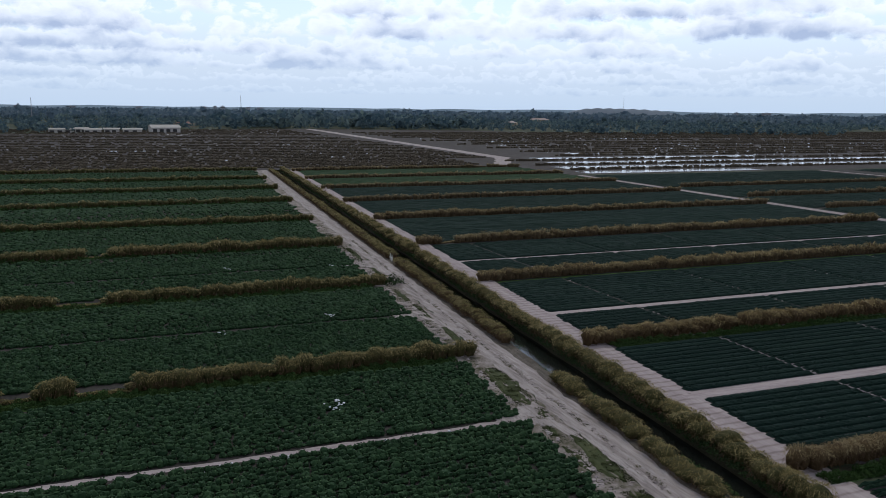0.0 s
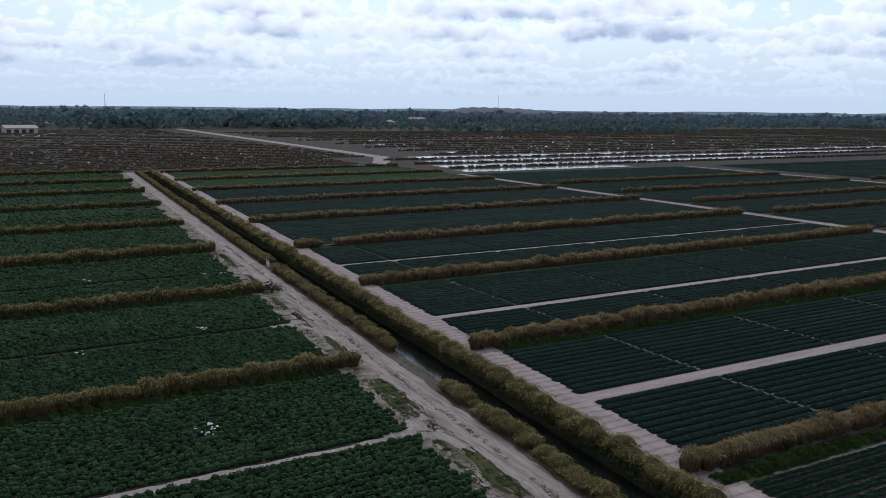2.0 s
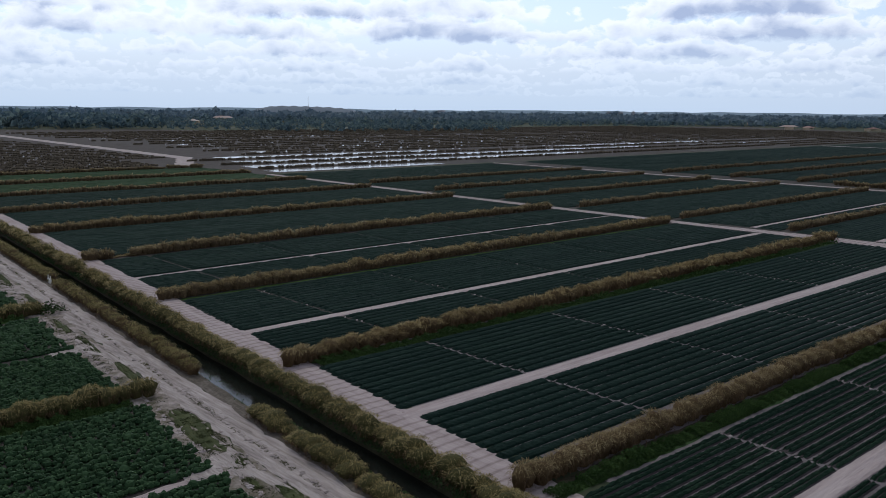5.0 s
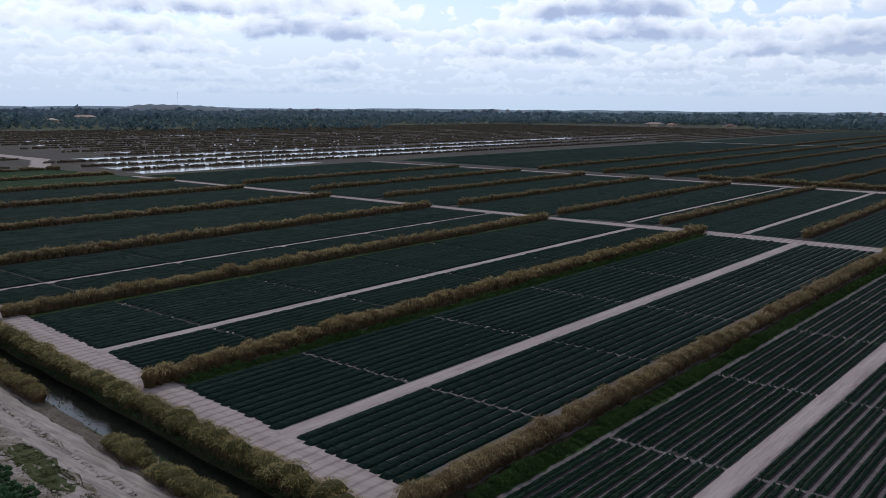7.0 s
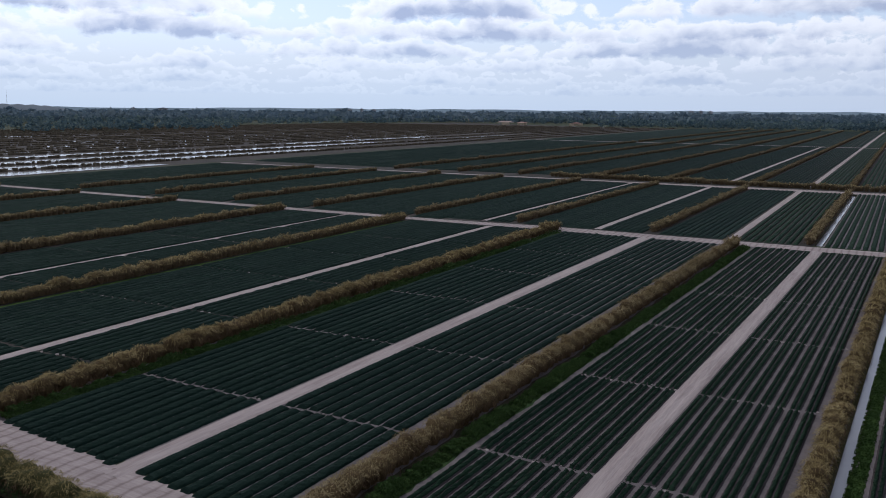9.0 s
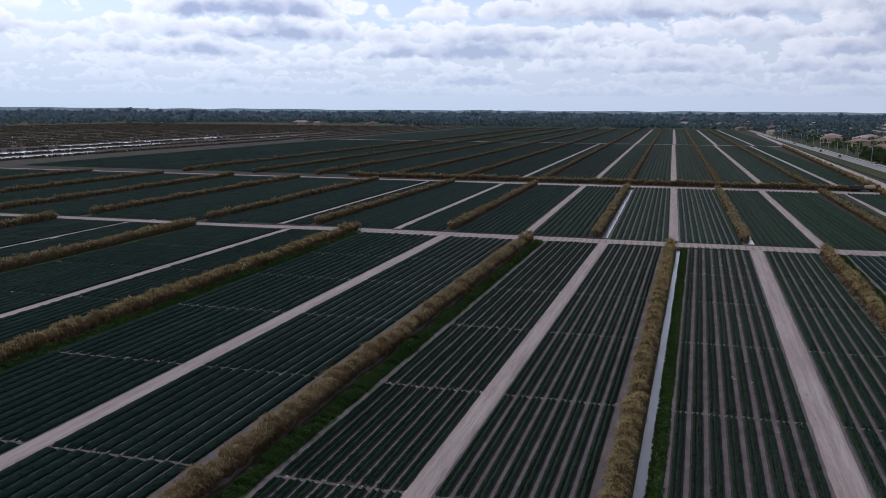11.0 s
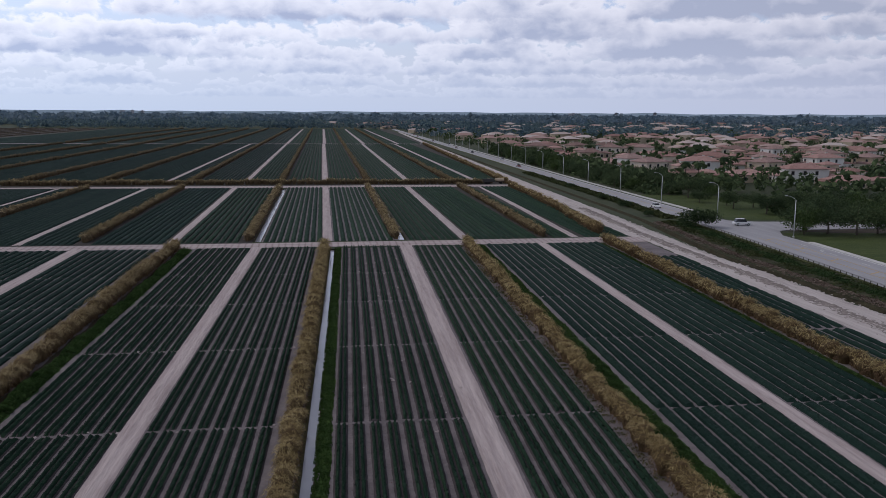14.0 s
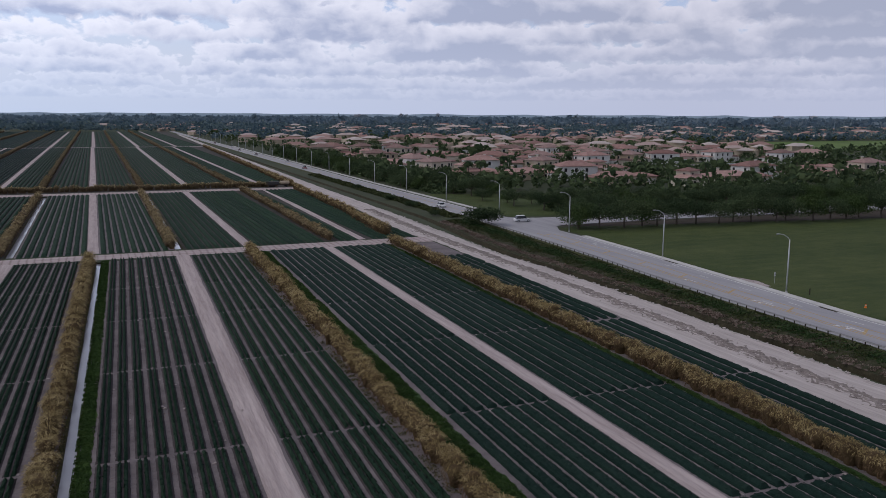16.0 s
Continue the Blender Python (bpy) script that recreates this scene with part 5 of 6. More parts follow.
def street_lamp():
    """A tall pale pole with a bent arm over the road."""
    lamp = thing("street_lamp", "tall pale grey street lamp with a bent arm over the road", "street lamp", "lamps along the road")
    b = bmesh.new()
    rod(b, [(0, 0, 0.25), (0, 0, 4.5), (0, 0, 9.0)], [0.14, 0.12, 0.085], 10)
    part("pole", b, M["galvanised"], lamp, smooth=True)
    b = bmesh.new()
    rod(b, [(0, 0, 0), (0, 0, 0.22), (0, 0, 0.3)], [0.26, 0.24, 0.17], 10)
    part("base", b, M["concrete"], lamp, "concrete footing")
    b = bmesh.new()
    rod(b, [(0, 0, 8.9), (-0.35, 0, 9.35), (-1.3, 0, 9.9), (-2.3, 0, 10.1)], [0.07, 0.065, 0.055, 0.05], 8)
    part("arm", b, M["galvanised"], lamp, smooth=True)
    b = bmesh.new()
    rod(b, [(-2.2, 0, 10.1), (-2.45, 0, 10.12), (-2.8, 0, 10.1), (-3.05, 0, 10.06)], [0.07, 0.16, 0.17, 0.06], 8)
    for v in b.verts:
        v.co.z = 10.1 + (v.co.z - 10.1) * 0.55
    head = part("lamp_head", b, M["galvanised"], lamp, smooth=True)
    b = bmesh.new()
    box(b, -2.95, -2.4, -0.1, 0.1, 9.985, 10.02)
    part("lens", b, M["glass"], head, "unlit lens")
    return lamp


lamp = street_lamp()
lamp.matrix_world = pose(108.4, 117.0, 0.05)
for x, y in [(110.6, 153.2), (112.9, 194.4), (112.3, 233.2)] + [(between(1, 233.2 + 39.4 * k) + 1.2, 233.2 + 39.4 * k) for k in range(1, 22)]:
    copy_thing(lamp, pose(x, y, 0.05, 0, 0, random.uniform(-2, 2)))


def vehicle(name, label, tall, paint):
    """A parked car along +Y with body, cabin glass and wheels."""
    car = thing(name, label, "car")
    b = bmesh.new()
    top = 0.95 if tall else 0.8
    side = [(-2.3, 0.35), (-2.35, top * 0.85), (-2.1, top), (-1.0 if tall else -0.7, top + 0.02), (0.9, top + 0.05), (2.0, top * 0.92), (2.35, top * 0.72), (2.35, 0.35)]
    ring = []
    for x in (-0.9, 0.9):
        ring.append([b.verts.new((x, y, z)) for y, z in side])
    for k in range(len(side)):
        b.faces.new((ring[0][k], ring[0][(k + 1) % len(side)], ring[1][(k + 1) % len(side)], ring[1][k]))
    b.faces.new(ring[0]), b.faces.new(ring[1][::-1])
    bmesh.ops.recalc_face_normals(b, faces=b.faces)
    bmesh.ops.bevel(b, geom=b.edges[:], offset=0.06, segments=2, affect="EDGES")
    part("body", b, paint, car)
    b = bmesh.new()
    h = 1.75 if tall else 1.42
    lo = box(b, -0.78, 0.78, -2.0 if tall else -1.5, 1.1, top - 0.02, h)
    for v in b.verts:
        if v.co.z > h - 0.1:
            v.co.x *= 0.82
            v.co.y = v.co.y * 0.72 - 0.15
    cabin = part("cabin", b, M["glass"], car, "dark window glass")
    b = bmesh.new()
    box(b, -0.66, 0.66, (-1.5 if tall else -1.1) - 0.1, 0.55, h - 0.01, h + 0.05)
    part("roof", b, paint, cabin)
    for sx in (-0.88, 0.88):
        for y in (-1.4, 1.45):
            b = bmesh.new()
            rod(b, [(sx - 0.1, y, 0.34), (sx + 0.1, y, 0.34)], [0.34, 0.34], 14)
            wheel = part("wheel", b, M["rubber"], car)
            b = bmesh.new()
            rod(b, [(sx - 0.115, y, 0.34), (sx + 0.115, y, 0.34)], [0.2, 0.2], 10)
            part("rim", b, M["galvanised"], wheel)
    for sx in (-0.65, 0.65):
        b = bmesh.new()
        box(b, sx - 0.16, sx + 0.16, 2.33, 2.38, 0.56, 0.68)
        part("headlight", b, M["white_line"], car, "clear headlight")
    return car


suv = vehicle("car", "white sport utility car on the grey road", True, M["white_paint"])
suv.matrix_world = pose(110.6, 215.5, 0.17, 0, 0, -95)
sedan = vehicle("car", "small white car on the grey road", False, M["white_paint"])
sedan.matrix_world = pose(between(0.26, 258), 258, 0.17, 0, 0, 178)
dark = vehicle("car", "dark car on the far stretch of road", False, M["dark_paint"])
dark.matrix_world = pose(between(0.28, 455), 455, 0.17, 0, 0, 178)
for u, y in ((0.74, 520), (0.28, 610), (0.28, 690), (0.74, 760), (0.28, 850), (0.28, 1010), (0.74, 1090)):
    copy_thing(dark if y % 20 else suv, pose(between(u, y), y, 0.17, 0, 0, 178 if u < 0.5 else -2))

# small things on the lawn
sign = thing("road_sign", "small white square sign on a thin post in the lawn", "sign")
b = bmesh.new()
rod(b, [(0, 0, 0), (0, 0, 1.9)], [0.035, 0.035], 6)
part("post", b, M["galvanised"], sign)
b = bmesh.new()
box(b, -0.3, 0.3, -0.02, 0.02, 1.3, 2.0)
plate = part("plate", b, M["white_line"], sign)
b = bmesh.new()
box(b, -0.16, 0.16, -0.03, 0.03, 1.5, 1.8)
part("bar", b, M["timber"], plate, "dark block of unreadable marking")
sign.matrix_world = pose(112.6, 124.0, 0.05, 0, 0, 20)
barrel = thing("marker_barrel", "small orange plastic marker standing in the grass", "barrel")
b = bmesh.new()
rod(b, [(0, 0, 0), (0, 0, 0.08), (0, 0, 0.1), (0, 0, 0.9), (0, 0, 0.98)], [0.36, 0.36, 0.27, 0.2, 0.1], 12)
part("shell", b, M["orange"], barrel)
for z in (0.3, 0.6):
    b = bmesh.new()
    rod(b, [(0, 0, z), (0, 0, z + 0.14)], [0.262 - z * 0.06, 0.256 - z * 0.06], 12)
    part("band", b, M["white_line"], barrel, "pale reflective band")
barrel.matrix_world = pose(111.6, 104.0, 0.05)
barrel.scale = (0.6, 0.6, 0.6)
stake = thing("marker_post", "short dark marker post in the lawn", "post")
b = bmesh.new()
rod(b, [(0, 0, 0), (0, 0, 1.0), (0, 0, 1.15)], [0.1, 0.09, 0.03], 8)
part("shaft", b, M["timber"], stake)
stake.matrix_world = pose(111.0, 114.5, 0.05)
for y in (105.0, 148.0):
    b = bmesh.new()
    box(b, -0.28, 0.28, -2.0, 2.0, 0.0, 0.012)
    ob = part("kerb_drain", b, M["timber"])
    ob.matrix_world = pose(between(1.0, y) - 0.35, y, 0.165, 0, 0, -4)
    tagged(ob, "dark slotted drain inlet at the kerb", "drain")

# bank between haul road and guard rail: brown slope over the ditch, then green scrub
DITCH = CHANNELS[-1][0]
ditch_x = lambda y: float(np.interp(y, [p[1] for p in DITCH], [p[0] for p in DITCH]))
rail_x = lambda y: between(0, y) - 0.6
bank_ys = list(np.arange(40, 232, 8.0))
M["bank_brown"] = material("bare_brown_bank", [(0.06, 0.047, 0.038), (0.14, 0.108, 0.088), (0.27, 0.22, 0.185)], 0.6, fine=3.0, bump=1.0, bump_scale=3, spread=0.3)
M["brush"] = material("dry_brush", [(0.09, 0.065, 0.05), (0.19, 0.145, 0.115), (0.30, 0.24, 0.20)], 0.5, fine=3.0, island=1.0)
M["scrub"] = material("olive_scrub", [(0.026, 0.036, 0.013), (0.052, 0.066, 0.024), (0.092, 0.106, 0.042)], 0.5, fine=4.0, island=0.9)
M["scrub_ground"] = material("weedy_bank_earth", [(0.026, 0.030, 0.014), (0.048, 0.050, 0.026), (0.085, 0.075, 0.050)], 0.5, fine=3.0, bump=1.0, bump_scale=3)
track("road_bank", [(ditch_x(y) + 1.2, y) for y in bank_ys], [(rail_x(y) - 0.3, y) for y in bank_ys], M["scrub_ground"], 0.20, "weedy earth bank below the guard rail", step=1.2, ragged=0.2, ruts=0.10, cols=11, seed=450, category="bank")
mid_bank = lambda f: [(ditch_x(y) + 1.2 + (rail_x(y) - ditch_x(y) - 1.5) * f, y) for y in bank_ys]
weeds("bank_weeds", "low green weeds below the guard rail", mid_bank(0.84), 3.2, 0.5, 420, M["scrub"], 451, reach=260, leaf=0.19, category="weeds")
weeds("bank_weeds", "tangled green scrub on the road bank", mid_bank(0.62), 4.4, 0.8, 520, M["leafy"], 452, reach=260, leaf=0.19, category="weeds", patchy=0.12)
weeds("bank_weeds", "olive scrub on the road bank", mid_bank(0.45), 4.4, 0.6, 420, M["scrub"], 454, reach=260, leaf=0.19, category="weeds", patchy=0.3)
weeds("dry_brush", "grey-brown dry brush above the ditch", mid_bank(0.14), 2.2, 0.5, 420, M["brush"], 453, reach=260, leaf=0.19, category="brush", patchy=0.35)
clods("clods", "clods of earth on the brown bank", mid_bank(0.12), 1.8, 0.20, 7.0, M["bank_brown"], 455)
RAIL = [(between(0, y), y) for y in np.arange(232, 420, 15)]
weeds("bank_weeds", "green scrub beside the far road", [(p[0] - 3.0, p[1]) for p in RAIL], 5.0, 0.8, 120, M["scrub"], 456, reach=460, leaf=0.3, category="weeds")
# bare sand beside the pavement
track("sand_patch", [(108.6, 133.0), (108.4, 128.0), (108.2, 122.5)], [(109.4, 132.6), (111.6, 127.0), (110.0, 122.0)], M["sand"], 0.06, "patch of bare pale sand in the lawn", step=0.6, ragged=0.2, cols=6, seed=457)


def lane_arrow(x, y, turn):
    """A painted arrow whose shaft bends to its head."""
    b = bmesh.new()
    for pts in (((-0.1, -1.6), (0.1, -1.6), (0.1, 0.5), (-0.1, 0.3)), ((-0.1, 0.3), (0.1, 0.5), (-0.55, 0.95), (-0.65, 0.75)), ((-0.35, 1.35), (-1.1, 0.9), (-0.75, 0.35))):
        b.faces.new([b.verts.new((px, py, 0)) for px, py in pts])
    ob = part("road_marking", b, M["white_line"])
    ob.matrix_world = pose(x, y, 0.169, 0, 0, turn)
    tagged(ob, "white painted turn arrow on the asphalt", "marking", kind="structure")


for x, y in ((99.1, 111.5), (98.9, 94.4), (100.2, 131.0)):
    lane_arrow(x, y, -6)



# ---------------------------------------------------------------- trees
def tree_kind(label, tall, wide, seed, name="tree", leaf=0.40, count=3400, mat=None, low=0.29):
    """A broad tree: forked trunk and an uneven crown of leaf clumps with gaps."""
    r = np.random.default_rng(seed)
    tree = thing(name, label, "tree", "trees of the estate")
    b = bmesh.new()
    fork = tall * 0.28
    rod(b, [(0, 0, 0), (r.normal(0, 0.1), r.normal(0, 0.1), fork * 0.6), (r.normal(0, 0.15), r.normal(0, 0.15), fork)], [0.032 * tall, 0.024 * tall, 0.02 * tall], 7)
    lobes = []
    for k in range(12):
        a1 = k * 2.4 + r.uniform(-0.4, 0.4)
        d = wide * (0.16 + 0.34 * r.random()) if k else 0.0
        c = np.array([math.cos(a1) * d, math.sin(a1) * d, tall * (low + 0.28 * r.random() + (0.12 if k < 3 else 0))])
        lobes.append((c, wide * r.uniform(0.18, 0.27)))
        if k % 2 == 0:
            rod(b, [(0, 0, fork * 0.9), tuple(c * 0.55 + np.array([0, 0, fork * 0.35])), tuple(c)], [0.016 * tall, 0.010 * tall, 0.004 * tall], 5)
    part("trunk", b, M["bark"], tree)
    pts = []
    for c, rad in lobes:
        n = int(count * rad ** 2 / sum(q[1] ** 2 for q in lobes))
        d = r.normal(size=(n, 3))
        d /= np.linalg.norm(d, axis=1)[:, None]
        d[:, 2] = d[:, 2] * 0.72
        pts.append(c + d * (rad * r.uniform(0.62, 1.12, n) * (1 + 0.22 * np.sin(d[:, 0] * 7 + d[:, 1] * 5)))[:, None])
    pts = np.concatenate(pts)
    pts[:, 2] = np.maximum(pts[:, 2], tall * (low - 0.26) + r.uniform(0, 0.5, len(pts)))
    v, f = leaf_quads(r, pts, np.full(len(pts), leaf), 0.8)
    part_np("crown", v, f, mat or M["leaves"], tree)
    return tree


def palm_kind(seed, tall):
    r = np.random.default_rng(seed)
    palm = thing("palm_tree", "tall palm with a drooping green crown among the houses", "palm tree", "palms of the estate")
    b = bmesh.new()
    rod(b, [(0, 0, 0), (0.1, 0, tall * 0.4), (0.25, 0.1, tall * 0.8), (0.2, 0.1, tall)], [0.28, 0.2, 0.17, 0.2], 7)
    part("trunk", b, M["bark"], palm)
    pile = Pile()
    for k in range(22):
        a1, e = k * 2.4, r.uniform(-0.2, 1.0)
        d = np.array([math.cos(a1), math.sin(a1), 0])
        s = np.array([-d[1], d[0], 0])
        top = np.array([0.2, 0.1, tall])
        rows = []
        for t, w in ((0.0, 0.12), (0.35, 0.75), (0.7, 0.65), (1.0, 0.08)):
            p = top + d * (3.0 * t) + np.array([0, 0, e * 2.2 * t - 2.6 * t * t])
            rows += [p - s * w + [0, 0, -w * 0.45], p + [0, 0, 0], p + s * w + [0, 0, -w * 0.45]]
        pile.add(np.array(rows), grid_faces(4, 3))
    pile.make("fronds", M["leaves"], palm)
    return palm


M["leaves_light"] = material("light_tree_leaves", [(0.025, 0.05, 0.015), (0.05, 0.085, 0.026), (0.09, 0.13, 0.04)], 0.15, fine=1.5, island=0.9, piece=0.3)
oaks = [tree_kind("broad dark green oak in the row by the lawn", 9.5, 11.0, 501), tree_kind("broad dark green oak in the row by the lawn", 8.5, 10.0, 502),
        tree_kind("dense dark green tree near the houses", 10.5, 9.5, 503), tree_kind("lighter green tree among the dark ones", 9.0, 8.5, 504, mat=M["leaves_light"])]
r5 = np.random.default_rng(77)
spots = []
for x in np.arange(118, 330, 6.0):                                       # the row at the lawn's edge
    spots.append((x + r5.normal(0, 0.7), 198.5 - (x - 126) * 0.115 + r5.normal(0, 1.0), r5.choice([0, 1, 2, 3]), r5.uniform(0.88, 1.08)))
for x in np.arange(132, 340, 6.0):                                       # the far side of the side road
    for dy in (231, 244):
        if r5.random() < 0.9:
            spots.append((x + r5.normal(0, 1.6), dy - (x - 126) * 0.06 + r5.normal(0, 2.5), r5.choice([0, 1, 2, 2, 3]), r5.uniform(0.75, 0.98)))
for y in np.arange(246, 640, 8.0):                                        # along the main road
    for dx in (9, 17, 26):
        if r5.random() < 0.8 and not y < (312 if dx < 10 else 252 if dx < 20 else 240):
            spots.append((between(1, y) + dx + r5.normal(0, 1.4), y + r5.normal(0, 1.5), r5.choice([0, 1, 2, 3]), r5.uniform(0.6, 1.0)))
heads = list(oaks)
for k, (x, y, kind, s) in enumerate(spots):
    t = copy_thing(oaks[kind], pose(x, y, 0.03, 0, 0, r5.uniform(0, 360)))
    t.scale = (s, s, s * r5.uniform(0.9, 1.1))
for o, (x, y) in zip(oaks, ((121.0, 213.5 - 11), (345, 170), (352, 232), (344, 240))):
    o.matrix_world = pose(x, y, 0.03)
road_bush = tree_kind("low round dark bush at the guard rail's end", 5.0, 6.8, 511, name="bush", leaf=0.30, count=5200, low=0.26)
for x, y, s in ((96.6, 213.0, 1.3), (95.0, 262.0, 0.55), (96.0, 286.0, 0.5), (97.5, 330.0, 0.5), (93.5, 238.0, 0.45)):
    t = copy_thing(road_bush, pose(x, y, 0, 0, 0, x * 40))
    t.scale = (s, s, s)
road_bush.matrix_world = pose(132.0, 228.5, 0)
road_bush.scale = (0.6, 0.6, 0.45)


# ---------------------------------------------------------------- houses of the estate
M["roof"] = material("terracotta_roof_tiles", [(0.22, 0.125, 0.108), (0.34, 0.205, 0.178), (0.46, 0.30, 0.265)], 0.5, fine=3.0, piece=0.9, bump=0.6, bump_scale=4, stretch=(1, 1, 2))
M["roof_brown"] = material("brown_roof_tiles", [(0.17, 0.108, 0.094), (0.26, 0.172, 0.152), (0.36, 0.25, 0.225)], 0.5, fine=3.0, piece=0.9, bump=0.6, bump_scale=4, stretch=(1, 1, 2))
M["stucco"] = material("cream_stucco", [(0.42, 0.34, 0.24), (0.54, 0.46, 0.36), (0.66, 0.60, 0.51)], 0.2, fine=6.0, piece=1.0)
M["stucco_white"] = material("white_stucco", [(0.58, 0.57, 0.54), (0.68, 0.67, 0.64), (0.76, 0.75, 0.72)], 0.2, fine=6.0, piece=0.6)
M["trim"] = material("pale_trim", [(0.55, 0.53, 0.48), (0.66, 0.64, 0.60)], 1.0, fine=8.0)


def hip_roof(b, x0, x1, y0, y1, z, rise, over=0.6):
    """A hipped roof with a thick eave."""
    x0, x1, y0, y1 = x0 - over, x1 + over, y0 - over, y1 + over
    run = min(x1 - x0, y1 - y0) / 2
    if x1 - x0 >= y1 - y0:
        ridge = [(x0 + run, (y0 + y1) / 2), (x1 - run, (y0 + y1) / 2)]
    else:
        ridge = [((x0 + x1) / 2, y0 + run), ((x0 + x1) / 2, y1 - run)]
    lo = [b.verts.new((x, y, z - 0.18)) for x, y in ((x0, y0), (x1, y0), (x1, y1), (x0, y1))]
    ev = [b.verts.new((x, y, z)) for x, y in ((x0, y0), (x1, y0), (x1, y1), (x0, y1))]
    rd = [b.verts.new((x + 0.001 * i, y + 0.001 * i, z + rise)) for i, (x, y) in enumerate(ridge)]
    b.faces.new(lo[::-1])
    for k in range(4):
        b.faces.new((lo[k], lo[(k + 1) % 4], ev[(k + 1) % 4], ev[k]))
    if x1 - x0 >= y1 - y0:
        b.faces.new((ev[0], ev[1], rd[1], rd[0])), b.faces.new((ev[1], ev[2], rd[1])), b.faces.new((ev[2], ev[3], rd[0], rd[1])), b.faces.new((ev[3], ev[0], rd[0]))
    else:
        b.faces.new((ev[0], ev[1], rd[0])), b.faces.new((ev[1], ev[2], rd[1], rd[0])), b.faces.new((ev[2], ev[3], rd[1])), b.faces.new((ev[3], ev[0], rd[0], rd[1]))


def window(parent, x, y, z, w, h, nx, ny):
    """A framed window standing proud of the wall that faces (nx, ny)."""
    b = bmesh.new()
    box(b, -w / 2 - 0.1, w / 2 + 0.1, -0.05, 0.05, -h / 2 - 0.1, h / 2 + 0.1)
    fr = part("window", b, M["trim"], parent, "pale framed window")
    fr.matrix_world = pose(x, y, z, 0, 0, math.degrees(math.atan2(nx, -ny)))
    b = bmesh.new()
    box(b, -w / 2, w / 2, -0.08, -0.04, -h / 2, h / 2)
    pane = part("pane", b, M["glass"], fr, "dark pane")


def house_kind(label, blocks, wall, roof, chimney=None, garage=None):
    """A house of joined blocks (x0, x1, y0, y1, height), each under its own hipped roof."""
    h = thing("house", label, "house", "houses of the estate")
    for x0, x1, y0, y1, z in blocks:
        b = bmesh.new()
        box(b, x0, x1, y0, y1, 0, z)
        part("wall", b, wall, h)
        b = bmesh.new()
        hip_roof(b, x0, x1, y0, y1, z, min(x1 - x0, y1 - y0) * 0.20)
        part("roof", b, roof, h)
        for storey in range(max(1, int(z // 3))):
            zz = 1.6 + storey * 3.0
            for x in np.arange(x0 + 2.2, x1 - 1.2, 5.2):
                window(h, x, y0 - 0.02, zz, 1.3, 1.7, 0, -1)
            for y in np.arange(y0 + 2.6, y1 - 1.4, 6.5):
                window(h, x0 - 0.02, y, zz, 1.2, 1.6, -1, 0)
    if chimney:
        x, y, z = chimney
        b = bmesh.new()
        box(b, x - 0.5, x + 0.5, y - 0.4, y + 0.4, z - 2.5, z)
        ch = part("chimney", b, wall, h)
        b = bmesh.new()
        box(b, x - 0.65, x + 0.65, y - 0.55, y + 0.55, z, z + 0.2)
        part("cap", b, M["trim"], ch)
    if garage:
        x, y = garage
        b = bmesh.new()
        box(b, x - 2.4, x + 2.4, y - 0.1, y - 0.02, 0, 2.4)
        part("garage_door", b, M["trim"], h, "pale panelled garage door")
    return h


kinds = [
    house_kind("large white house with a terracotta hip roof", [(-9, 9, -5, 6, 6.4), (-13, -9.01, -3, 5, 3.4), (9.01, 13, -7, 3, 3.4)], M["stucco_white"], M["roof"], (2, 1, 8.8), (11, -7)),
    house_kind("cream stucco house with a pinkish tiled roof", [(-8, 6, -5, 5, 3.6), (6.01, 13, -8, 4, 3.4), (-5, 3, -2, 4.5, 6.4)], M["stucco"], M["roof"], None, (9.5, -8)),
    house_kind("two-storey tan house with a brown tiled roof", [(-7, 7, -6, 5, 6.6), (7.01, 12, -4, 6, 6.2), (-11.5, -7.01, -7, 2, 3.4)], M["stucco"], M["roof_brown"], (-3, 0, 9.2)),
    house_kind("long low house with a terracotta tiled roof", [(-12, 8, -4.5, 5.5, 3.5), (8.01, 14, -8, 4, 3.5), (-16, -12.01, -7, 3, 3.3)], M["stucco"], M["roof"], (-6, 2, 6.4), (11, -8)),
    house_kind("white two-storey house with a brown tiled roof", [(-6, 8, -6, 5, 6.6), (-12, -6.01, -4, 5.5, 3.5)], M["stucco_white"], M["roof_brown"], None, (-9, -4)),
]
r6 = np.random.default_rng(31)
lots = [(162, 366, 1, 5), (184, 352, 3, 12), (206, 345, 0, -6), (212, 318, 3, 4), (236, 300, 1, 20), (262, 305, 3, -10), (288, 320, 0, 8), (318, 302, 1, 14), (362, 322, 2, -4), (396, 306, 0, 6), (340, 330, 3, -12),
        (156, 396, 2, 25), (186, 404, 0, -15), (236, 372, 1, 8), (214, 392, 2, 30), (420, 330, 1, 10), (450, 318, 3, -8)]
far_lots = []
for row, y in enumerate(np.arange(404, 1000, 34)):
    for x in np.arange(150 + (row % 3) * 7, 260 + (y - 300) * 1.5, 28):
        hx, hy = x + r6.normal(0, 4), y + 0.12 * (x - 300) + r6.normal(0, 6)
        if r6.random() < 0.86 and all(math.hypot(hx - l[0], hy - l[1]) > 22 for l in lots) and not (y > 640 and r6.random() < 0.3) and math.hypot(hx, hy) < 1250 and not (545 < hx < 890 and 545 < hy < 765) and not (255 < hx < 400 and 395 < hy < 425):
            (lots if math.hypot(hx, hy) < 640 else far_lots).append((hx, hy, int(r6.integers(0, 5)), r6.uniform(-40, 40) + (180 if r6.random() < 0.3 else 0)))
near_lots = list(lots)
placed = {}
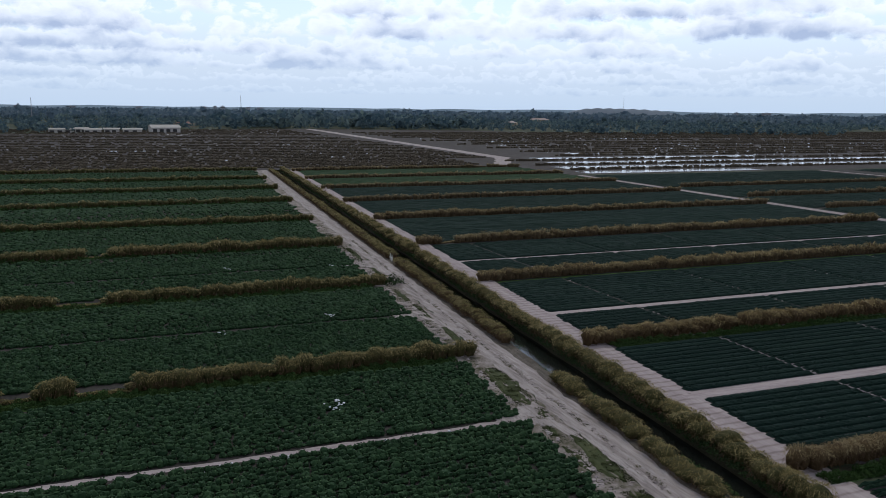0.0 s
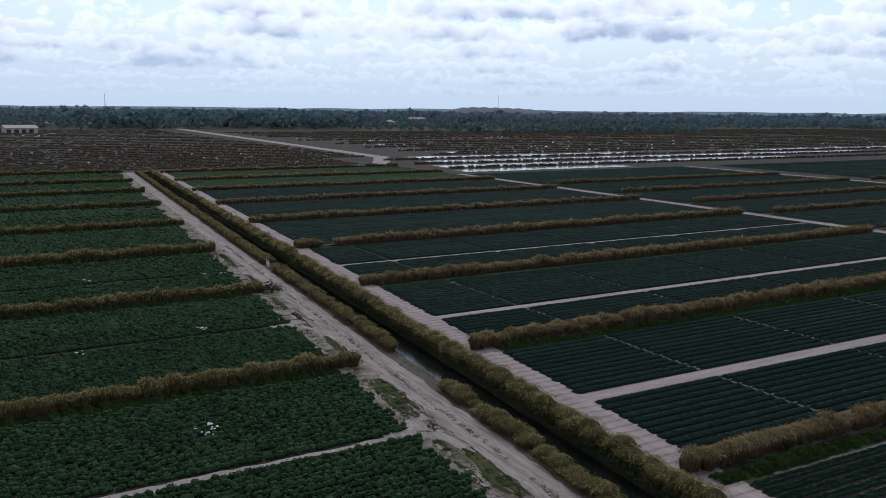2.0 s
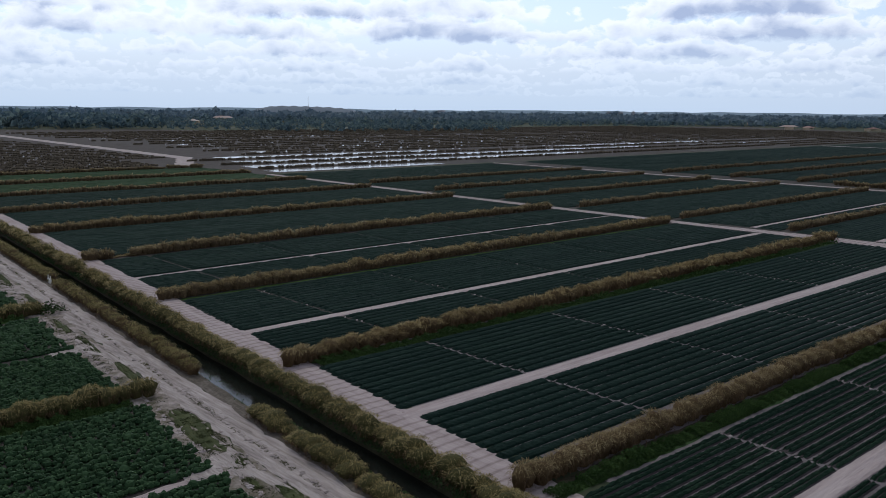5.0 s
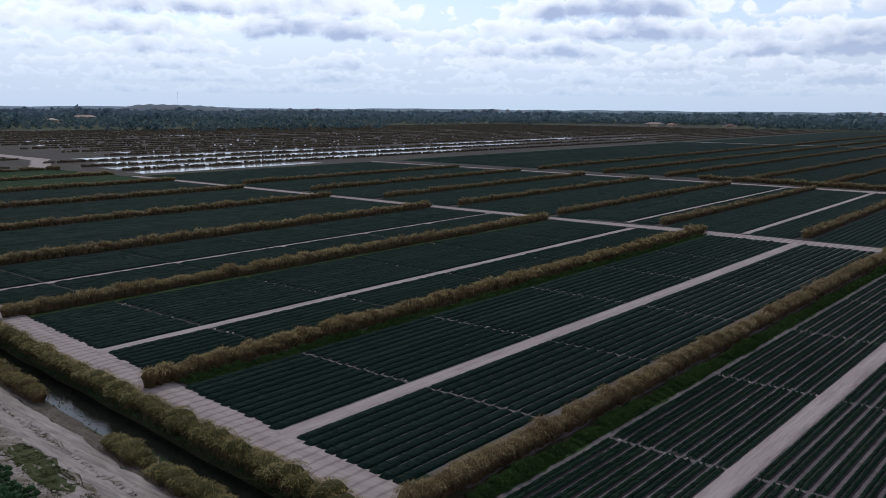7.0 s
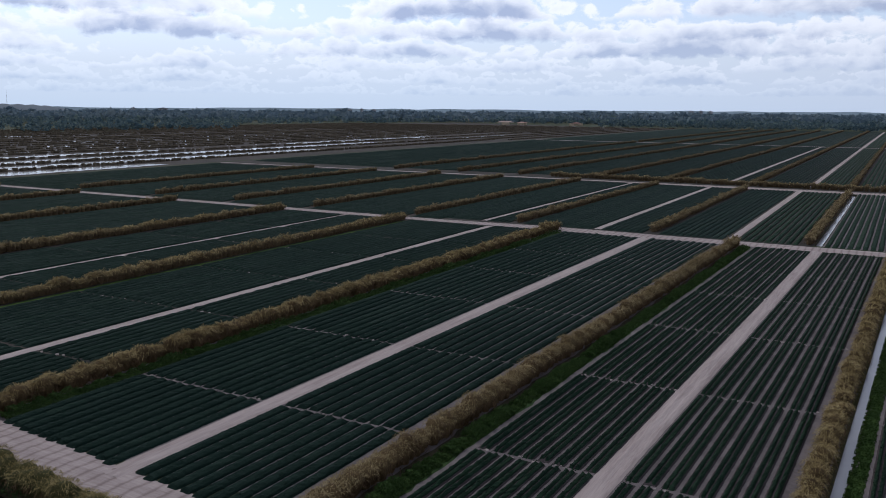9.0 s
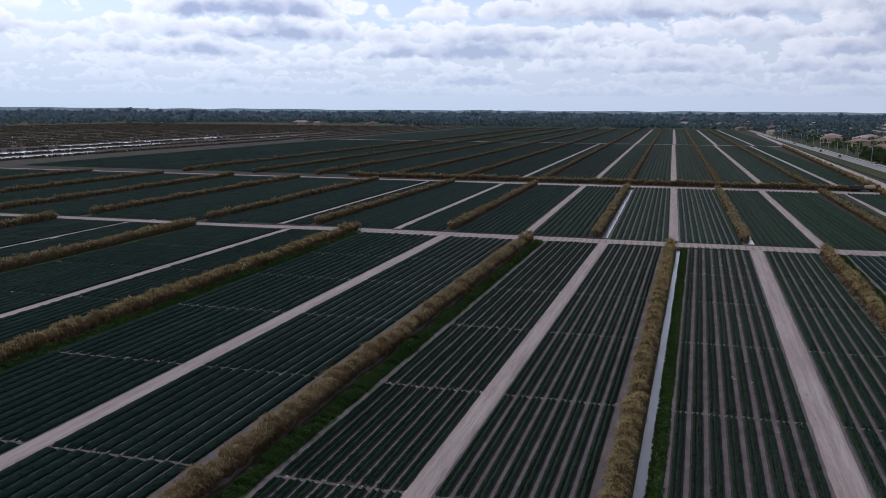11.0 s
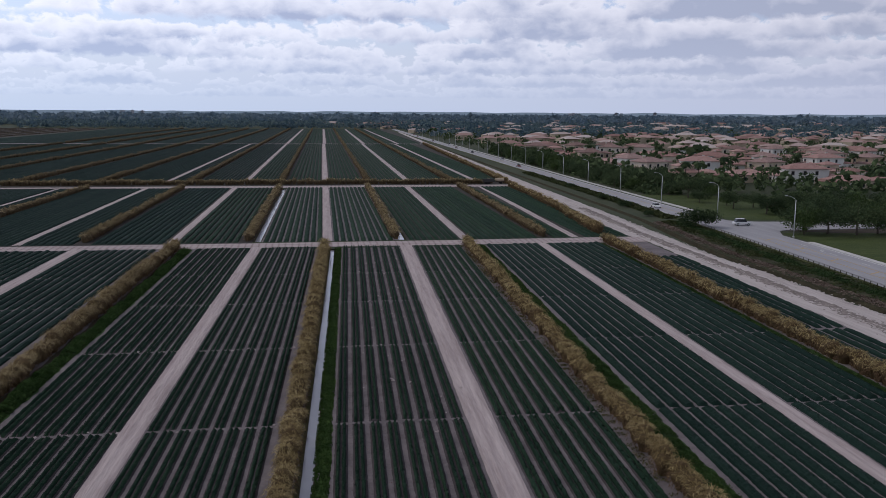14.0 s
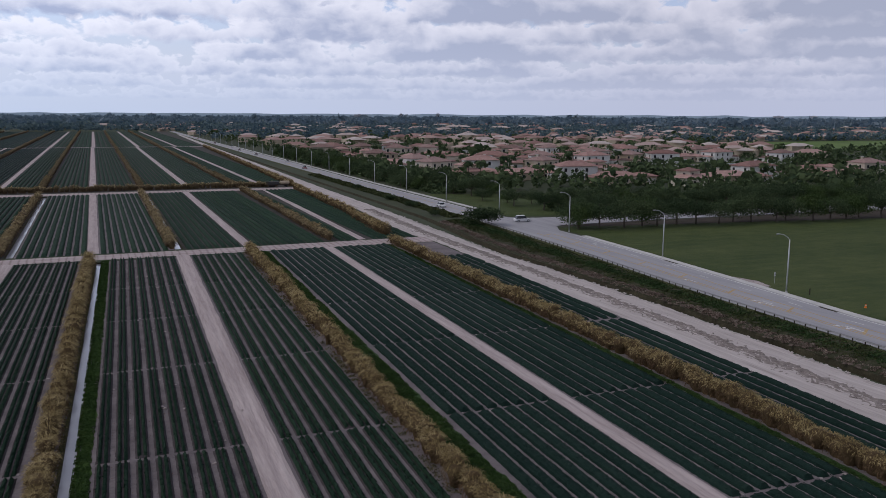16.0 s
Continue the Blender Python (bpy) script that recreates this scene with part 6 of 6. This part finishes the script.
for x, y, kind, turn in lots:
    m = pose(x, y, 0.05, 0, 0, turn)
    if kind in placed:
        copy_thing(kinds[kind], m)
    else:
        placed[kind] = True
        kinds[kind].matrix_world = m
for kind, k in enumerate(kinds):
    if kind not in placed:
        k.matrix_world = pose(600 + kind * 40, 1150, 0.05)

lots = lots + far_lots
palms = [palm_kind(521, 8.5), palm_kind(522, 7.0)]
for k in range(46):
    l = lots[int(r6.integers(0, min(len(lots), 60)))]
    a1 = r6.uniform(0, 6.28)
    copy_thing(palms[k % 2], pose(l[0] + math.cos(a1) * 16, l[1] + math.sin(a1) * 12, 0, 0, 0, r6.uniform(0, 360)))
palms[0].matrix_world = pose(225, 322, 0)
palms[1].matrix_world = pose(300, 330, 0)
# trees between the houses
for k in range(110):
    l = lots[int(r6.integers(0, min(len(near_lots), 110)))]
    a1, d = r6.uniform(0, 6.28), r6.uniform(15, 21)
    x, y = l[0] + math.cos(a1) * d, l[1] + math.sin(a1) * d
    if x < between(1, y) + 12 or any(math.hypot(x - q[0], y - q[1]) < 13.5 for q in lots):
        continue
    s = r6.uniform(0.45, 0.75)
    t = copy_thing(oaks[int(r6.integers(0, 4))], pose(x, y, 0.02, 0, 0, r6.uniform(0, 360)))
    t.scale = (s, s, s)
weeds("shrubbery", "dense dark shrubs under the trees", [(134, 241), (160, 232), (340, 222)], 12.0, 1.8, 60, M["leaves"], 531, reach=900, leaf=0.5, category="shrub", patchy=0.2)
weeds("shrubbery", "dense dark shrubs under the trees", [(140, 254), (340, 242)], 12.0, 2.2, 90, M["leaves"], 532, reach=900, leaf=0.6, category="shrub", patchy=0.1)
weeds("shrubbery", "dense dark shrubs beside the road", [(between(1, y) + 14, y) for y in np.arange(300, 640, 20)], 14.0, 3.5, 60, M["leaves"], 533, reach=900, leaf=0.55, category="shrub", patchy=0.1)
pond = sheet("pond", [(262, 398), (300, 404), (350, 414), (395, 424), (395, 434), (345, 426), (300, 416), (262, 408)], M["pool"], 0.07, "pale grey pond between the houses", "water")
sheet("lawn", [(250, 384), (400, 408), (405, 446), (250, 418)], M["lawn"], 0.05, "green grass round the pond", "lawn")
M["fairway"] = material("bright_fairway", [(0.07, 0.12, 0.03), (0.11, 0.17, 0.05), (0.15, 0.21, 0.07)], 0.02, fine=0.3)
sheet("golf_course", [(560, 560), (760, 540), (900, 760), (640, 760)], M["fairway"], 0.06, "bright green golf course beyond the houses", "lawn")


# ---------------------------------------------------------------- woods and town far off
def in_fields(x, y):
    if y < 1440 and y > -260 and -395 < x < np.interp(y, [p[1] for p in ROAD_R], [p[0] for p in ROAD_R]) + 10:
        return True
    if x <= -330 and y < 1700:
        edge = np.interp(y, [-700, -110, 200, 480, 600, 900, 1140, 1700], [-1000, -960, -1190, -1100, -880, -840, -1030, -900])
        return x > edge and not (y > 1450 and x > -490)
    return False


def far_trees(name, label, n, r0, r1, h0, h1, seed, cards, low, high, mat):
    """Woodland from r0 to r1 metres off: crowns of a few leaf clumps each, nearer ones smaller and denser."""
    r = np.random.default_rng(seed)
    head = np.radians(r.uniform(low, high, n))
    rad = np.exp(r.uniform(math.log(r0), math.log(r1), n))
    x, y = -np.sin(head) * rad, np.cos(head) * rad
    keep = np.array([not in_fields(px, py) for px, py in zip(x, y)])
    if lots:
        lx = np.array([(l[0], l[1]) for l in lots])
        keep &= np.array([np.min(np.hypot(lx[:, 0] - px, lx[:, 1] - py)) > 15 for px, py in zip(x, y)])
    keep &= ~((x > 100) & (x < 420) & (y < 240)) & ~((x > 555) & (x < 880) & (y > 545) & (y < 755)) & ~((x > 118) & (x < 330) & (y > 196) & (y < 228)) & ~((x > 250) & (x < 400) & (y > 384) & (y < 440))
    x, y, rad = x[keep], y[keep], rad[keep]
    m = len(x)
    grow = np.clip(rad / 1500.0, 1.0, 2.2)
    tall = r.uniform(h0, h1, m) * np.where(r.random(m) < 0.06, 1.35, 1.0)
    wide = tall * r.uniform(0.55, 1.0, m) * grow
    i = np.repeat(np.arange(m), cards)
    d = r.normal(size=(m * cards, 3))
    d /= np.linalg.norm(d, axis=1)[:, None]
    c = np.stack([x[i] + d[:, 0] * wide[i] * 0.5, y[i] + d[:, 1] * wide[i] * 0.5, tall[i] * (0.55 + 0.38 * d[:, 2])], 1)
    v, f = leaf_quads(r, c, wide[i] * 0.62 * (16.0 / cards) ** 0.5, 0.8)
    v[:, 2] = np.maximum(v[:, 2], 0.0)
    ob = part_np(name, v, f, mat)
    return tagged(ob, label, "trees", kind="stuff")


far_trees("woodland", "dark belts of trees beyond the fields", 6500, 800, 2600, 6, 12, 601, 22, 0, 112, M["leaves_far_haze"])
far_trees("woodland", "distant woodland tinted blue-grey for haze, reaching the horizon", 7500, 1900, 4900, 9, 17, 602, 9, -62, 112, M["leaves_farthest_haze"])
far_trees("garden_trees", "dark green garden trees between the far houses", 3600, 330, 1250, 3.5, 7.5, 603, 22, -66, -5, M["leaves"])
far_trees("woodland", "trees tinted blue-green for haze, reaching out beyond the houses", 8000, 1000, 2700, 5, 9, 606, 20, -66, -5, M["leaves_far_haze"])
far_trees("woodland", "dark trees beyond the far end of the fields", 2600, 1300, 2600, 7, 12, 604, 20, -12, 30, M["leaves_far_haze"])
tall_pines = far_trees("tall_pines", "stand of tall dark pines beyond the fallow land", 260, 1150, 1500, 16, 22, 605, 16, 66, 84, M["leaves_far_haze"])

# far roofs scattered through the trees, each a small house
M["far_roof"] = material("pale_far_roof", [(0.26, 0.155, 0.135), (0.37, 0.25, 0.22), (0.50, 0.43, 0.40)], 0.01, island=1.4)
far_walls, far_roofs = bmesh.new(), bmesh.new()
r7 = np.random.default_rng(41)


def far_house(x, y, s, long=1.0, high=1.0):
    """Wall block and hip roof of one distant house."""
    for b, build in ((far_walls, lambda q: box(q, -8 * long, 8 * long, -6, 6, 0, 4.6 * high)), (far_roofs, lambda q: hip_roof(q, -8 * long, 8 * long, -6, 6, 4.6 * high, 2.3))):
        n = len(b.verts)
        build(b)
        b.verts.ensure_lookup_table()
        m = pose(x, y, 0, 0, 0, float(r7.uniform(0, 360))) @ Matrix.Diagonal((s, s, s, 1))
        bmesh.ops.transform(b, matrix=m, verts=b.verts[n:])


for l in far_lots:
    far_house(l[0], l[1], r7.uniform(0.75, 1.05), r7.uniform(1.0, 1.4), r7.uniform(0.8, 1.4))
done = 0
while done < 420:
    hd, rad = radians(r7.uniform(-60, -4)), math.exp(r7.uniform(math.log(1150), math.log(3600)))
    x, y = -math.sin(hd) * rad, math.cos(hd) * rad
    done += 1
    if not in_fields(x, y):
        far_house(x, y, r7.uniform(0.7, 1.2), r7.uniform(1, 2.6), r7.uniform(0.9, 1.5))
for x, y, s in ((-1290, 95, 1.2), (-1500, 520, 1.6), (-1420, 700, 1.4), (-1680, 900, 1.8), (-690, 1500, 1.2), (-660, 1512, 1.0), (-560, 1540, 1.0), (-1750, 300, 2.0), (-1720, 340, 1.8), (-60, 1700, 1.3), (20, 1690, 1.5), (90, 1680, 1.4), (60, 1620, 1.1), (-900, 1760, 1.2)):
    far_house(x, y, s, 1.6)
tagged(part("far_house_walls", far_walls, M["stucco"]), "pale walls of distant houses among trees", "houses", kind="stuff")
tagged(part("far_house_roofs", far_roofs, M["far_roof"]), "pinkish and pale roofs of distant houses", "houses", kind="stuff")

M["metal_roof"] = material("pale_metal_roof", [(0.40, 0.37, 0.33), (0.50, 0.47, 0.43), (0.58, 0.55, 0.52)], 0.1, fine=1.0, rough=0.6)
M["shade"] = material("dark_bay_shade_and_cover", [(0.05, 0.05, 0.05), (0.09, 0.09, 0.088)], 0.2)


def shed(label, x, y, turn, w, d, h, rise):
    """A farm shed: gabled metal roof over walls, with dark panels for the shade in open bays."""
    s = thing("farm_shed", label, "shed", "farm sheds")
    b = bmesh.new()
    box(b, -w / 2, w / 2, -d / 2, d / 2, 0, h)
    part("wall", b, M["trim"], s)
    b = bmesh.new()
    q = [b.verts.new(p) for p in ((-w / 2 - 1, -d / 2 - 1, h), (w / 2 + 1, -d / 2 - 1, h), (w / 2 + 1, 0, h + rise), (-w / 2 - 1, 0, h + rise), (-w / 2 - 1, d / 2 + 1, h), (w / 2 + 1, d / 2 + 1, h))]
    b.faces.new((q[0], q[1], q[2], q[3])), b.faces.new((q[3], q[2], q[5], q[4])), b.faces.new((q[0], q[3], q[4])), b.faces.new((q[1], q[5], q[2])), b.faces.new((q[0], q[4], q[5], q[1]))
    part("roof", b, M["metal_roof"], s)
    # bays are closed panels; their inner shade is only a dark colour
    for k in range(max(1, int(w // 7))):
        b = bmesh.new()
        x0 = -w / 2 + 1 + k * (w - 2) / max(1, int(w // 7))
        box(b, x0, x0 + 4.5, -d / 2 - 0.15, -d / 2 + 0.05, 0, h * 0.72)
        part("bay", b, M["shade"], s, "dark panel for the shade inside an open bay")
    s.matrix_world = pose(x, y, 0, 0, 0, turn)
    return s


shed("large pale metal farm shed beside the fallow land", -1030, 50, 97, 32, 24, 5.5, 3.2)
for x, y, w in ((-1010, -60, 26), (-1006, -28, 18), (-1020, -8, 16), (-1012, 14, 20), (-1040, -40, 14)):
    shed("small pale farm building beside the sheds", x, y, 92, w, 10, 3.6, 1.6)
sheet("farm_yard", [(-975, 56), (-930, 44), (-930, 47), (-975, 66)], M["concrete"], 0.05, "pale concrete farm drive", "pavement")
sheet("farm_yard", [(-1000, 78), (-905, 54), (-905, 58), (-1000, 84)], M["concrete"], 0.05, "pale concrete farm drive", "pavement")


def mast(label, x, y, tall, width):
    """A lattice mast of three legs and cross bars."""
    m = thing("radio_mast", label, "mast")
    legs = [(math.cos(k * 2.094) * width, math.sin(k * 2.094) * width) for k in range(3)]
    for k in range(3):
        b = bmesh.new()
        rod(b, [(legs[k][0], legs[k][1], 0), (legs[k][0] * 0.4, legs[k][1] * 0.4, tall)], [0.22, 0.16], 5)
        part("leg", b, M["rail_steel"], m)
    for j in range(12):
        z = tall * (j + 0.5) / 12
        s = 1 - 0.6 * z / tall
        b = bmesh.new()
        for k in range(3):
            p, q = legs[k], legs[(k + 1) % 3]
            rod(b, [(p[0] * s, p[1] * s, z - tall / 26), (q[0] * s, q[1] * s, z + tall / 26)], [0.09, 0.09], 4)
        part("brace", b, M["rail_steel"], m)
    m.matrix_world = pose(x, y, 0)


mast("tall grey lattice radio mast above the trees", -2430, 350, 62, 1.6)
mast("tall thin mast on the distant mound", -3560, 2390, 102, 1.4)
mast("thin mast above the trees", -1900, -150, 44, 0.8)
hill = bmesh.new()
cols, rows2 = 41, 7
gv = []
for i in range(cols):
    row = []
    for j in range(rows2):
        u, w = i / (cols - 1) * 2 - 1, j / (rows2 - 1) * 2 - 1
        z = 41 * max(0, 1 - abs(u) ** 4) ** 1.2 * max(0, 1 - w * w) * (1 - 0.18 * (u + 0.2) + 0.05 * math.sin(i * 1.7))
        row.append(hill.verts.new((u * 320, w * 150, z)))
    gv.append(row)
for i in range(cols - 1):
    for j in range(rows2 - 1):
        hill.faces.new((gv[i][j], gv[i + 1][j], gv[i + 1][j + 1], gv[i][j + 1]))
# blue-grey of the mound is distance haze put into its colour
mound = part("mound", hill, material("haze_blue_mound", [(0.15, 0.19, 0.23), (0.20, 0.24, 0.28)], 0.01, fine=0.1), smooth=True)
mound.matrix_world = pose(-3640, 2440, 0, 0, 0, 55)
tagged(mound, "long mound on the horizon, coloured haze blue", "hill", kind="structure")

# wall tone lightened and blued to carry the haze over that distance
M["far_wall"] = material("haze_paled_building", [(0.42, 0.44, 0.48), (0.55, 0.57, 0.60)], 0.02, piece=0.8)
b = bmesh.new()
box(b, -14, 14, -10, 10, 0, 42)
box(b, -4, 4, -4, 4, 42, 46)
block = thing("office_tower", "tower block paled for haze, far off on the horizon", "building", "towers on the horizon")
part("wall", b, M["far_wall"], block)
for k in range(5):
    b = bmesh.new()
    box(b, -14.2, 14.2, -10.2, 10.2, 5 + k * 7.6, 8 + k * 7.6)
    part("window", b, M["glass"], block, "dark band of windows")
block.matrix_world = pose(-4450, 560, -12)
for hd, rad, sx, sz in ((84, 4500, 1.2, 1.1), (83.3, 4520, 0.8, 1.2), (81.2, 4600, 1.0, 1.05), (80.4, 4600, 1.6, 1.0), (92, 4300, 2, 0.95), (95, 4200, 1.0, 1.05), (88, 4500, 1.5, 1.0), (49, 4700, 1.0, 1.05), (47.2, 4700, 2.2, 1.0),
                        (36, 4700, 1, 1.1), (35.2, 4700, 1.2, 1.0), (34.4, 4700, 0.8, 1.15), (33.6, 4700, 1.2, 1.0), (12.6, 4700, 1.2, 1.12), (12.0, 4700, 0.8, 1.2), (11.4, 4700, 1.0, 1.1), (-16.8, 4500, 2.4, 1.05), (-19.6, 4600, 0.7, 1.25), (-22.1, 4600, 0.8, 1.35), (-3.5, 4500, 2, 1.0), (-44, 4500, 2.4, 1.1), (-46, 4500, 1.6, 1.15)):
    t = copy_thing(block, pose(-math.sin(radians(hd)) * rad, math.cos(radians(hd)) * rad, 0, 0, 0, hd))
    t.scale = (sx * 0.75, 0.75, 0.42 + 0.5 * (sz - 0.6))


# ---------------------------------------------------------------- fallow land with broken cane rows and pools
def broken_row(x, y0, y1, seed, gap, height=2.1, drift=0.0):
    """A row of separate brown cane stools with gaps between them."""
    r = np.random.default_rng(seed)
    pile, y = Pile(), y0
    far = near(x, (y0 + y1) / 2)
    big = 1.0 if far < 650 else 1.7
    while y < y1:
        n = r.uniform(0.7, 2.0) * big
        if r.random() > gap:
            h, w = height * r.uniform(0.75, 1.2), r.uniform(0.6, 1.0)
            cx = x + drift * (y - y0) + r.normal(0, 0.25)
            v = np.array([(-w, 0.0, 0), (w, 0, 0), (w, n * 0.86, 0), (-w, n * 0.86, 0), (-w * 0.85, -0.1, h * 0.8), (w * 0.85, -0.1, h * 0.8), (w * 0.85, n * 0.9, h * 0.85), (-w * 0.85, n * 0.9, h * 0.85),
                          (0, n * 0.1, h), (0, n * 0.75, h * 1.04)]) + r.normal(0, 0.13, (10, 3))
            v[:, 0] += cx
            v[:, 1] += y
            v[:4, 2] = 0
            pile.add(v, np.array([(0, 1, 5, 4), (1, 2, 6, 5), (2, 3, 7, 6), (3, 0, 4, 7), (5, 6, 9, 8), (7, 4, 8, 9)]))
            pile.add(v, np.array([(4, 5, 8), (6, 7, 9)]))
            m = 10
            base = np.stack([cx + r.normal(0, w * 0.6, m), y + r.uniform(0, n, m), np.full(m, h * 0.55)], 1)
            pile.add(*blades(r, base, r.uniform(0.5, 0.9, m) * h * 0.6, r.uniform(0.2, 0.8, m), r.uniform(0, 6.28, m), np.full(m, 0.3 * big)))
        y += n
    ob = thing("cane_row", "broken row of dry brown cane on fallow land", "hedge", "broken cane rows")
    pile.make("body", M["cane_fallow"], ob)
    return ob


M["cane_fallow"] = material("grey_brown_cane", [(0.060, 0.050, 0.036), (0.105, 0.087, 0.062), (0.16, 0.134, 0.098)], 0.05, fine=1.0, island=0.45)
seed = 700
for x in (-414, -425, -436, -448, -462, -476, -492, -508, -526, -545, -566, -588, -612, -638, -664, -694, -724, -758, -794, -834, -874, -916, -960, -1000, -1040, -1080, -1120):
    broken_row(x, -330, 178 if x > -470 else 210, seed, 0.10, height=0.95)
    seed += 1
for x in (-508, -562, -626, -690, -700, -785, -806, -855, -905, -958):
    broken_row(x, 300, 1000, seed, 0.12, height=1.1)
    seed += 1
for x in (-362, -398, -437, -482, -534, -592, -660, -740, -830, -880, -930, -985):
    broken_row(x, 206 if x > -470 else 266, 1000 if x < -420 else 760, seed, 0.26 if -480 < x else 0.2, height=1.35)
    seed += 1
for x in np.arange(-346, -1010, -26):
    broken_row(x, 1000 if x < -420 else 760, 1430, seed, 0.05, height=1.2)
    seed += 1
rp = np.random.default_rng(9)
for k, (x, y0, y1, w) in enumerate(((-347, 204, 318, 15), (-380, 210, 500, 17), (-417, 226, 640, 17), (-458, 236, 420, 15), (-458, 560, 800, 13), (-506, 290, 380, 16), (-512, 420, 520, 14), (-560, 400, 470, 18), (-562, 520, 640, 16),
                                    (-622, 470, 560, 18), (-630, 640, 760, 18), (-700, 560, 680, 18), (-690, 760, 900, 16), (-780, 480, 560, 20), (-640, 300, 350, 14), (-720, 330, 400, 14), (-505, 700, 860, 14), (-412, 700, 900, 10),
                                    (-448, -40, -10, 6), (-476, 20, 60, 6), (-508, -120, -70, 7), (-545, 90, 130, 7), (-590, -20, 40, 8))):
    r = np.random.default_rng(800 + k)
    ys = np.arange(y0, y1, 5.0)
    wl = x - w / 2 + wobble(r, ys, (14, 37), 0.9)
    wr = x + w / 2 + wobble(r, ys, (11, 41), 0.9)
    n = len(ys)
    i = np.arange(n - 1)
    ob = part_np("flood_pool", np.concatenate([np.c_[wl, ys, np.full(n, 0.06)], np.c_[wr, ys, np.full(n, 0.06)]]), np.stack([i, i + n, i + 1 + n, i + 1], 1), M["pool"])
    tagged(ob, "pale standing water between brown cane rows", "water", kind="structure")

# rim of the land where it meets the sky: painted haze blue, faintly glowing
b = bmesh.new()
rim_n = 120
r8 = np.random.default_rng(3)
rim_rows = []
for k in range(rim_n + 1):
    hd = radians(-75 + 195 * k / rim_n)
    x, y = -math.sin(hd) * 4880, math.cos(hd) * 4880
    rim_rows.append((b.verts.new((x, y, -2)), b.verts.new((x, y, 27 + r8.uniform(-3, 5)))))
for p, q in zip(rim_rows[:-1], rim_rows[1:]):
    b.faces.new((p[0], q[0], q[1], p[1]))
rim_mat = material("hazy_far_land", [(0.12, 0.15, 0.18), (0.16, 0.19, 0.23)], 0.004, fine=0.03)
# emission stands for the light scattered in the haze
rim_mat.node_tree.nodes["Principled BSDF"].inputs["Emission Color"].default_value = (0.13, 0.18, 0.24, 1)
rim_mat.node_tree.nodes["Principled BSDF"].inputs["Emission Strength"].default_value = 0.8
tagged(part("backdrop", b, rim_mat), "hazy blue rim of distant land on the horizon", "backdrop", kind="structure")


# white lumps painted as glints of water and pale stakes along the fallow rows
for k, x in enumerate((-420, -442, -470, -500, -536, -578, -626, -680)):
    clods("pale_scraps", "white lumps for posts and water glints among the fallow rows", [(x, -200), (x, 175)], 2.0, 0.42, 0.07, M["plastic"], 720 + k)
for k, x in enumerate((-470, -520, -575, -640, -710, -790)):
    clods("pale_scraps", "white lumps for posts and water glints among the flooded rows", [(x, 280), (x, 800)], 3.0, 0.5, 0.06, M["plastic"], 730 + k)


def farm_trailer():
    """A long flat farm trailer: dark bed on wheels with a pale tank at one end."""
    t = thing("farm_trailer", "long dark farm trailer with a pale tank beside the track", "trailer")
    b = bmesh.new()
    box(b, -4.6, 4.6, -1.1, 1.1, 0.8, 1.05)
    box(b, -4.6, -4.4, -1.1, 1.1, 1.05, 2.3)
    part("bed", b, M["timber"], t)
    b = bmesh.new()
    box(b, -4.2, 0.1, -1.0, 1.0, 1.06, 2.2)
    part("load", b, M["shade"], t, "dark green covered load")
    b = bmesh.new()
    rod(b, [(0.6, 0, 1.75), (0.75, 0, 1.75), (4.2, 0, 1.75), (4.4, 0, 1.75)], [0.45, 0.72, 0.72, 0.45], 14)
    part("tank", b, M["stucco"], t, "cream plastic tank")
    for x in (-3.2, -2.1, 3.0):
        for y in (-1.0, 1.0):
            b = bmesh.new()
            rod(b, [(x, y - 0.14, 0.45), (x, y + 0.14, 0.45)], [0.45, 0.45], 12)
            part("wheel", b, M["rubber"], t)
    return t


farm_trailer().matrix_world = pose(70.5, 349.2, 0.08, 0, 0, 2)
# pump head of the culvert at the canal crossing
culvert = thing("culvert_marker", "white concrete headwall with two posts at the canal crossing", "culvert")
b = bmesh.new()
box(b, -0.9, 0.9, -0.15, 0.15, 0, 0.7)
part("wall", b, M["stucco_white"], culvert)
for x in (-0.75, 0.75):
    b = bmesh.new()
    rod(b, [(x, 0, 0.7), (x, 0, 1.35)], [0.1, 0.08], 8)
    part("post", b, M["stucco_white"], culvert)
culvert.matrix_world = pose(-143.0, canal_y(-143) - 3.6, 0.02, 0, 0, -5)
